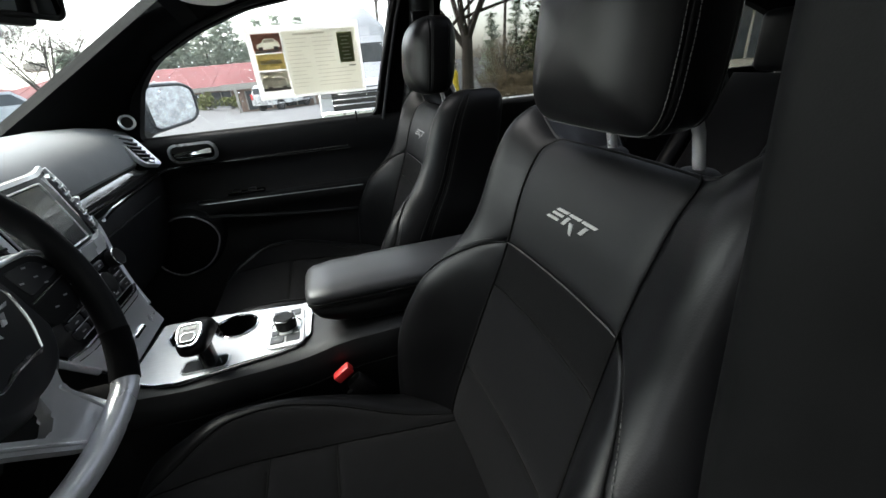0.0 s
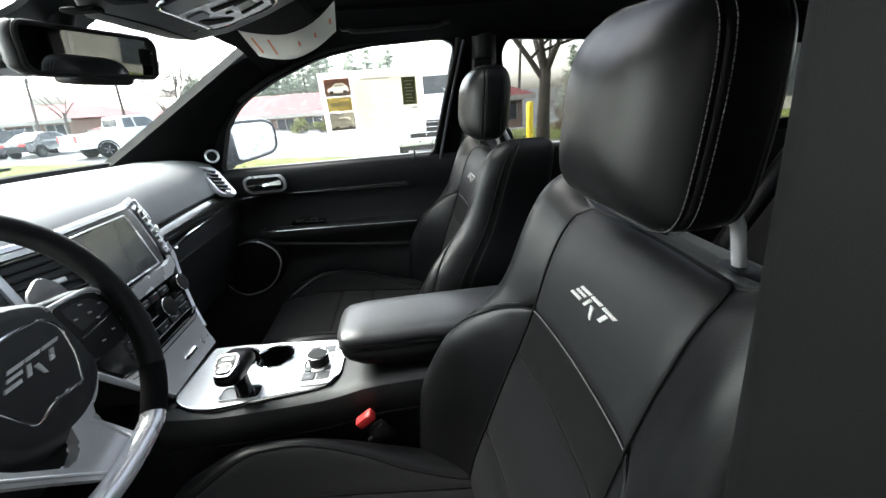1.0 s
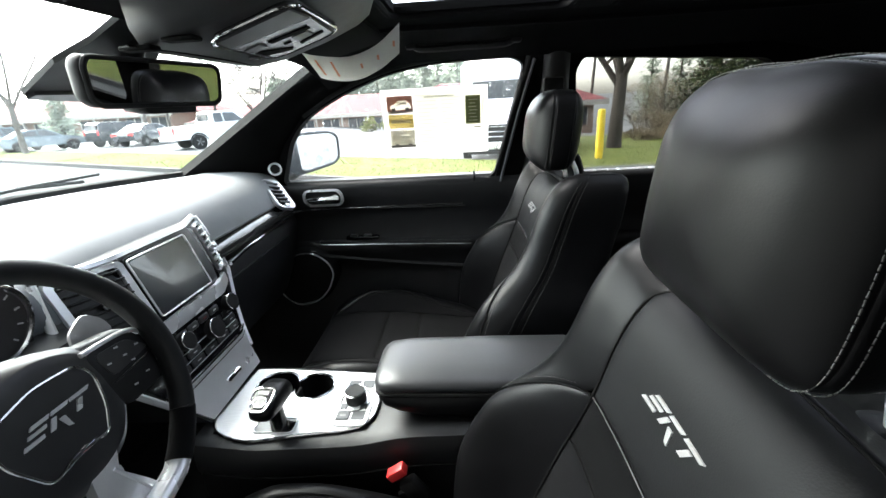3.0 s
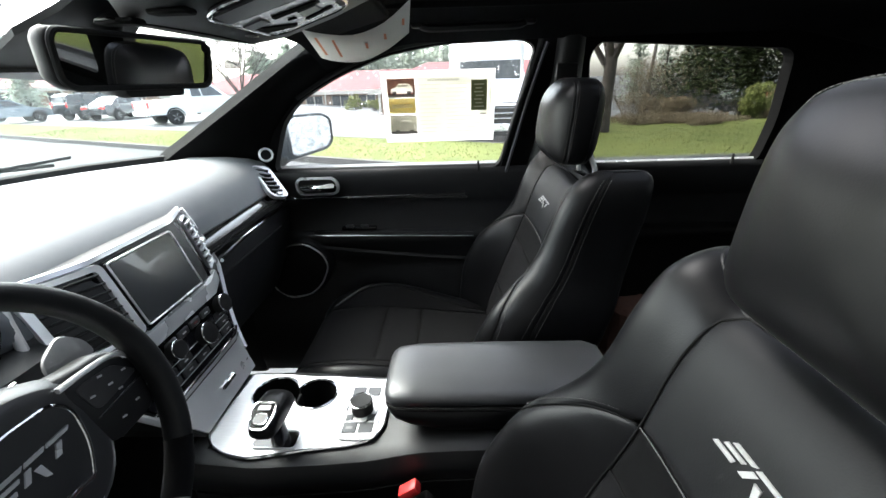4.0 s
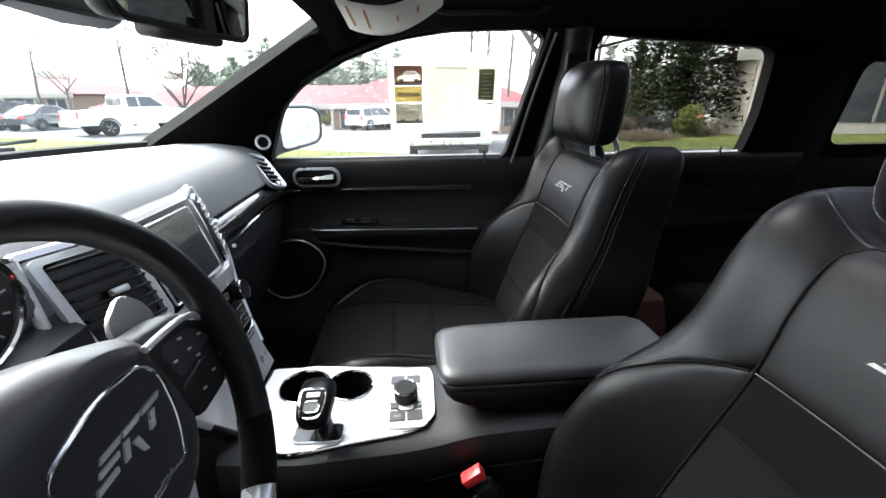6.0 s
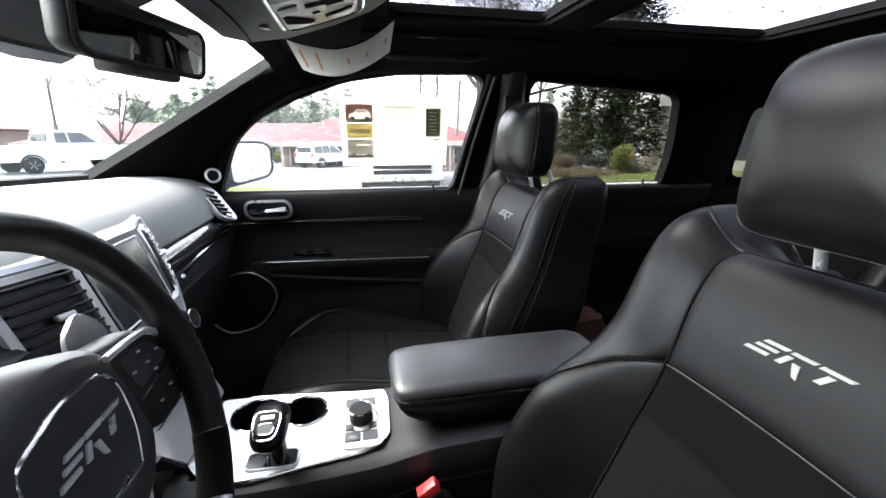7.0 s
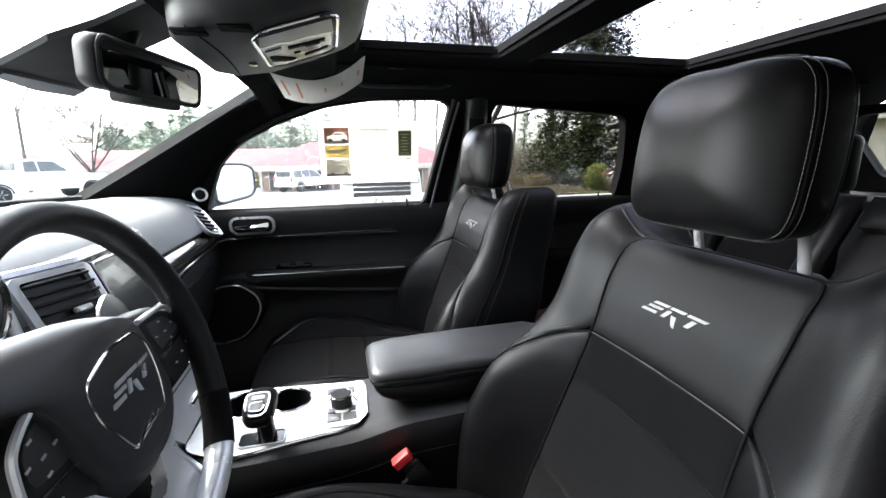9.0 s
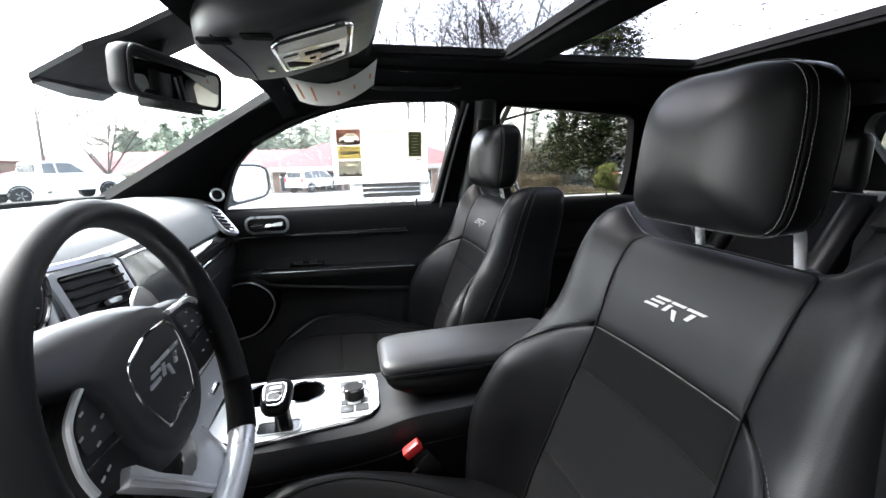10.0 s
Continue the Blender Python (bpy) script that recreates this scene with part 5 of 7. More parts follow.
vent(-0.182, -0.091, 1.082, 1.194, 8, dash, HARD, 0.0075)
# Silver slats here stand in for windscreen light on black ones.
vent(0.146, 0.188, 1.082, 1.190, 7, dash, SILVER, 0.003)

# side vent beside the door
sv = part("side_vent", box_bm((0, 0, 0), (0.024, 0.05, 0.10), 0.010, 3), PIPING, dash, "slatted side air vent with a silver bezel")
vl = Vector((-0.070, 0.046, 0.083)).normalized()
vs_ = Vector((0.008, 0.080, 0.0))
vs_ = (vs_ - vl * vs_.dot(vl)).normalized()
vn = vs_.cross(vl)
vn = vn if vn.x > 0 else -vn
svm = Matrix(((vn.x, vs_.x, vl.x, -0.822 + 0.022 * vn.x), (vn.y, vs_.y, vl.y, 0.626 + 0.022 * vn.y), (vn.z, vs_.z, vl.z, 1.144 + 0.022 * vn.z), (0, 0, 0, 1)))
sv.matrix_basis = svm
part("bezel", frame_bm([(0.017, u, v) for u, v in rounded(0.039, 0.062, 0.022, 5)], [(0.014, u, v) for u, v in rounded(0.024, 0.049, 0.012, 5)], (-0.012, 0, 0)), SILVER, sv, "satin silver bezel", smooth=50)
for k in range(6):
    part("slat", box_bm((0.014, 0, -0.036 + 0.016 * k), (0.010, 0.050, 0.0055), 0.001, 1), BUTTON, sv)
part("thumb_wheel", box_bm((0.018, 0, -0.050), (0.008, 0.020, 0.010), 0.003), SILVER, sv)

# instrument cluster
cl = part("instrument_cluster", slab_bm([[(x, y, z) for y in np.linspace(-0.57, -0.205, 12)] for x, z in ((-0.792, 1.240), (-0.797, 1.19), (-0.80, 1.13))], (-0.03, 0, 0)), GLOSSY, dash, "dark instrument panel with round dials")
for y, r in ((-0.268, 0.056), (-0.385, 0.052), (-0.500, 0.056)):
    loop = [Vector((-0.778 + 0.10 * (math.sin(a) * r), y + r * math.cos(a), 1.187 + r * math.sin(a))) for a in np.linspace(0, 2 * math.pi, 36, endpoint=False)]
    dl_ = part("gauge", poly_bm([p + Vector((-0.006, 0, 0)) for p in loop], (-0.006, 0, 0)), BUTTON, cl, "round gauge with a chrome ring", smooth=0)
    part("gauge_ring", tube_bm(loop, 0.004, 8, True), CHROME, dl_)
    for k in range(11):
        a = radians(225 - 27 * k)
        c = Vector((-0.7835 + 0.1 * math.sin(a) * r * 0.84, y + r * 0.84 * math.cos(a), 1.187 + r * 0.84 * math.sin(a)))
        part("tick", box_bm(c, (0.001, 0.002, 0.007), 0, 1, Matrix.Rotation(a - math.pi / 2, 3, "X")), LEGEND, dl_)
    part("needle", box_bm((-0.782, y - r * 0.25, 1.187 - r * 0.2), (0.001, r * 0.7, 0.002), 0, 1, Matrix.Rotation(radians(40), 3, "X")), RED, dl_)

# ---- steering wheel ----
tilt = 0.2512
WC = Vector((-0.581, -0.3868, 1.1467))
WU, WN = Vector((-math.sin(tilt), 0, math.cos(tilt))), Vector((math.cos(tilt), 0, math.sin(tilt)))
WY = Vector((0, 1, 0))
wheel = thing("steering_wheel", "flat-bottomed black leather steering wheel with silver lower spokes", "steering wheel")
wp3 = lambda a, b, c=0.0: WC + WY * a + WU * b + WN * c


def rim_at(deg, r=0.1655):
    a = radians(deg)
    y, u = r * math.cos(a), r * math.sin(a)
    if u < -0.140:
        u = -0.140 - (-u - 0.140) * 0.45
    return y - 0.011, u - 0.003


def rim_piece(name, a0, a1, material, label="", radial=0.0126, deep=0.0168, n=16):
    """A length of the rim with an oval section, deeper than it is wide."""
    steps = max(2, int(abs(a1 - a0) / 4))
    rings = []
    for k in range(steps + 1):
        d = a0 + (a1 - a0) * k / steps
        y, u = rim_at(d)
        y1, u1 = rim_at(d + 0.5)
        ty, tu = y1 - y, u1 - u
        L = math.hypot(ty, tu)
        rings.append([wp3(y + tu / L * radial * math.cos(t), u - ty / L * radial * math.cos(t), deep * math.sin(t) - 0.004) for t in np.linspace(0, 2 * math.pi, n, endpoint=False)])
    return part(name, loft_bm(rings), material, wheel, label, smooth=60)


rim_piece("rim", -31.5, 211.5, WHEEL_SKIN)
rim_piece("rim_grip", -54, -32.2, SUEDE, "perforated black side grip", 0.0131, 0.0174)
rim_piece("rim_grip", 212.2, 234, SUEDE, "perforated black side grip", 0.0131, 0.0174)
rim_piece("rim_lower", -125.4, -54.6, SILVER, "satin silver lower rim", 0.0125, 0.0164)
for a in (-31.85, 211.85, -54.3, 234.3):
    rim_piece("joint", a - 0.3, a + 0.3, PIPING, "", 0.0133, 0.0176)
# airbag cover
rim_of = [(-0.118, 0.080), (-0.075, 0.083), (-0.030, 0.080), (0.015, 0.074), (0.060, 0.060), (0.088, 0.045), (0.106, 0.010), (0.098, -0.040), (0.070, -0.082), (0.016, -0.096), (-0.036, -0.084), (-0.066, -0.045), (-0.074, -0.008), (-0.080, 0.026), (-0.100, 0.047), (-0.130, 0.056)]
face_of = [(-0.062, 0.044), (-0.030, 0.052), (0.000, 0.058), (0.025, 0.060), (0.048, 0.055), (0.068, 0.042), (0.082, 0.010), (0.078, -0.036), (0.052, -0.066), (0.012, -0.076), (-0.030, -0.066), (-0.058, -0.036), (-0.066, -0.006), (-0.072, 0.016), (-0.075, 0.032), (-0.073, 0.039)]
rim_of, face_of = (spline([(*q, 0) for q in table], 5, True) for table in (rim_of, face_of))
rings = [[wp3(*a.lerp(b, f).to_2d(), c) for a, b in zip(rim_of, face_of)] for f, c in ((0.0, -0.075), (0.0, -0.044), (0.10, -0.035), (0.35, -0.027), (0.65, -0.0205), (0.88, -0.0165), (1.0, -0.0150))]
rings += [[wp3(0.008 + (b.x - 0.008) * f, b.y * f, c) for b in face_of] for f, c in ((0.85, -0.0135), (0.6, -0.0122), (0.2, -0.0112))]
hub = part("airbag_cover", loft_bm(rings), HUB_SKIN, wheel, "padded black airbag cover", smooth=80)
bz = [(-0.041, 0.026), (0.009, 0.040), (0.056, 0.036), (0.068, 0.018), (0.062, -0.018), (0.046, -0.050), (0.028, -0.042), (0.004, -0.042), (-0.020, -0.052), (-0.042, -0.006)]
bl = [wp3(x, y, -0.0105 - 1.1 * ((x - 0.012) ** 2 + y * y)) for x, y in round_poly(bz, 0.013, 4)]
part("badge_rim", tube_bm(bl, 0.0021, 8, True), CHROME, hub, "thin chrome outline")
part("badge_field", poly_bm([p - WN * 0.0005 for p in bl], -WN * 0.006), SOFT, hub)
part("badge_foot", tube_bm([wp3(0.050, -0.046, -0.014), wp3(0.030, -0.045, -0.0125), wp3(0.006, -0.045, -0.0125), wp3(-0.014, -0.050, -0.014)], [0.002, 0.0042, 0.0042, 0.002], 8, flat=0.5), CHROME, hub, "chrome accent")
for loop in emblem_loops():
    pts = [wp3(-0.022 + u * 0.0215, -0.006 + v * 0.017, -0.0095) for u, v in loop]
    part("badge_block", poly_bm(pts, -WN * 0.004), SILVER, hub, smooth=0)
# side spokes with button pads, the wheel turned a little to the right
SPOKES = {1: ([(0.040, 0.056), (0.096, 0.046), (0.134, 0.042), (0.150, 0.028), (0.154, -0.002), (0.144, -0.036), (0.090, -0.048), (0.050, -0.044)],
              [(0.070, 0.039), (0.128, 0.035), (0.158, 0.006), (0.156, -0.022), (0.138, -0.042), (0.080, -0.042)],
              [(0.066, 0.041), (0.098, 0.040), (0.128, 0.036), (0.146, 0.023), (0.157, 0.004), (0.157, -0.016), (0.151, -0.032)],
              ((0.148, -0.003), (0.080, -0.008)), [(0.078, 0.032), (0.122, 0.028), (0.145, 0.004), (0.086, -0.002)],
              ((0.105, 0.026), (0.130, 0.015), (0.110, 0.012), (0.088, 0.014), (0.116, 0.001), (0.145, -0.018), (0.124, -0.022), (0.102, -0.026)), -0.014,
              [(0.102, 0.034), (0.104, 0.056), (0.133, 0.0716), (0.152, 0.054), (0.158, 0.032)], -0.060),
          -1: ([(-0.045, 0.040), (-0.082, 0.036), (-0.108, 0.022), (-0.121, -0.015), (-0.116, -0.050), (-0.070, -0.062), (-0.045, -0.05)],
               [(-0.050, 0.036), (-0.082, 0.034), (-0.106, 0.021), (-0.118, -0.015), (-0.113, -0.044), (-0.070, -0.056), (-0.050, -0.04)],
               [(-0.066, 0.038), (-0.084, 0.035), (-0.1065, 0.0215), (-0.115, 0.004), (-0.119, -0.015), (-0.117, -0.034)],
               ((-0.113, -0.016), (-0.066, -0.019)), [(-0.060, 0.026), (-0.084, 0.028), (-0.102, 0.016), (-0.108, -0.008), (-0.066, -0.012)],
               ((-0.0915, 0.0201), (-0.0742, 0.0066), (-0.0883, 0.0046), (-0.1031, 0.0057), (-0.0911, -0.0078), (-0.0947, -0.0284), (-0.1044, -0.0305)), -0.024,
               [(-0.118, 0.046), (-0.062, 0.034), (-0.064, 0.018), (-0.090, -0.006), (-0.120, 0.004)], -0.046)}
for s, (outer, pad, arc, line, upper, legends, c0, paddle, cp) in SPOKES.items():
    lp2 = round_poly(outer, 0.012, 3)
    mx, my = sum(x for x, _ in lp2) / len(lp2), sum(y for _, y in lp2) / len(lp2)
    part("spoke", loft_bm([[wp3(mx + (x - mx) * f, my + (y - my) * f, c0 + d) for x, y in lp2] for f, d in ((0.96, -0.042), (1.0, -0.036), (1.0, -0.022), (0.97, -0.014), (0.92, -0.0105), (0.85, -0.009), (0.2, -0.009))]), WHEEL_SKIN, wheel, smooth=60)
    sp_ = part("button_pad", poly_bm([wp3(x, y, c0) for x, y in round_poly(pad, 0.010, 4)], -WN * 0.014, 0.002), HARD, wheel, "dark button pad with a chrome outline")
    part("pad_rim", tube_bm(spline([wp3(x, y, c0 + 0.0020) for x, y in arc], 5), 0.0032, 8), SILVER, sp_, "satin silver outline")
    part("pad_line", tube_bm([wp3(*q, c0 + 0.0012) for q in line], 0.0014, 6), CHROME, sp_)
    part("rocker", poly_bm([wp3(x, y, c0 + 0.0015) for x, y in round_poly(upper, 0.008, 4)], -WN * 0.003, 0.001), BUTTON, sp_)
    for by, bu in legends:
        part("legend_bar", box_bm(wp3(by, bu, c0 + 0.0018), (0.0008, 0.0052, 0.0020), 0, 1, Matrix.Rotation(-tilt, 3, "Y") @ Matrix.Rotation(radians(-12 * s), 3, "X")), LEGEND, sp_)
    part("shift_paddle", poly_bm([wp3(x, y, cp) for x, y in round_poly(paddle, 0.008, 4)], -WN * 0.005, 0.0015), LAMP_LENS, wheel, "grey metal shift paddle")
# lower silver spokes: one plate between the hub and the lower rim, open at its middle
plate = [(0.012, -0.060), (0.050, -0.060), (0.034, -0.092), (0.052, -0.124), (0.064, -0.148), (0.058, -0.166), (0.024, -0.168), (0.000, -0.152), (-0.045, -0.102), (-0.095, -0.050), (-0.082, -0.038), (-0.058, -0.070), (-0.018, -0.111), (0.002, -0.100), (0.006, -0.080)]
part("lower_spoke", poly_bm([wp3(x, y, -0.016) for x, y in round_poly(plate, 0.006, 5)], -WN * 0.014, 0.0025, 2), SILVER, wheel, "satin silver spoke", smooth=30)
part("spoke_ridge", tube_bm(spline([wp3(x, y, -0.0155) for x, y in ((0.030, -0.086), (0.044, -0.122), (0.053, -0.150), (0.046, -0.159), (0.026, -0.160), (0.004, -0.146), (-0.040, -0.099), (-0.090, -0.046))], 5), 0.0022, 8), SILVER, wheel)
part("lower_pad", poly_bm([wp3(x, y, -0.040) for x, y in round_poly([(-0.055, -0.060), (0.04, -0.060), (0.014, -0.112), (-0.030, -0.112)], 0.012, 3)], -WN * 0.02, 0.003), HARD, wheel)
part("column", tube_bm([wp3(0, 0, -0.07), wp3(0, 0.0, -0.12), wp3(0, -0.01, -0.22)], [0.058, 0.062, 0.07], 20), HARD, wheel)
stk = thing("column_stalk", "black column stalk behind the steering wheel", "lever")
part("stalk", tube_bm(spline([wp3(0.03, 0.01, -0.075), wp3(0.09, 0.012, -0.075), wp3(0.15, 0.02, -0.06)], 5), [0.010] * 5 + [0.009] * 6, 10), HARD, stk)

# ---- centre console ----
con = thing("center_console", "black centre console with a bright metal plate and cup holders", "console")
CW = lambda x: curve1([-0.70, -0.66, -0.58, -0.45, -0.35, -0.20, 0.05], [0.118, 0.122, 0.128, 0.118, 0.108, 0.105, 0.100], x)
CT = lambda x: curve1([-0.70, -0.40, -0.36, -0.30, 0.05], [0.855, 0.847, 0.850, 0.862, 0.870], x)
rings = []
for x in np.linspace(-0.70, 0.05, 28):
    w_, t_ = CW(x), CT(x)
    dip = 0.075 if -0.665 < x < -0.45 else 0.0
    half = [(w_ * 0.74, t_ - dip), (w_ * 0.76, t_ - 0.0005), (w_ - 0.016, t_ - 0.001), (w_ - 0.004, t_ - 0.008), (w_, t_ - 0.025), (w_ + 0.002, t_ - 0.065), (w_ - 0.004, t_ - 0.075), (w_ - 0.006, 0.60), (w_ - 0.01, 0.38)]
    rings.append([(x, y, z) for y, z in half] + [(x, -y, z) for y, z in reversed(half)])
part("console_body", loft_bm(rings), SOFT, con, smooth=40)
for s in (-1, 1):
    part("console_line", tube_bm([(x, s * (CW(x) + 0.001), CT(x) - 0.070) for x in np.linspace(-0.69, 0.0, 14)], 0.0025, 6), PIPING, con)
PZ = lambda x: CT(x) + 0.0045
near = [(-0.682, -0.066), (-0.664, -0.090), (-0.636, -0.106), (-0.595, -0.115), (-0.56, -0.110), (-0.494, -0.096), (-0.423, -0.085), (-0.385, -0.074), (-0.366, -0.050)]
away = [(-0.362, 0.052), (-0.368, 0.080), (-0.40, 0.084), (-0.50, 0.092), (-0.60, 0.101), (-0.672, 0.100)]
loop = round_poly(near + away, 0.010, 3)
wells = ((-0.600, 0.041, 0.0455), (-0.517, 0.040, 0.0415))


def well_loop(n=120):
    """The joined outline of the two cup holders, seen from between them."""
    cx, cy, out = -0.5575, 0.0405, []
    for a in np.linspace(0, 2 * math.pi, n, endpoint=False):
        dx, dy, best = math.cos(a), math.sin(a), 0.0
        for x, y, r in wells:
            ox_, oy_ = cx - x, cy - y
            h = ox_ * dx + oy_ * dy
            q = h * h - (ox_ * ox_ + oy_ * oy_ - r * r)
            if q > 0:
                best = max(best, -h + math.sqrt(q))
        out.append((cx + dx * best, cy + dy * best))
    return out


wl_ = well_loop()
plate = part("console_plate", frame_bm([(x, y, PZ(x) + 0.002) for x, y in cast_loop(loop, wl_)], [(x, y, PZ(x) + 0.002) for x, y in wl_], (0, 0, -0.006)), PLATE, con, "brushed pale metal plate", smooth=30)
part("plate_rim", tube_bm([(x, y, PZ(x)) for x, y in loop], 0.0026, 6, True), CHROME, plate)
cup = part("cup_holder_well", loft_bm([[(-0.560 + (x + 0.560) * f, 0.040 + (y - 0.040) * f, PZ(x) + z) for x, y in wl_] for f, z in ((1.0, 0.003), (0.985, -0.004), (0.95, -0.060), (0.90, -0.064), (0.05, -0.064))], True, False), PIPING, con, "dark double cup holder well")
part("rim", tube_bm([(x, y, PZ(x) + 0.003) for x, y in wl_], 0.0024, 6, True), CHROME, cup, "chrome rim")
part("divider", box_bm((-0.556, 0.040, PZ(-0.556) - 0.035), (0.006, 0.03, 0.05), 0.002, 1), HARD, cup)
# rotary selector
rp = [(-0.412 + u, -0.012 + v) for u, v in rounded(0.034, 0.064, 0.012, 4)]
sel = part("selector_panel", poly_bm([(x, y, PZ(x) + 0.0045) for x, y in rp], (0, 0, -0.004), 0.001, 1), PLATE, con, "pale panel with a rotary knob and grey buttons")
part("panel_rim", tube_bm([(x, y, PZ(x) + 0.004) for x, y in rp], 0.0016, 6, True), SILVER, sel)
dial((-0.413, -0.006, PZ(-0.412) + 0.004), (0, 0, 1), 0.021, 0.026, "rotary_knob", sel, HARD)
part("knob_ring", tube_bm([(-0.413 + 0.030 * math.cos(a), -0.006 + 0.034 * math.sin(a), PZ(-0.413) + 0.0062) for a in np.linspace(0, 2 * math.pi, 32, endpoint=False)], 0.0014, 6, True), CHROME, sel)
for x, y in ((-0.4285, 0.044), (-0.3985, 0.044), (-0.4285, -0.050), (-0.3985, -0.050), (-0.4335, -0.026), (-0.3935, -0.026)):
    part("button", box_bm((x, y, PZ(x) + 0.0056), (0.026 if abs(y) > 0.03 else 0.014, 0.024 if abs(y) > 0.03 else 0.016, 0.003), 0.001, 1), LENS_GREY, sel, "mid grey button")
part("legend_bar", box_bm((-0.4285, -0.052, PZ(-0.4285) + 0.0073), (0.012, 0.006, 0.0006)), LAMP_LENS, sel)
# gate of the lever
gp = [(-0.553 + u, -0.077 + v) for u, v in rounded(0.039, 0.0195, 0.010, 4)]
part("shift_gate", poly_bm([(x, y, PZ(x) + 0.0032) for x, y in gp], (0, 0, -0.004)), GLOSSY, con, "black gate with a silver edge")
part("gate_rim", tube_bm([(x, y, PZ(x) + 0.0034) for x, y in gp], 0.002, 6, True), SILVER, con)
lev = thing("gear_lever", "black leather gear lever with a chrome trimmed grip", "gear lever")
part("stem", tube_bm([(-0.543, -0.080, 0.852), (-0.544, -0.080, 0.880), (-0.547, -0.080, 0.915)], [0.017, 0.015, 0.016], 14), GLOSSY, lev)
gr = [(-0.546, -0.1325, 0.925, 0.009, 0.006), (-0.546, -0.129, 0.926, 0.019, 0.012), (-0.547, -0.117, 0.927, 0.0245, 0.017), (-0.549, -0.092, 0.925, 0.0265, 0.023), (-0.551, -0.060, 0.922, 0.028, 0.022), (-0.553, -0.036, 0.916, 0.027, 0.020), (-0.554, -0.022, 0.909, 0.018, 0.013)]
rings = [[(x + w_ * math.copysign(abs(math.cos(a)) ** 0.8, math.cos(a)), y, z + h_ * math.copysign(abs(math.sin(a)) ** 0.8, math.sin(a))) for a in np.linspace(0, 2 * math.pi, 24, endpoint=False)] for x, y, z, w_, h_ in gr]
grip = part("grip", loft_bm(rings), LEATHER, lev, smooth=70)
on_face = lambda u, v, d=0.0: Vector((-0.547 + u, -0.109 + v * 0.95 - d * 0.3, 0.9475 + v * 0.30 + d))
face = [on_face(u, v) for u, v in round_poly([(-0.013, -0.026), (0.013, -0.026), (0.019, 0.000), (0.018, 0.022), (-0.018, 0.022), (-0.019, 0.000)], 0.009, 4)]
part("badge_rim", tube_bm(face, 0.0019, 6, True), CHROME, grip, "chrome outline")
part("top_cap", poly_bm(face, (0, 0.003, -0.012)), GLOSSY, grip)
btn = [on_face(u, v - 0.009, 0.0022) for u, v in rounded(0.011, 0.009, 0.006, 4)]
part("release_button", poly_bm(btn, (0, 0.001, -0.004), 0.001, 1), LENS_GREY, grip, "grey release button")
part("button_rim", tube_bm(btn, 0.0012, 6, True), CHROME, grip)
part("legend_bar", poly_bm([on_face(u, v + 0.012, 0.0012) for u, v in rounded(0.010, 0.004, 0.001, 1)], (0, 0, -0.001)), LEGEND, grip)
# armrest
arm = thing("armrest", "padded black leather armrest on the console", "armrest")


def arm_ring(x, hw, top, bot, n=28, e=3.0):
    zc, hh = (top + bot) / 2, (top - bot) / 2
    return [(x, hw * math.copysign(abs(math.cos(a)) ** (2 / e), math.cos(a)), zc + hh * math.copysign(abs(math.sin(a)) ** (2 / e), math.sin(a))) for a in np.linspace(0, 2 * math.pi, n, endpoint=False)]


part("lid", loft_bm([arm_ring(*r) for r in ((-0.357, 0.05, 0.945, 0.926), (-0.352, 0.066, 0.951, 0.922), (-0.340, 0.076, 0.956, 0.920), (-0.30, 0.080, 0.960, 0.920), (-0.15, 0.081, 0.962, 0.920), (0.02, 0.080, 0.962, 0.920), (0.045, 0.07, 0.955, 0.925))]), LEATHER_LID_LIT, arm, "smooth black leather lid, lightened as if lit from above", smooth=60)
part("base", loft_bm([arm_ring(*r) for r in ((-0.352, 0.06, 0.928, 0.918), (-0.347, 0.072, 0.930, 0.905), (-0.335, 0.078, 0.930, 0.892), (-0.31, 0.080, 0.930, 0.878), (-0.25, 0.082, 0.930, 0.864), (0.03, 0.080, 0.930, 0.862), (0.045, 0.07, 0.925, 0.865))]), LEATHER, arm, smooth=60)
ln = [(-0.356, 0.0), (-0.354, -0.055), (-0.343, -0.074), (-0.31, -0.0805), (-0.15, -0.0825), (0.03, -0.081)]
for s in (-1, 1):
    part("seam", tube_bm(spline([(x, s * -y, 0.926) for x, y in ln], 6), 0.0018, 6), PIPING, arm)
    part("stitching", stitches_bm(spline([(x - 0.001, s * -y * 1.012, 0.932) for x, y in ln], 10)), STITCH, arm)
# belt buckles
for y, s in ((-0.138, 1), (0.138, -1)):
    bk = thing("belt_buckle", "black seat belt buckle with a red button", "buckle")
    mt = Matrix.Rotation(radians(-35), 3, "Y")
    part("housing", box_bm((-0.283, y, 0.770), (0.034, 0.022, 0.052), 0.006, 2, mt), HARD, bk)
    part("red_button", box_bm((-0.312, y, 0.810), (0.036, 0.020, 0.018), 0.003, 2, mt), RED, bk, "red release button")
    part("stalk", box_bm((-0.25, y, 0.69), (0.03, 0.008, 0.19), 0.003, 1, mt), HARD, bk)

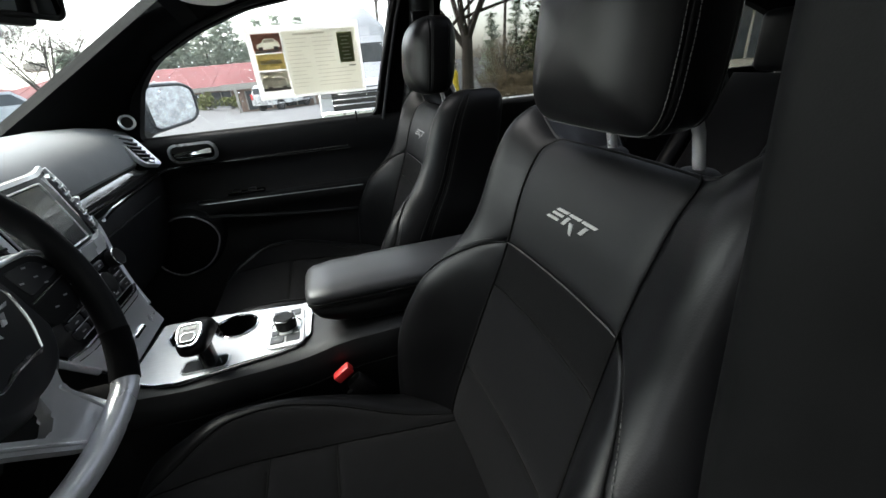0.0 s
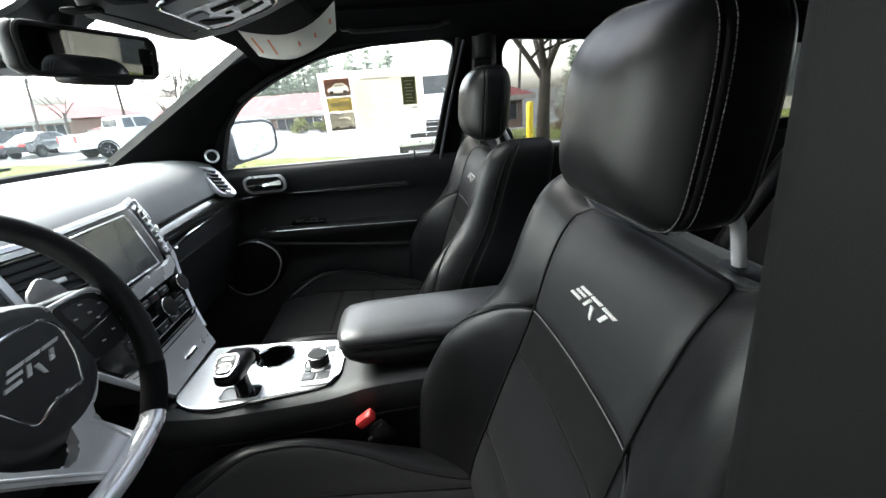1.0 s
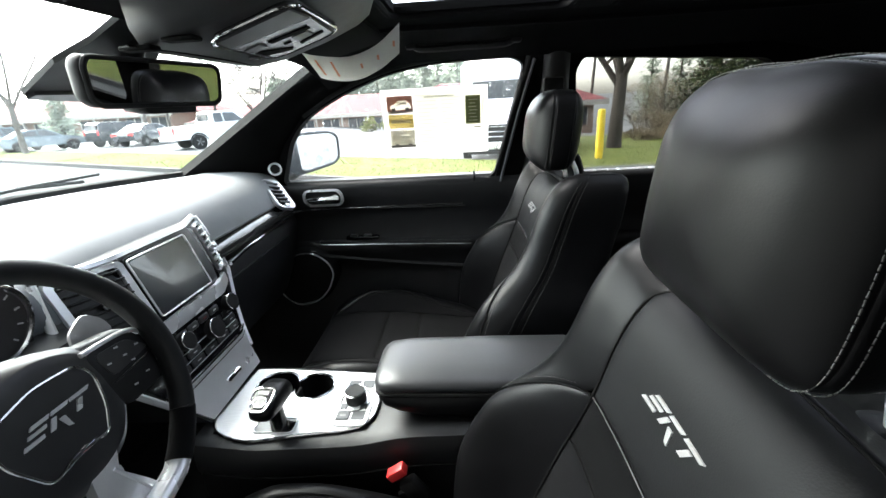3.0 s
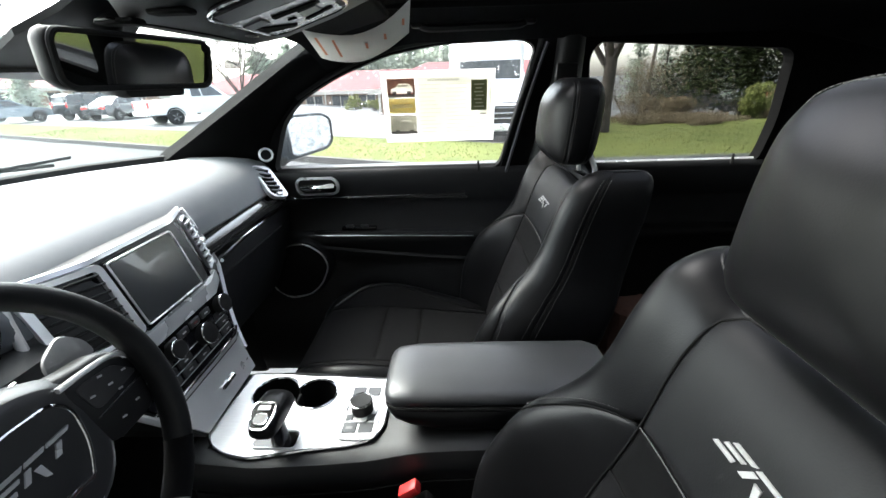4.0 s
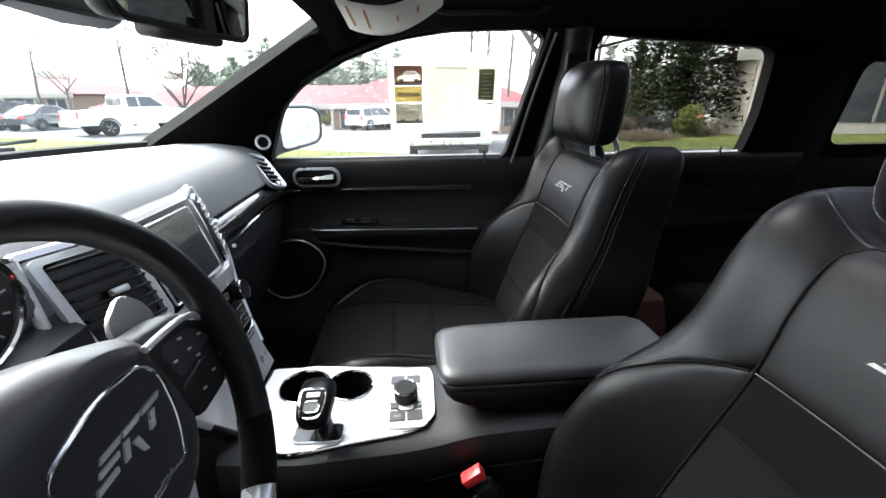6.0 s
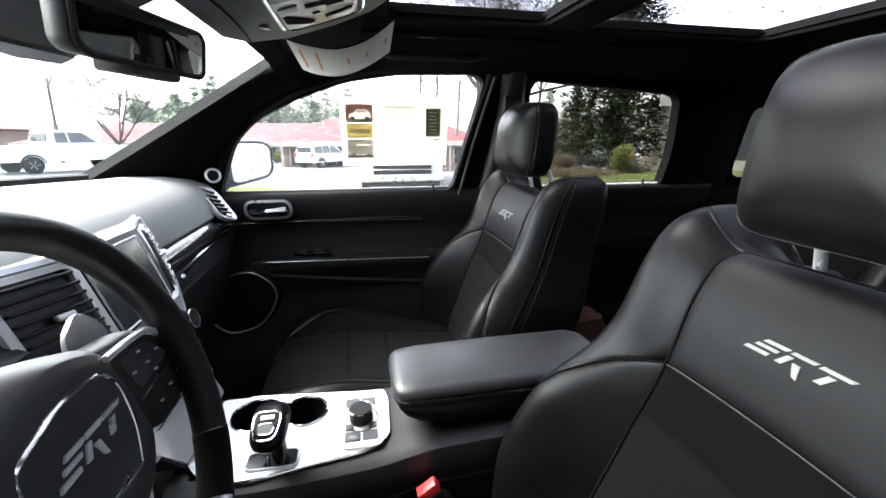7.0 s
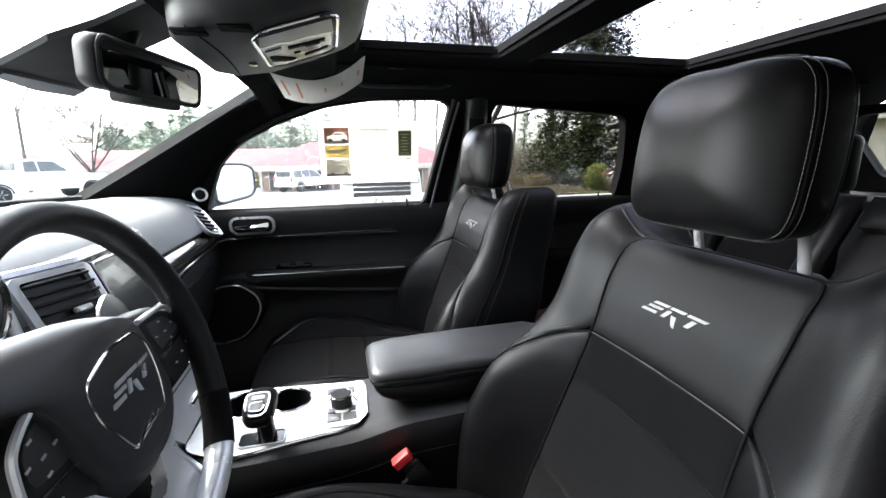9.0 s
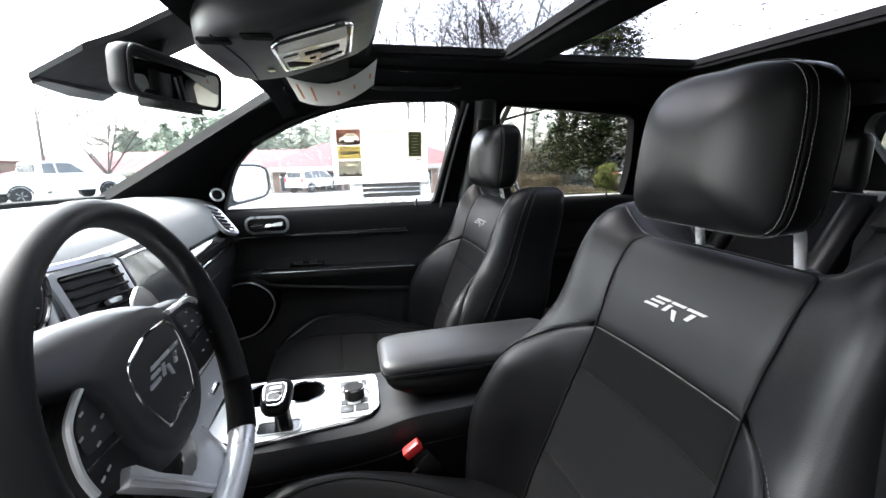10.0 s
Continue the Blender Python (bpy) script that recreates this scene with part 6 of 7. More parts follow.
# ---- interior mirror, visors, overhead console ----
mir = thing("rear_view_mirror", "black interior mirror on the windscreen", "mirror")
MC = Vector((-0.658, 0.008, 1.478))
mn = Vector((0.955, -0.238, -0.105)).normalized()
mu = (Vector((0, 0, 1)) - mn * mn.z).normalized()
mr = mu.cross(mn)
sh = [(-0.119, 0.022), (-0.112, 0.034), (0.112, 0.034), (0.122, 0.024), (0.118, -0.026), (0.106, -0.034), (-0.104, -0.034), (-0.117, -0.024)]
lp = round_poly(sh, 0.012, 4)
pt = lambda u, v, d: MC + mr * u + mu * v + mn * d
part("shell", loft_bm([[pt(u * f, v * f, d) for u, v in lp] for f, d in ((1.0, 0.0), (1.03, -0.004), (1.04, -0.016), (0.97, -0.034), (0.80, -0.046), (0.4, -0.052))]), HARD, mir, smooth=60)
part("mirror_glass", poly_bm([pt(u * 0.94, v * 0.86 + 0.001, 0.001) for u, v in lp], -mn * 0.002), MIRROR, mir, "dark mirror glass", smooth=0)
part("bezel", tube_bm([pt(u * 0.98, v * 0.96, 0.0) for u, v in lp], 0.004, 8, True), HARD, mir)
part("sensor_pod", loft_bm([[pt(0.01 + u * f * 0.45, -0.030 + v * 0.5 * f, d) for u, v in lp] for f, d in ((0.9, 0.0), (1.0, -0.01), (0.9, -0.05), (0.5, -0.06))]), HARD, mir, smooth=60)
part("stalk", tube_bm([pt(0, 0.0, -0.045), pt(0.0, 0.03, -0.055), (-0.690, 0.01, 1.556)], [0.018, 0.016, 0.022], 12), HARD, mir)
shroud = thing("sensor_cover", "black plastic sensor cover behind the mirror on the windscreen", "cover")
gz_ = lambda x: 1.565 + (x + 0.64) * 0.46
so = [(-0.632, -0.066), (-0.632, 0.078), (-0.70, 0.080), (-0.80, 0.150), (-0.838, 0.140), (-0.846, 0.05), (-0.838, -0.054), (-0.755, -0.071), (-0.700, -0.060)]
part("cover_shell", loft_bm([[(x, y, gz_(x) + 0.004 - d) for x, y in so] for d in (0.0, 0.009)]), HARD, shroud, smooth=20)
part("front_lip", poly_bm([(x, y, gz_(x) - 0.0045) for x, y in ((-0.838, -0.050), (-0.846, 0.05), (-0.838, 0.136), (-0.818, 0.136), (-0.822, 0.05), (-0.826, -0.046))], (0, 0, -0.006)), LENS_GREY, shroud, "grey front lip", smooth=20)

over = thing("overhead_console", "dark overhead console with reading lamps in a silver frame", "overhead console")
OB = lambda x: curve1([-0.63, -0.60, -0.56, -0.493, -0.375, -0.335, -0.318], [1.535, 1.512, 1.507, 1.516, 1.553, 1.575, 1.605], x)
rings = []
for x, w_ in ((-0.606, 0.165), (-0.600, 0.178), (-0.588, 0.185), (-0.56, 0.188), (-0.50, 0.185), (-0.42, 0.18), (-0.36, 0.175), (-0.335, 0.165), (-0.318, 0.15)):
    zz, b_, LW = roof_z(x, 0) + 0.012, OB(x), curve1([-0.606, -0.588, -0.56, -0.50], [0.45, 0.62, 0.85, 1.0], x)
    rings.append([(x, -0.01 - w_ * LW, zz), (x, -0.01 - w_ * 0.97 * LW, b_ + 0.02), (x, -0.01 - w_ * 0.90 * LW, b_ + 0.004), (x, -0.01 - w_ * 0.8 * LW, b_), (x, -0.01 + w_ * 0.8, b_), (x, -0.01 + w_ * 0.90, b_ + 0.004), (x, -0.01 + w_ * 0.97, b_ + 0.02), (x, -0.01 + w_, zz)])
part("shell", loft_bm(rings), CONSOLE_GREY, over, smooth=60)
OZ = lambda x: OB(x)
LX, LY = -0.434, -0.026
ol = rounded(0.060, 0.104, 0.030, 6)
lampf = part("lamp_panel", poly_bm([(LX + u, LY + v, OZ(LX + u) - 0.004) for u, v in ol], (0, 0, 0.006)), HARD, over, "lamp panel in a satin silver frame")
part("lamp_rim", tube_bm([(LX + u, LY + v, OZ(LX + u) - 0.004) for u, v in ol], 0.0030, 8, True), CHROME, lampf, "thin bright frame")
under = lambda u, v, d: Vector((LX + u, LY + v, OZ(LX + u) - d))
slab = lambda pts, d: poly_bm([under(u, v, d) for u, v in pts], (0, 0, 0.004))
part("storage_lid", slab([(-0.050, -0.090), (0.050, -0.090), (0.054, -0.030), (-0.056, -0.046)], 0.007), LENS_GREY, lampf, "grey glossy storage lid", smooth=30)
part("panel_inlay", slab([(-0.056, -0.042), (0.054, -0.026), (0.050, 0.086), (0.030, 0.096), (-0.030, 0.096), (-0.052, 0.086)], 0.0065), LAMP_LENS, lampf, "pale grey lamp panel", smooth=30)
for pts in ([(-0.018, -0.010), (0.040, -0.002), (0.040, 0.012), (-0.018, 0.004)], [(-0.050, 0.010), (-0.012, 0.070), (-0.018, 0.080), (-0.050, 0.050)], [(0.004, 0.060), (0.044, 0.050), (0.044, 0.060), (0.004, 0.070)], [(-0.012, 0.032), (-0.002, 0.034), (-0.002, 0.040), (-0.012, 0.038)]):
    part("slot", slab(pts, 0.0085), PIPING, lampf, smooth=0)
for u, v in ((-0.040, -0.004), (0.020, 0.030)):
    part("lamp_lens", slab([(u - 0.012, v - 0.014), (u + 0.012, v - 0.014), (u + 0.012, v + 0.014), (u - 0.012, v + 0.014)], 0.0088), LENS_GREY, lampf, "small grey lamp lens", smooth=0)
part("console_tag", box_bm((-0.519, 0.053, OZ(-0.519) - 0.002), (0.014, 0.016, 0.003), 0.001, 1), LAMP_LENS, over)
part("front_seam", tube_bm([(-0.560 + 0.01 * math.cos(f * 1.5), -0.01 + 0.165 * f, OB(-0.552) - 0.0005) for f in np.linspace(-1, 1, 9)], 0.0012, 6), PIPING, over)
for dx in (-0.055, 0.0):
    part("switch", box_bm((-0.505 + dx, -0.155, OZ(-0.505 + dx) - 0.001), (0.042, 0.020, 0.006), 0.002, 1), PIPING, over)


def visor(name, centre, size, rx, ry, rz, label):
    v = thing(name, label, "sun visor")
    m = pose(*centre, rx, ry, rz)
    a = part("panel", box_bm((0, 0, 0), size, 0.010, 3), HEADLINER, v)
    a.matrix_basis = m
    part("edge", tube_bm([(u, w_, 0) for u, w_ in rounded(size[0] / 2, size[1] / 2, 0.03, 4)], 0.004, 8, True), HEADLINER, a)
    return v


visor("sun_visor", (-0.520, -0.38, 1.568), (0.16, 0.34, 0.016), 0, -14, 0, "black sun visor folded up on the driver's side")
visor("sun_visor", (-0.455, 0.34, 1.572), (0.17, 0.34, 0.016), 0, -14, 0, "black sun visor folded up on the passenger's side")
tag = thing("paper_tag", "white paper tag with orange print hanging from the visor", "paper tag")
topc = spline([(-0.522, 0.288, 1.543), (-0.490, 0.300, 1.536), (-0.425, 0.312, 1.532), (-0.360, 0.306, 1.551), (-0.303, 0.288, 1.588)], 3)
botc = spline([(-0.497, 0.318, 1.492), (-0.468, 0.332, 1.485), (-0.418, 0.342, 1.484), (-0.362, 0.336, 1.504), (-0.312, 0.318, 1.533)], 3)
rows = [[a.lerp(b, j / 5) for j in range(6)] for a, b in zip(topc, botc)]
part("sheet", slab_bm(rows, (0, 0.001, 0)), PAPER, tag, smooth=60)
for k in (2, 4, 7, 9, 11):
    a, b = (1, 5) if k % 2 == 0 else (2, 4)
    q = [rows[k][j] for j in range(a, b)]
    part("print_bar", slab_bm([[p + Vector((-0.0025, -0.0014, 0)) for p in q], [p + Vector((0.0025, -0.0014, 0)) for p in q]], (0, -0.0006, 0)), INK_ORANGE, tag)

# ---- rear seat ----
rs = thing("rear_bench", "black leather rear bench seat with headrests", "car seat")


def bench_back(y0, y1, top, lean=0.0):
    """One section of the bench's backrest: a surface over s (across) and t (up)."""
    return lambda s, t: (0.985 + 0.29 * t - 0.015 * math.sin(math.pi * s) + lean, y0 + (y1 - y0) * s, 0.74 + (top - 0.74) * t)


front_of = lambda s, t: (-1, 0, 0.3)
for y0, y1, top, mat, nm in ((-0.62, -0.545, 1.20, LEATHER, "side_bolster"), (-0.54, -0.24, 1.20, SUEDE, "backrest_insert"), (-0.235, -0.150, 1.20, LEATHER, "side_bolster"), (-0.145, 0.145, 1.10, LEATHER_GREY, "armrest_flap"),
                             (-0.145, 0.145, 1.20, LEATHER, "centre_top"), (0.150, 0.235, 1.20, LEATHER, "side_bolster"), (0.24, 0.54, 1.20, SUEDE, "backrest_insert"), (0.545, 0.62, 1.20, LEATHER, "side_bolster")):
    lean = -0.022 if nm == "side_bolster" else 0.0
    if nm == "centre_top":
        base = bench_back(y0, y1, top)
        fn = lambda s, t: base(s, 0.80 + 0.20 * t)
    else:
        fn = bench_back(y0, y1, top, lean)
    part(nm, cover_bm(fn, 12, 16, 0.016, front_of, 0.08, 0.018), mat, rs, smooth=60)
for y0, y1 in ((-0.62, -0.15), (-0.145, 0.145), (0.15, 0.62)):
    part("cushion", cover_bm(lambda s, t: (0.48 + 0.54 * t, y0 + (y1 - y0) * s, 0.74 - 0.03 * t), 12, 12, 0.03, lambda s, t: (0, 0, 1), 0.09, 0.02), SUEDE, rs, smooth=60)
part("armrest_strap", box_bm((1.20, 0.0, 1.085), (0.012, 0.05, 0.03), 0.004), SOFT, rs)
part("base", box_bm((0.78, 0, 0.52), (0.52, 1.2, 0.28), 0.03), HARD, rs)
for y, w_, z, h_ in ((-0.365, 0.25, 1.300, 0.20), (0.0, 0.22, 1.262, 0.095), (0.365, 0.25, 1.300, 0.20)):
    hr = part("headrest", box_bm((1.325, y, z), (0.085, w_, h_), 0.030, 4), LEATHER_GREY if y == 0.0 else LEATHER, rs, smooth=60)
    for s in (-1, 1):
        part("headrest_post", tube_bm([(1.320, y + s * 0.05, 1.17), (1.325, y + s * 0.05, z - 0.03)], 0.006, 8), CHROME, hr)
part("shelf_panel", box_bm((1.48, 0, 1.16), (0.26, 1.24, 0.03), 0.01), HARD, rs)
# Bag-like shape added to give the brown patch between the seats.
bag = thing("paper_bag", "crumpled brown shape added for the brown patch behind the passenger's seat", "bag")
rng = random.Random(7)
rings = []
for z, f in ((0.392, 1.0), (0.47, 1.04), (0.56, 1.0), (0.65, 0.97), (0.71, 0.9), (0.745, 0.8), (0.755, 0.5)):
    rings.append([(0.345 + 0.10 * f * math.copysign(abs(math.cos(a)) ** 0.6, math.cos(a)) + rng.uniform(-0.008, 0.008), 0.56 + 0.085 * f * math.copysign(abs(math.sin(a)) ** 0.6, math.sin(a)) + rng.uniform(-0.008, 0.008), z + rng.uniform(-0.006, 0.006)) for a in np.linspace(0, 2 * math.pi, 20, endpoint=False)])
part("bag_body", loft_bm(rings), BROWN, bag, smooth=30)
# front belts
for s, y in ((1, 0.60), (-1, -0.562)):
    sb = thing("seat_belt", "black seat belt webbing hanging at the centre pillar", "seat belt")
    part("webbing", slab_bm([[Vector((0.085 + dx + 0.02 * k / 6, s * (abs(y) - 0.01 * math.sin(k)), 1.45 - 0.85 * k / 6)) for dx in (-0.024, 0.024)] for k in range(7)], (0, s * 0.002, 0)), SUEDE, sb)
    part("guide", box_bm((0.085, s * abs(y), 1.45), (0.06, 0.02, 0.05), 0.008), HARD, sb)
    part("tongue", box_bm((0.08, s * (abs(y) - 0.008), 1.05), (0.05, 0.012, 0.05), 0.004), CHROME, sb)



for o in [o for o in bpy.data.objects if o.name.split(".")[0] == "stitching"]:
    tagged(o, "pale grey thread stitching", "", "", "stuff")

# ---- wipers and rain ----
for a, b in (((-1.345, -0.42, 1.262), (-1.372, 0.12, 1.256)), ((-1.372, 0.16, 1.256), (-1.30, 0.56, 1.270))):
    wpr = thing("wiper", "black windscreen wiper resting at the base of the glass", "wiper")
    A, B = Vector(a) + Vector((-0.035, 0, -0.002)), Vector(b) + Vector((-0.035, 0, -0.002))
    part("blade", tube_bm([A, A.lerp(B, 0.5) + Vector((0, 0, 0.006)), B], 0.006, 6, flat=0.6), RUBBER, wpr)
    part("arm", tube_bm([A.lerp(B, 0.5) + Vector((-0.02, 0, 0.004)), B + Vector((-0.06, 0, -0.02))], 0.006, 6), HARD, wpr)


def drops_bm(place, n, seed, lo, hi):
    """Flat beads of water: place(rnd) gives a point and the outward direction."""
    rnd = random.Random(seed)
    vs, fs = [], []
    for k in range(n):
        p, nrm = place(rnd)
        r = lo + (hi - lo) * rnd.random() ** 3
        a = nrm.orthogonal().normalized()
        b = nrm.cross(a)
        i = len(vs)
        for f, h in ((1.0, 0.0), (0.7, 0.42)):
            for q in range(7):
                t = 2 * math.pi * q / 7
                vs.append(p + (a * math.cos(t) + b * math.sin(t)) * r * f + nrm * r * h)
        vs.append(p + nrm * r * 0.55)
        for q in range(7):
            w = (q + 1) % 7
            fs.append((i + q, i + w, i + 7 + w, i + 7 + q))
            fs.append((i + 7 + q, i + 7 + w, i + 14))
        fs.append(tuple(i + 6 - q for q in range(7)))
    return vs, fs


WATER = shader("rain_water", (0.9, 0.92, 0.93), 0.02)
WATER.node_tree.nodes["Principled BSDF"].inputs["Transmission Weight"].default_value = 1.0
WATER.node_tree.nodes["Principled BSDF"].inputs["IOR"].default_value = 1.33


def side_drop(rnd):
    x, z = rnd.uniform(-0.74, 0.0), rnd.uniform(1.18, 1.53)
    z = max(z, rnd.uniform(1.18, 1.53))
    return Vector((x, trim_y(z) + 0.0455, z)), Vector((0, 1, 0.16)).normalized()


def rear_drop(rnd):
    x, z = rnd.uniform(0.17, 0.73), rnd.uniform(1.18, 1.52)
    return Vector((x, trim_y(z) + 0.0455, z)), Vector((0, 1, 0.16)).normalized()


def roof_drop(rnd):
    x, y = rnd.uniform(-0.30, 0.68), rnd.uniform(-0.33, 0.33)
    return Vector((x, y, 1.6388)), Vector((0, 0, 1))


def mirror_drop(rnd):
    u, v = rnd.uniform(0.02, 0.20) * 1.17, rnd.uniform(-0.055, 0.060)
    return mo + ma * u + mb * v - mc * 0.0035, -mc


for place, n, seed, lo, hi, what in ((side_drop, 420, 1, 0.0008, 0.0030, "passenger window"), (rear_drop, 200, 2, 0.0008, 0.0028, "rear side window"), (roof_drop, 700, 3, 0.0012, 0.0055, "roof glass"), (mirror_drop, 160, 4, 0.0006, 0.0016, "exterior mirror")):
    vs, fs = drops_bm(place, n, seed, lo, hi)
    tagged(put("raindrops", mesh_of("raindrops", vs, fs, 60), WATER, None), "clear raindrops on the " + what, "raindrops", "", "stuff")
# ---- outside ----
def step01(v, a, b):
    t = min(1.0, max(0.0, (v - a) / (b - a)))
    return t * t * (3 - 2 * t)


def ground_z(x, y):
    """The ground falls gently away from the car, more so past the lawn behind it."""
    return -0.013 * min(max(0.0, y), 70) - 0.030 * min(max(0.0, y - 14), 22) * step01(x, -16, -9) * (1 - step01(x, 3, 8)) - 0.055 * min(max(0.0, y - 13), 25) * step01(x, 2.0, 8.0) * (1 - step01(x, 60, 120))


def on_ground(az, d):
    x, y = -0.35 + d * math.sin(radians(az)), -0.65 + d * math.cos(radians(az))
    return Vector((x, y, ground_z(x, y)))


gx = [-900, -120] + list(range(-60, 64, 4)) + [120, 900]
gy2 = [-900, -120, -40, -16] + list(range(-8, 76, 3)) + [140, 900]
bm = slab_bm([[(x, y, ground_z(x, y)) for y in gy2] for x in gx], (0, 0, -0.3))
setting(part("ground", bm, ASPHALT, smooth=30), "wet grey asphalt parking ground", "ground")


def strip_bm(near, far, n, z, drop=0.25):
    rows = []
    for k in range(len(near)):
        a, b = near[k], far[k]
        row = []
        for j in range(n + 1):
            x, y = a[0] + (b[0] - a[0]) * j / n, a[1] + (b[1] - a[1]) * j / n
            row.append((x, y, ground_z(x, y) + z))
        rows.append(row)
    return slab_bm(rows, (0, 0, -drop))


nx = [-60, -45, -32, -24, -16, -8, -4, 0, 2, 4, 7, 12, 18, 30, 60]
near = [(x, 6.6 - 0.53 * x) if x < 2 else (x, 5.55 - 0.02 * (x - 2)) for x in nx]
far = [(x, 10.0 - 0.54 * x) if x < 2 else (x, 8.9 + min(12.0, (x - 2) * 4.2)) for x in nx]
setting(part("lawn", strip_bm(near, far, 10, 0.12), GRASS, smooth=30), "green and yellowish wet lawn strip", "lawn")
kn = [(x, y - 0.16) for x, y in near]
kerb = setting(part("kerb", strip_bm(kn, [(x, y + 0.004) for x, y in near], 1, 0.125, 0.2), KERB, smooth=0), "wet concrete kerb, darkened for the shadow line along it", "kerb")
fl = [(x, y + 0.15) for x, y in far]
setting(part("kerb", strip_bm(far, fl, 1, 0.125, 0.2), KERB, smooth=0), "concrete kerb of the far lot", "kerb")
ln = [(x, y + 0.16) for x, y in far]
lf = [(x, 44.0) for x, y in far]
ln2 = [(p[0], min(p[1], 43.0)) for p in ln]
setting(part("road", strip_bm(ln2, lf, 16, 0.02, 0.06), LOT, smooth=30), "pale wet parking lot", "road")

# grass blades at the near edge of the lawn
rnd = random.Random(11)
vs, fs = [], []
for k in range(9000):
    x = rnd.uniform(-18, 14)
    y0 = 6.6 - 0.53 * x if x < 2 else 5.55
    y1 = (10.0 - 0.54 * x) if x < 2 else 12.5
    y = rnd.uniform(y0, y1)
    z = ground_z(x, y) + 0.118
    h, a = rnd.uniform(0.015, 0.045), rnd.uniform(0, 6.3)
    i = len(vs)
    c, s = math.cos(a) * 0.012, math.sin(a) * 0.012
    vs += [(x - c, y - s, z), (x + c, y + s, z), (x + rnd.uniform(-0.03, 0.03), y + rnd.uniform(-0.03, 0.03), z + h)]
    fs.append((i, i + 1, i + 2))
tagged(put("grass", mesh_of("grass", vs, fs, 0), GRASS_BLADE, None), "short wet grass on the lawn strip", "grass", "", "stuff")


# vehicles: built about their own middle, nose towards +x, then turned and placed
def wheel_parts(parent, x, y, r, w):
    ring = lambda rr, yy: [(x + rr * math.cos(a), yy, r + rr * math.sin(a)) for a in np.linspace(0, 2 * math.pi, 22, endpoint=False)]
    t = part("wheel", loft_bm([ring(r * 0.62, y - w / 2), ring(r * 0.96, y - w / 2), ring(r, y - w * 0.3), ring(r, y + w * 0.3), ring(r * 0.96, y + w / 2), ring(r * 0.62, y + w / 2)]), RUBBER, parent)
    s = 1 if y > 0 else -1
    part("rim", loft_bm([ring(r * 0.62, y + s * w * 0.42), ring(r * 0.55, y + s * w * 0.50), ring(r * 0.2, y + s * w * 0.44), ring(r * 0.1, y + s * w * 0.5)]), HUB, t)
    for k in range(5):
        a = 2 * math.pi * k / 5
        part("spoke", box_bm((x + r * 0.36 * math.cos(a), y + s * w * 0.50, r + r * 0.36 * math.sin(a)), (r * 0.40, 0.02, r * 0.12), 0.006, 1, Matrix.Rotation(-a, 3, "Y")), HUB, t)


def vehicle(name, label, category, where, heading, paint, width, lower, upper, wheels, glass, lamps, extras=(), r=0.34):
    """lower and upper are side outlines as pairs of x and z; glass a list of side window outlines; lamps boxes of (x, y, z, sx, sy, sz, material, name)."""
    v = thing(name, label, category)
    w = width / 2
    def shell(outline, half, tuck, nm):
        zs = [p[1] for p in outline]
        z0, z1 = min(zs), max(zs)
        rings = []
        for f, in_ in ((-1.0, 0.05), (-0.97, 0.0), (-0.4, -0.02), (0.4, -0.02), (0.97, 0.0), (1.0, 0.05)):
            ring = []
            cx = sum(p[0] for p in outline) / len(outline)
            for x, z in outline:
                k = (z - z0) / max(0.01, z1 - z0)
                ring.append((cx + (x - cx) * (1 - in_ * 0.35), f * (half - tuck * k), z - max(0.0, in_) * 0.6 * k))
            rings.append(ring)
        return part(nm, loft_bm(rings), paint, v, smooth=35)
    shell(lower, w, 0.05, "body")
    if upper:
        shell(upper, w - 0.06, 0.20, "cabin")
    for x, y in wheels:
        wheel_parts(v, x, y, r, 0.22)
        part("wheel_arch", tube_bm([(x + r * 1.16 * math.cos(a), y + (0.10 if y > 0 else -0.10), r + r * 1.16 * math.sin(a)) for a in np.linspace(0.05, math.pi - 0.05, 12)], 0.05, 6, flat=0.5), RUBBER, v)
    z0, z1 = (min(p[1] for p in upper), max(p[1] for p in upper)) if upper else (0, 1)
    for loop in glass:
        for s in (-1, 1):
            pts = [(x, s * ((w - 0.06) - 0.20 * (z - z0) / (z1 - z0) + 0.012), z) for x, z in loop]
            part("side_window", poly_bm(pts, (0, -s * 0.02, 0)), WINDOW_DARK, v, smooth=0)
    for x, y, z, sx, sy, sz, m, nm in list(lamps) + list(extras):
        part(nm, box_bm((x, y, z), (sx, sy, sz), min(sx, sy, sz) * 0.25, 1), m, v)
    v.matrix_basis = Matrix.Translation(where) @ Matrix.Rotation(heading, 4, "Z")
    return v


def aim(az_deg, turn):
    """Heading for something seen at az whose nose points turn degrees to the right of the line of sight."""
    return math.atan2(math.cos(radians(az_deg + turn)), math.sin(radians(az_deg + turn)))


def raised(az, d, dz=0.03):
    return on_ground(az, d) + Vector((0, 0, dz))


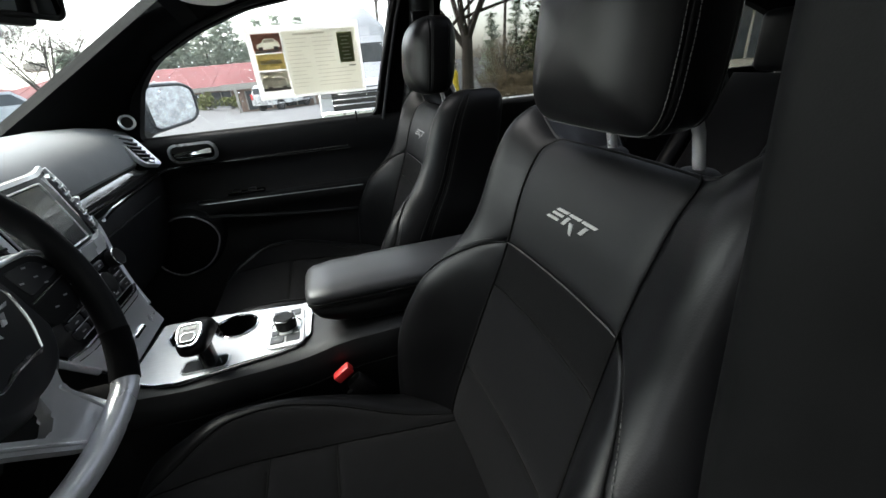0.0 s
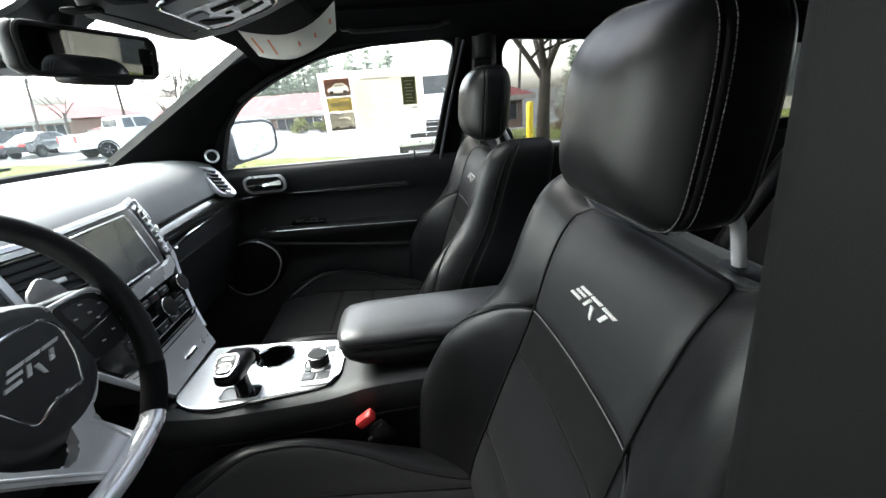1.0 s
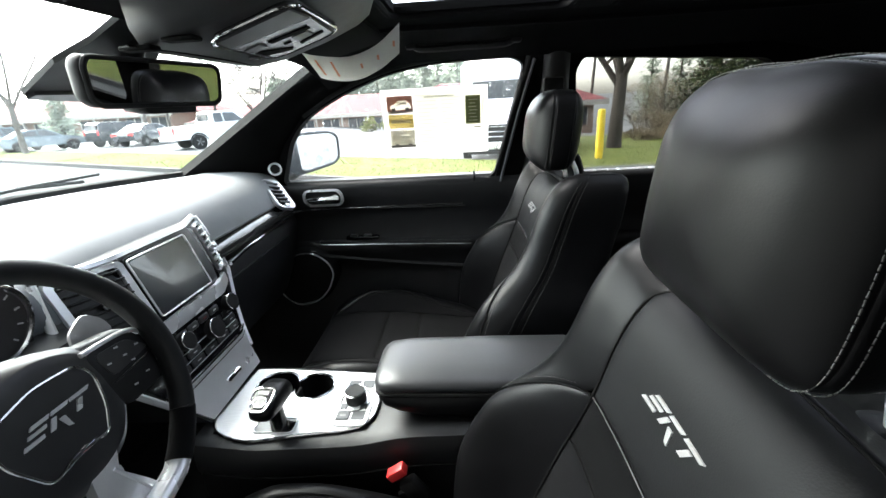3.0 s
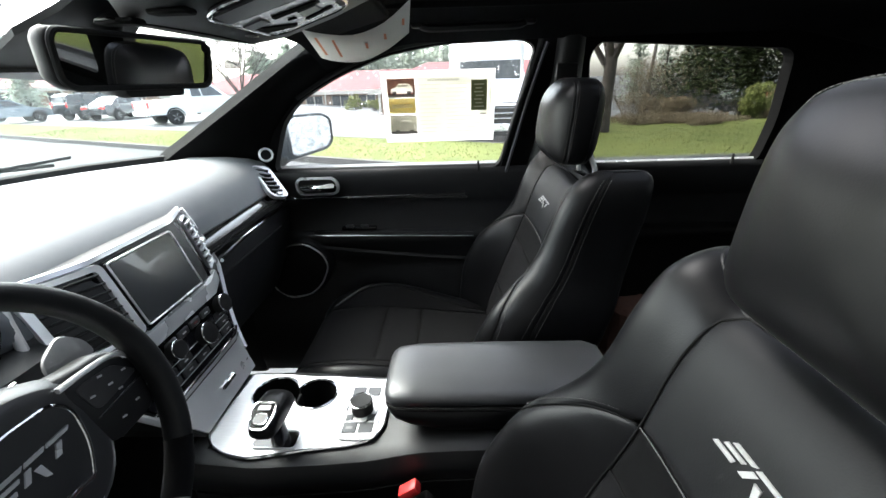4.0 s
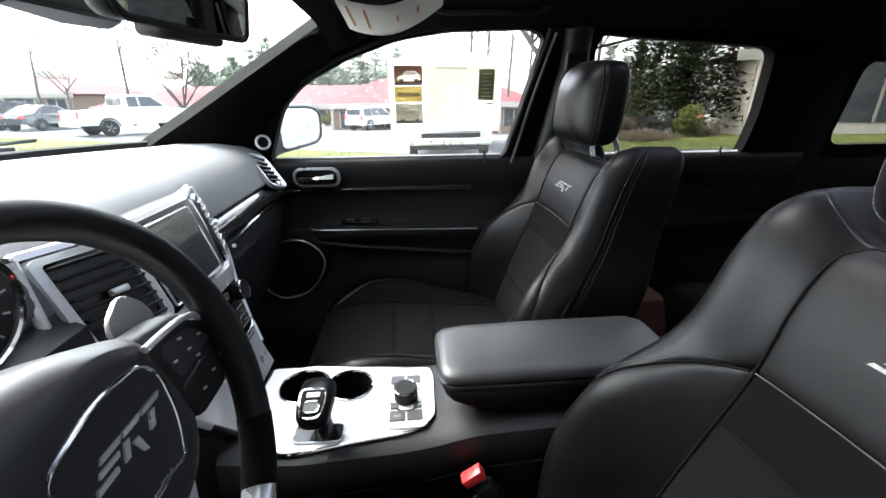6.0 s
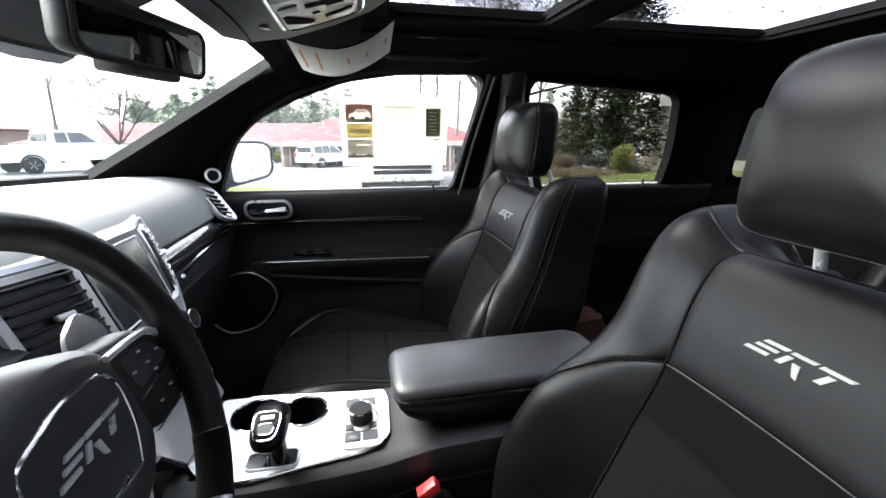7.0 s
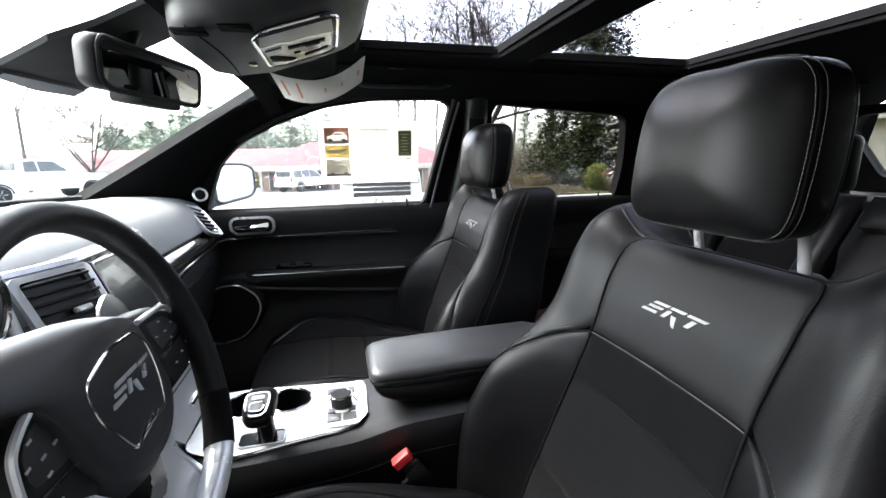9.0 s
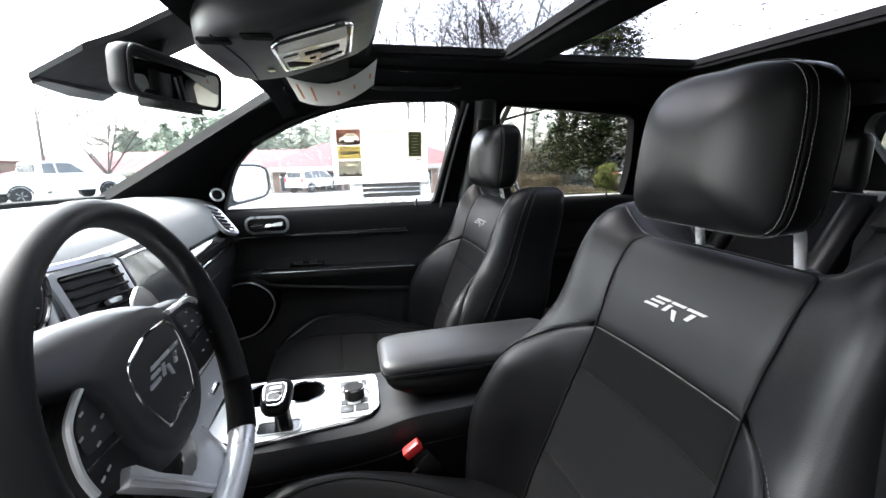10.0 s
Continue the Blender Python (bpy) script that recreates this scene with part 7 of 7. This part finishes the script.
vehicle("pickup_truck", "white crew cab pickup truck parked on the far lot", "pickup truck", raised(-30.2, 28.0), aim(-30.2, 64), WHITE_PAINT, 2.0,
        [(-2.9, 0.55), (-2.9, 1.22), (-0.95, 1.25), (-0.9, 1.28), (1.15, 1.28), (2.6, 1.18), (2.85, 0.95), (2.9, 0.5)],
        [(-0.98, 1.24), (-0.85, 1.88), (-0.6, 1.94), (0.55, 1.94), (1.35, 1.24)], [(-1.75, 0.92), (-1.75, -0.92), (1.9, 0.92), (1.9, -0.92)],
        [[(-0.72, 1.36), (-0.66, 1.82), (-0.22, 1.84), (-0.22, 1.36)], [(-0.14, 1.36), (-0.14, 1.84), (0.48, 1.82), (0.98, 1.36)]],
        [(-2.9, 0.85, 1.02, 0.06, 0.18, 0.32, TAIL_RED, "tail_lamp"), (-2.9, -0.85, 1.02, 0.06, 0.18, 0.32, TAIL_RED, "tail_lamp"), (2.84, 0.75, 0.95, 0.1, 0.36, 0.22, LAMP_LENS, "headlight"), (2.84, -0.75, 0.95, 0.1, 0.36, 0.22, LAMP_LENS, "headlight")],
        [(-2.96, 0, 0.60, 0.14, 1.9, 0.20, SILVER, "rear_bumper"), (2.94, 0, 0.58, 0.14, 1.9, 0.22, SILVER, "front_bumper"), (-0.93, 0, 1.60, 0.04, 1.35, 0.40, WINDOW_DARK, "rear_window"), (-2.92, 0, 0.93, 0.03, 1.5, 0.5, WHITE_PAINT, "tailgate"), (-2.95, 0, 1.08, 0.02, 0.22, 0.07, RUBBER, "tailgate_handle"), (-2.98, 0.0, 0.78, 0.02, 0.3, 0.15, LEGEND, "plate_bar")], r=0.39)
sedan_low = [(-2.3, 0.40), (-2.35, 0.75), (-2.2, 0.98), (-1.4, 1.02), (1.0, 0.98), (1.95, 0.84), (2.25, 0.62), (2.3, 0.38)]
sedan_top = [(-1.75, 0.98), (-1.05, 1.38), (-0.6, 1.45), (0.2, 1.44), (1.05, 0.96)]
sedan_glass = [[(-1.25, 1.04), (-0.85, 1.34), (-0.35, 1.38), (-0.35, 1.04)], [(-0.27, 1.04), (-0.27, 1.38), (0.15, 1.37), (0.75, 1.03)]]
sedan_w = [(-1.45, 0.82), (-1.45, -0.82), (1.4, 0.82), (1.4, -0.82)]
sl = [(-2.33, 0.62, 0.80, 0.05, 0.42, 0.16, TAIL_RED, "tail_lamp"), (-2.33, -0.62, 0.80, 0.05, 0.42, 0.16, TAIL_RED, "tail_lamp"), (2.2, 0.62, 0.66, 0.1, 0.36, 0.14, LAMP_LENS, "headlight"), (2.2, -0.62, 0.66, 0.1, 0.36, 0.14, LAMP_LENS, "headlight")]
vehicle("sedan", "black sedan with red tail lamps parked beside the white pickup", "car", raised(-37.4, 37.0), aim(-37.4, 42), BLACK_PAINT, 1.82, sedan_low, sedan_top, sedan_w, sedan_glass, sl)
vehicle("sedan", "blue-grey sedan parked far off on the lot", "car", raised(-46.4, 40.0), aim(-46.4, 72), BLUE_PAINT, 1.82, sedan_low, sedan_top, sedan_w, sedan_glass, sl)
suv_low = [(-2.25, 0.45), (-2.3, 1.05), (1.2, 1.05), (2.1, 0.98), (2.3, 0.8), (2.35, 0.42)]
suv_top = [(-2.28, 1.03), (-2.12, 1.62), (-1.9, 1.72), (0.35, 1.72), (1.25, 1.03)]
suv_glass = [[(-2.05, 1.10), (-1.92, 1.58), (-1.2, 1.62), (-1.2, 1.10)], [(-1.12, 1.10), (-1.12, 1.63), (-0.35, 1.63), (-0.35, 1.10)], [(-0.27, 1.10), (-0.27, 1.63), (0.28, 1.61), (0.88, 1.10)]]
ul = [(-2.3, 0.78, 1.02, 0.05, 0.16, 0.34, TAIL_RED, "tail_lamp"), (-2.3, -0.78, 1.02, 0.05, 0.16, 0.34, TAIL_RED, "tail_lamp"), (2.28, 0.7, 0.84, 0.1, 0.36, 0.18, LAMP_LENS, "headlight"), (2.28, -0.7, 0.84, 0.1, 0.36, 0.18, LAMP_LENS, "headlight"), (-2.24, 0, 1.36, 0.06, 1.25, 0.40, WINDOW_DARK, "rear_window")]
vehicle("suv", "black four-wheel-drive estate parked among other cars", "car", raised(-39.6, 40.0), aim(-39.6, 58), BLACK_PAINT, 1.88, suv_low, suv_top, sedan_w, suv_glass, ul, r=0.37)
vehicle("suv", "dark blue estate car parked far off", "car", raised(-49.0, 44.0), aim(-49.0, 60), BLUE_PAINT, 1.88, suv_low, suv_top, sedan_w, suv_glass, ul, r=0.37)
vehicle("suv", "silver estate car on the wet lot outside the passenger window", "car", raised(-4.0, 34.0), aim(-4.0, 40), SILVER_PAINT, 1.88, suv_low, suv_top, sedan_w, suv_glass, ul, r=0.37)
vehicle("sedan", "silver car parked beyond the conifer", "car", raised(38.6, 40.0), aim(38.6, 80), SILVER_PAINT, 1.82, sedan_low, sedan_top, sedan_w, sedan_glass, sl)
vehicle("sedan", "white car parked beyond the conifer", "car", raised(41.5, 40.0), aim(41.5, 75), WHITE_PAINT, 1.82, sedan_low, sedan_top, sedan_w, sedan_glass, sl)
vehicle("sedan", "red car parked beyond the bushes", "car", raised(36.6, 42.0), aim(36.6, 10), TAIL_RED, 1.82, sedan_low, sedan_top, sedan_w, sedan_glass, sl)
vehicle("suv", "black car parked beyond the bushes", "car", raised(30.0, 40.0), aim(30.0, 85), BLACK_PAINT, 1.88, suv_low, suv_top, sedan_w, suv_glass, ul, r=0.37)
vehicle("box_truck", "white box truck facing the lawn strip", "truck", raised(5.0, 13.6), aim(5.0, 176), WHITE_PAINT, 2.15,
        [(-3.4, 0.55), (-3.4, 1.0), (1.2, 1.0), (1.25, 1.25), (2.6, 1.15), (2.75, 0.95), (2.75, 0.5)],
        [(0.5, 1.2), (0.55, 2.1), (0.8, 2.25), (1.3, 2.2), (1.75, 1.2)], [(-2.0, 0.95), (-2.0, -0.95), (2.0, 0.95), (2.0, -0.95)],
        [[(0.75, 1.32), (0.8, 2.05), (1.2, 2.05), (1.55, 1.32)]],
        [(2.76, 0.85, 0.95, 0.06, 0.3, 0.22, LAMP_LENS, "headlight"), (2.76, -0.85, 0.95, 0.06, 0.3, 0.22, LAMP_LENS, "headlight")],
        [(2.78, 0, 0.74, 0.06, 1.5, 0.42, HARD, "grille"), (2.84, 0, 0.44, 0.16, 2.1, 0.18, SILVER, "bumper"), (2.80, 0, 0.30, 0.10, 1.9, 0.12, RUBBER, "air_dam"), (2.82, 0, 0.66, 0.03, 1.5, 0.03, CHROME, "grille_bar"), (2.82, 0, 0.78, 0.03, 1.5, 0.03, CHROME, "grille_bar"), (-1.4, 0, 2.0, 4.1, 2.2, 1.95, WHITE_PAINT, "cargo_box"), (1.56, 0, 1.72, 0.06, 1.6, 0.62, WINDOW_DARK, "windscreen"), (2.80, 0, 1.02, 0.03, 1.2, 0.03, CHROME, "grille_bar"), (2.80, 0, 0.90, 0.03, 1.2, 0.03, CHROME, "grille_bar")], r=0.40)


# ---- buildings ----
def long_building(name, label, a, b, depth, eave, ridge, wall, n, overhang=0.9):
    """A long low house from a to b (pairs), with a row of windows towards the lot and a hipped roof."""
    h = thing(name, label, "building")
    A, B = Vector((a[0], a[1], 0)), Vector((b[0], b[1], 0))
    d = (B - A).normalized()
    nrm = Vector((-d.y, d.x, 0))
    if nrm.y < 0:
        nrm = -nrm
    L = (B - A).length
    base = min(ground_z(*a), ground_z(*b)) - 0.3
    P = lambda s, t, z: A + d * s + nrm * t + Vector((0, 0, base + 0.3 + z))
    part("wall", poly_bm([P(0, 0, -0.3), P(L, 0, -0.3), P(L, 0, eave), P(0, 0, eave)], nrm * depth), wall, h, smooth=0)
    o = overhang
    rf = bmesh.new()
    c = [rf.verts.new(p) for p in (P(-o, -o, eave + 0.1), P(L + o, -o, eave + 0.1), P(L + o, depth + o, eave + 0.1), P(-o, depth + o, eave + 0.1), P(depth * 0.4, depth / 2, ridge), P(L - depth * 0.4, depth / 2, ridge))]
    for f in ((0, 1, 5, 4), (1, 2, 5), (2, 3, 4, 5), (3, 0, 4), (3, 2, 1, 0)):
        rf.faces.new([c[k] for k in f])
    roof = part("roof", rf, ROOF_RED, h, "red metal roof", smooth=0)
    for k in range(int((L + 2 * o) / 1.2)):
        s = -o + 0.6 + 1.2 * k
        top = min(1.0, max(0.05, min(s + o, L + o - s) / (depth * 0.4 + o)))
        q0, q1 = P(s, -o, eave + 0.12), P(s, -o + (depth / 2 + o) * top, eave + 0.12 + (ridge - eave - 0.1) * top)
        part("roof_rib", tube_bm([q0, q1], 0.012, 4), ROOF_RED, roof)
    part("fascia", poly_bm([P(-o, -o, eave - 0.28), P(L + o, -o, eave - 0.28), P(L + o, -o, eave + 0.12), P(-o, -o, eave + 0.12)], nrm * 0.12), FASCIA, h, "cream fascia board", smooth=0)
    rn = random.Random(n)
    for k in range(n):
        s0 = L * (k + 0.18) / n
        s1 = L * (k + 0.82) / n
        wd = part("window", poly_bm([P(s0, -0.05, 0.7), P(s1, -0.05, 0.7), P(s1, -0.05, eave - 0.45), P(s0, -0.05, eave - 0.45)], nrm * 0.06), WINDOW_DARK, h, smooth=0)
        for q in (0, 0.5, 1):
            s = s0 + (s1 - s0) * q
            part("window_bar", box_bm(P(s, -0.07, (0.7 + eave - 0.45) / 2), (0.08, 0.08, eave - 1.15)), FASCIA, wd, smooth=0)
        part("post", box_bm(P(L * k / n, -o + 0.1, eave / 2 - 0.1), (0.16, 0.16, eave), 0.01, 1), FASCIA, h)
    return h


long_building("shop_building", "long low brick building with a red metal roof", (-86, 51), (-36, 50), 14, 2.6, 5.0, BRICK, 16)
long_building("shop_building", "long low brick building with a red roof and dark windows", (-33, 50), (10, 49), 14, 2.6, 4.9, BRICK, 14)
long_building("shop_building", "small brick building with a red roof beyond the lawn", (-6, 35), (10.2, 35), 9, 2.5, 4.6, BRICK, 6)
long_building("storage_building", "beige flat walled building behind the lawn", (14.5, 17.0), (30.0, 9.0), 8, 3.4, 4.0, BEIGE, 2)
for az, d, w_, h_ in ((-36, 62, 2.0, -0.7), (-26, 60, 1.4, -0.7)):
    p = on_ground(az, d)
    setting(part("roof_unit", box_bm(p + Vector((0, 0, 4.6)), (w_, w_, h_ + 1.5), 0.05), BEIGE), "small rooftop machine housing", "roof unit")

bol = thing("bollard", "yellow painted steel bollard on the lawn", "bollard")
p = on_ground(18.2, 10.3)
ring = lambda r, z: [(p.x + r * math.cos(a), p.y + r * math.sin(a), p.z + z) for a in np.linspace(0, 2 * math.pi, 20, endpoint=False)]
part("post", loft_bm([ring(0.085, 0.0), ring(0.085, 1.14), ring(0.078, 1.18), ring(0.05, 1.205)]), YELLOW, bol)


# ---- trees ----
def limbs(rnd, start, direction, length, radius, depth, out, spread=0.55, bend=0.25, thin=0.62):
    """Adds one limb, as points and radii, and its twigs."""
    pts, rad = [Vector(start)], [radius]
    d = Vector(direction).normalized()
    n = 5
    for k in range(n):
        d = (d + Vector((rnd.uniform(-1, 1), rnd.uniform(-1, 1), rnd.uniform(-0.4, 0.8))) * bend * 0.35).normalized()
        pts.append(pts[-1] + d * length / n)
        rad.append(radius * (1 - 0.55 * (k + 1) / n))
    out.append((pts, rad))
    if depth == 0:
        return
    for k in range(rnd.randint(3, 5) if depth > 1 else rnd.randint(5, 7)):
        f = rnd.uniform(0.35, 1.0)
        i = min(n, int(f * n))
        side = Vector((rnd.uniform(-1, 1), rnd.uniform(-1, 1), rnd.uniform(-0.15, 0.7))).normalized()
        nd = (d * (1 - spread) + side * spread).normalized()
        limbs(rnd, pts[i], nd, length * rnd.uniform(0.5, 0.78), max(0.007, rad[i] * thin), depth - 1, out, spread, bend, thin)


def join_tubes(lines, sides):
    vs, fs = [], []
    for pts, rad in lines:
        up = None
        n = sides if rad[0] > 0.03 else 3
        base = len(vs)
        for i, p in enumerate(pts):
            a, b = pts[max(0, i - 1)], pts[min(len(pts) - 1, i + 1)]
            d = (b - a).normalized()
            up = d.orthogonal().normalized() if up is None else (up - d * up.dot(d)).normalized()
            q = d.cross(up)
            for j in range(n):
                t = 2 * math.pi * j / n
                vs.append(p + (up * math.cos(t) + q * math.sin(t)) * rad[i])
        for i in range(len(pts) - 1):
            for j in range(n):
                k = (j + 1) % n
                fs.append((base + i * n + j, base + i * n + k, base + (i + 1) * n + k, base + (i + 1) * n + j))
    return vs, fs


def bare_tree(label, where, height, trunk, seed, material=BARK, depth=4, lean=(0, 0), forks=3, fork_at=0.3, spread=0.55):
    rnd = random.Random(seed)
    t = thing("bare_tree", label, "tree", loc=tuple(where))
    top = Vector((lean[0], lean[1], height * fork_at))
    line = [Vector((0, 0, -0.1)), Vector((lean[0] * 0.2, lean[1] * 0.2, height * fork_at * 0.4)), top]
    vs, fs = join_tubes([(line, [trunk * 1.25, trunk, trunk * 0.85])], 12)
    put("trunk", mesh_of("trunk", vs, fs, 60), material, t)
    for k in range(forks):
        out = []
        a = 2 * math.pi * k / forks + rnd.uniform(-0.4, 0.4)
        d = Vector((math.cos(a) * 0.7, math.sin(a) * 0.7, rnd.uniform(0.7, 1.3)))
        limbs(rnd, line[1].lerp(top, rnd.uniform(0.6, 1.0)), d, height * rnd.uniform(0.36, 0.46), trunk * 0.5, depth - 1, out, spread)
        vs, fs = join_tubes(out, 6)
        put("limb", mesh_of("limb", vs, fs, 60), material, t)
    return t


bare_tree("large bare deciduous tree with a forked dark trunk on the lawn", on_ground(19.7, 12.6), 9.0, 0.17, 5, BARK, 5, (0.1, 0.1), 5, 0.24, 0.72)
bare_tree("bare tree with several stems before the red roofed building", on_ground(-25.9, 36.0), 10.0, 0.13, 8, BARK_PALE, 5, (0.2, 0), 7, 0.13, 0.70)
bare_tree("tall thin bare tree beyond the pickup", on_ground(-30.5, 38.0), 15.0, 0.10, 12, BARK_PALE, 5, (0.2, 0), 3, 0.35, 0.4)
bare_tree("tall thin bare tree on the far lot", on_ground(-37.6, 46.0), 15.0, 0.10, 21, BARK_PALE, 5, (0.5, 0), 3, 0.35, 0.4)
bare_tree("tall bare tree at the edge of the lot", on_ground(-47.8, 36.0), 13.0, 0.15, 31, BARK_PALE, 5, (0.2, 0), 4, 0.25, 0.5)
bare_tree("bare tree before the shops", on_ground(-35.4, 46.0), 14.0, 0.09, 37, BARK_PALE, 5, (0.1, 0), 4, 0.2, 0.55)
for k, (az, d, h) in enumerate(((8.4, 36, 17), (10.6, 38, 18), (13.5, 37, 17), (16.0, 40, 19), (19.6, 38, 18), (24.0, 38, 18))):
    bare_tree("tall slender bare birch beyond the lot", on_ground(az, d), h, 0.13, 50 + k, BARK_PALE, 4, (0.3, 0), 3, 0.45, 0.35)


def needle_crown(rnd, height, base, radius, tiers, per, size, droop=0.25):
    """Sprays of flat needle clumps on whorled branches."""
    vs, fs = [], []
    for k in range(tiers):
        f = k / (tiers - 1)
        z = base + (height - base) * f
        r = radius * (1 - f) ** 0.8 * rnd.uniform(0.8, 1.1) + 0.15
        for b in range(max(5, int(13 * (1 - 0.5 * f)))):
            a = rnd.uniform(0, 2 * math.pi)
            rr = r * rnd.uniform(0.65, 1.08)
            for c in range(per):
                g = (c + 0.7 + rnd.uniform(-0.3, 0.3)) / per
                x, y = math.cos(a) * rr * g, math.sin(a) * rr * g
                zz = z - droop * rr * g * g + rnd.uniform(-0.15, 0.15)
                for q in range(3):
                    s = size * rnd.uniform(0.6, 1.3)
                    o = Vector((x + rnd.uniform(-0.25, 0.25), y + rnd.uniform(-0.25, 0.25), zz + rnd.uniform(-0.2, 0.1)))
                    u = Vector((rnd.uniform(-1, 1), rnd.uniform(-1, 1), rnd.uniform(-0.5, 0.3))).normalized() * s
                    v = Vector((rnd.uniform(-1, 1), rnd.uniform(-1, 1), rnd.uniform(-0.6, 0.4))).normalized() * s * 0.45
                    i = len(vs)
                    vs += [o - v * 0.5, o + u * 0.5 - v * 0.2, o + u, o + u * 0.5 + v * 0.6]
                    fs.append((i, i + 1, i + 2, i + 3))
    return vs, fs


def conifer(label, where, height, base, radius, seed, tiers=26, per=6, size=0.42, leaf=NEEDLES, trunk=0.22):
    rnd = random.Random(seed)
    t = thing("conifer", label, "tree", loc=tuple(where))
    vs, fs = join_tubes([([Vector((0, 0, -0.2)), Vector((0, 0, height * 0.5)), Vector((0, 0, height))], [trunk, trunk * 0.6, 0.02])], 10)
    put("trunk", mesh_of("trunk", vs, fs, 60), BARK, t)
    vs, fs = needle_crown(rnd, height, base, radius, tiers, per, size)
    put("crown", mesh_of("crown", vs, fs, 0), leaf, t)
    return t


conifer("dense dark green conifer beyond the lawn", on_ground(33.9, 26.0), 14.0, 1.6, 4.8, 3, 70, 15, 0.34)
conifer("dark pointed conifer among the brush", on_ground(29.0, 48.0), 9.0, 1.0, 2.4, 9, 22, 5, 0.5)
belt = random.Random(77)
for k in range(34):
    conifer("distant evergreen, paled by haze in its colour, in the woods behind the buildings", on_ground(-24.0 + 0.72 * k + belt.uniform(-0.3, 0.3), belt.uniform(76, 92)), belt.uniform(7.5, 11.5) * (0.8 if k < 6 else 1.0), 0.8, belt.uniform(2.8, 3.8), 100 + k, 12, 4, 1.0, HAZY_NEEDLES)
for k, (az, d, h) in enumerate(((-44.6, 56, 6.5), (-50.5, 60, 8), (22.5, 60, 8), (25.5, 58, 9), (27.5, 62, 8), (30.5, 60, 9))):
    conifer("distant evergreen beyond the lot", on_ground(az, d), h, 0.8, 1.5 if az < 0 else 2.6, 200 + k, 14, 4, 0.6, HAZY_NEEDLES)


def bush(name, label, where, w, h, n, size, leaf, seed):
    rnd = random.Random(seed)
    b = thing(name, label, "bush", loc=tuple(where))
    out = []
    for k in range(14):
        a = rnd.uniform(0, 6.28)
        limbs(rnd, (rnd.uniform(-0.2, 0.2) * w, rnd.uniform(-0.2, 0.2) * w, -0.05), (math.cos(a) * 0.6, math.sin(a) * 0.6, 1), h * rnd.uniform(0.5, 0.8), 0.02, 1, out)
    vs, fs = join_tubes(out, 4)
    put("stems", mesh_of("stems", vs, fs, 0), BARK, b)
    vs, fs = [], []
    lumps = [(rnd.uniform(-0.6, 0.6) * w, rnd.uniform(-0.6, 0.6) * w, rnd.uniform(0.35, 0.8) * h, rnd.uniform(0.25, 0.45)) for _ in range(9)]
    for k in range(n):
        cx, cy, cz, r = rnd.choice(lumps)
        v = Vector((rnd.gauss(0, 1), rnd.gauss(0, 1), rnd.gauss(0, 1))).normalized() * (rnd.uniform(0.6, 1.0) ** 0.5)
        o = Vector((cx + v.x * r * w, cy + v.y * r * w, max(0.05, cz + v.z * r * h)))
        s = size * rnd.uniform(0.6, 1.4)
        u = Vector((rnd.uniform(-1, 1), rnd.uniform(-1, 1), rnd.uniform(-1, 1))).normalized() * s
        q = u.orthogonal().normalized() * s * 0.5
        i = len(vs)
        vs += [o, o + u * 0.5 + q, o + u, o + u * 0.5 - q]
        fs.append((i, i + 1, i + 2, i + 3))
    put("leaves", mesh_of("leaves", vs, fs, 0), leaf, b)
    return b


bush("leafy_bush", "yellow-green leafy bush on the lawn", on_ground(34.4, 19.0), 0.75, 1.25, 5200, 0.07, BUSHLEAF, 2)
for k, (az, d, w_, h_) in enumerate(((24.5, 21, 1.2, 1.2), (27.0, 20, 1.0, 0.9), (36.6, 20.5, 0.9, 0.7), (22.6, 26, 1.8, 3.0), (25.4, 30, 2.0, 3.8), (27.6, 34, 2.2, 4.0), (29.5, 36, 2.2, 3.8))):
    bush("dry_bush", "bare brown winter brush beyond the lawn", on_ground(az, d), w_, h_, 4200, 0.05, BRUSH, 40 + k)
for k, (az, d, w_, h_) in enumerate(((23.0, 15.5, 1.0, 0.30), (26.6, 16.2, 1.1, 0.24), (30.6, 15.4, 1.0, 0.22), (27.0, 17.0, 1.2, 0.34), (31.5, 17.2, 1.2, 0.30))):
    bush("dry_bush", "low tuft of dry brown brush on the lawn", on_ground(az, d) + Vector((0, 0, 0.1)), w_, h_, 3200, 0.04, BRUSH, 140 + k)
for k, (az, d, w_, h_) in enumerate(((-8.0, 43.5, 1.0, 1.2), (-10.0, 43.5, 1.0, 1.0), (-12.5, 43.5, 1.0, 1.3), (-23.0, 46, 1.2, 1.0), (-6.0, 43.5, 0.9, 0.9))):
    bush("shrub", "green shrub planted along the shop front", on_ground(az, d), w_, h_, 700, 0.13, BUSHLEAF, 70 + k)

# Unseen wall, added to keep side light off the driver's seat.
setting(part("wall_behind", box_bm((3.2, -2.3, 3.45), (13.2, 0.4, 7.0), 0.02), GREY_WALL), "unseen grey wall added to cut the light through the open doorway", "wall")
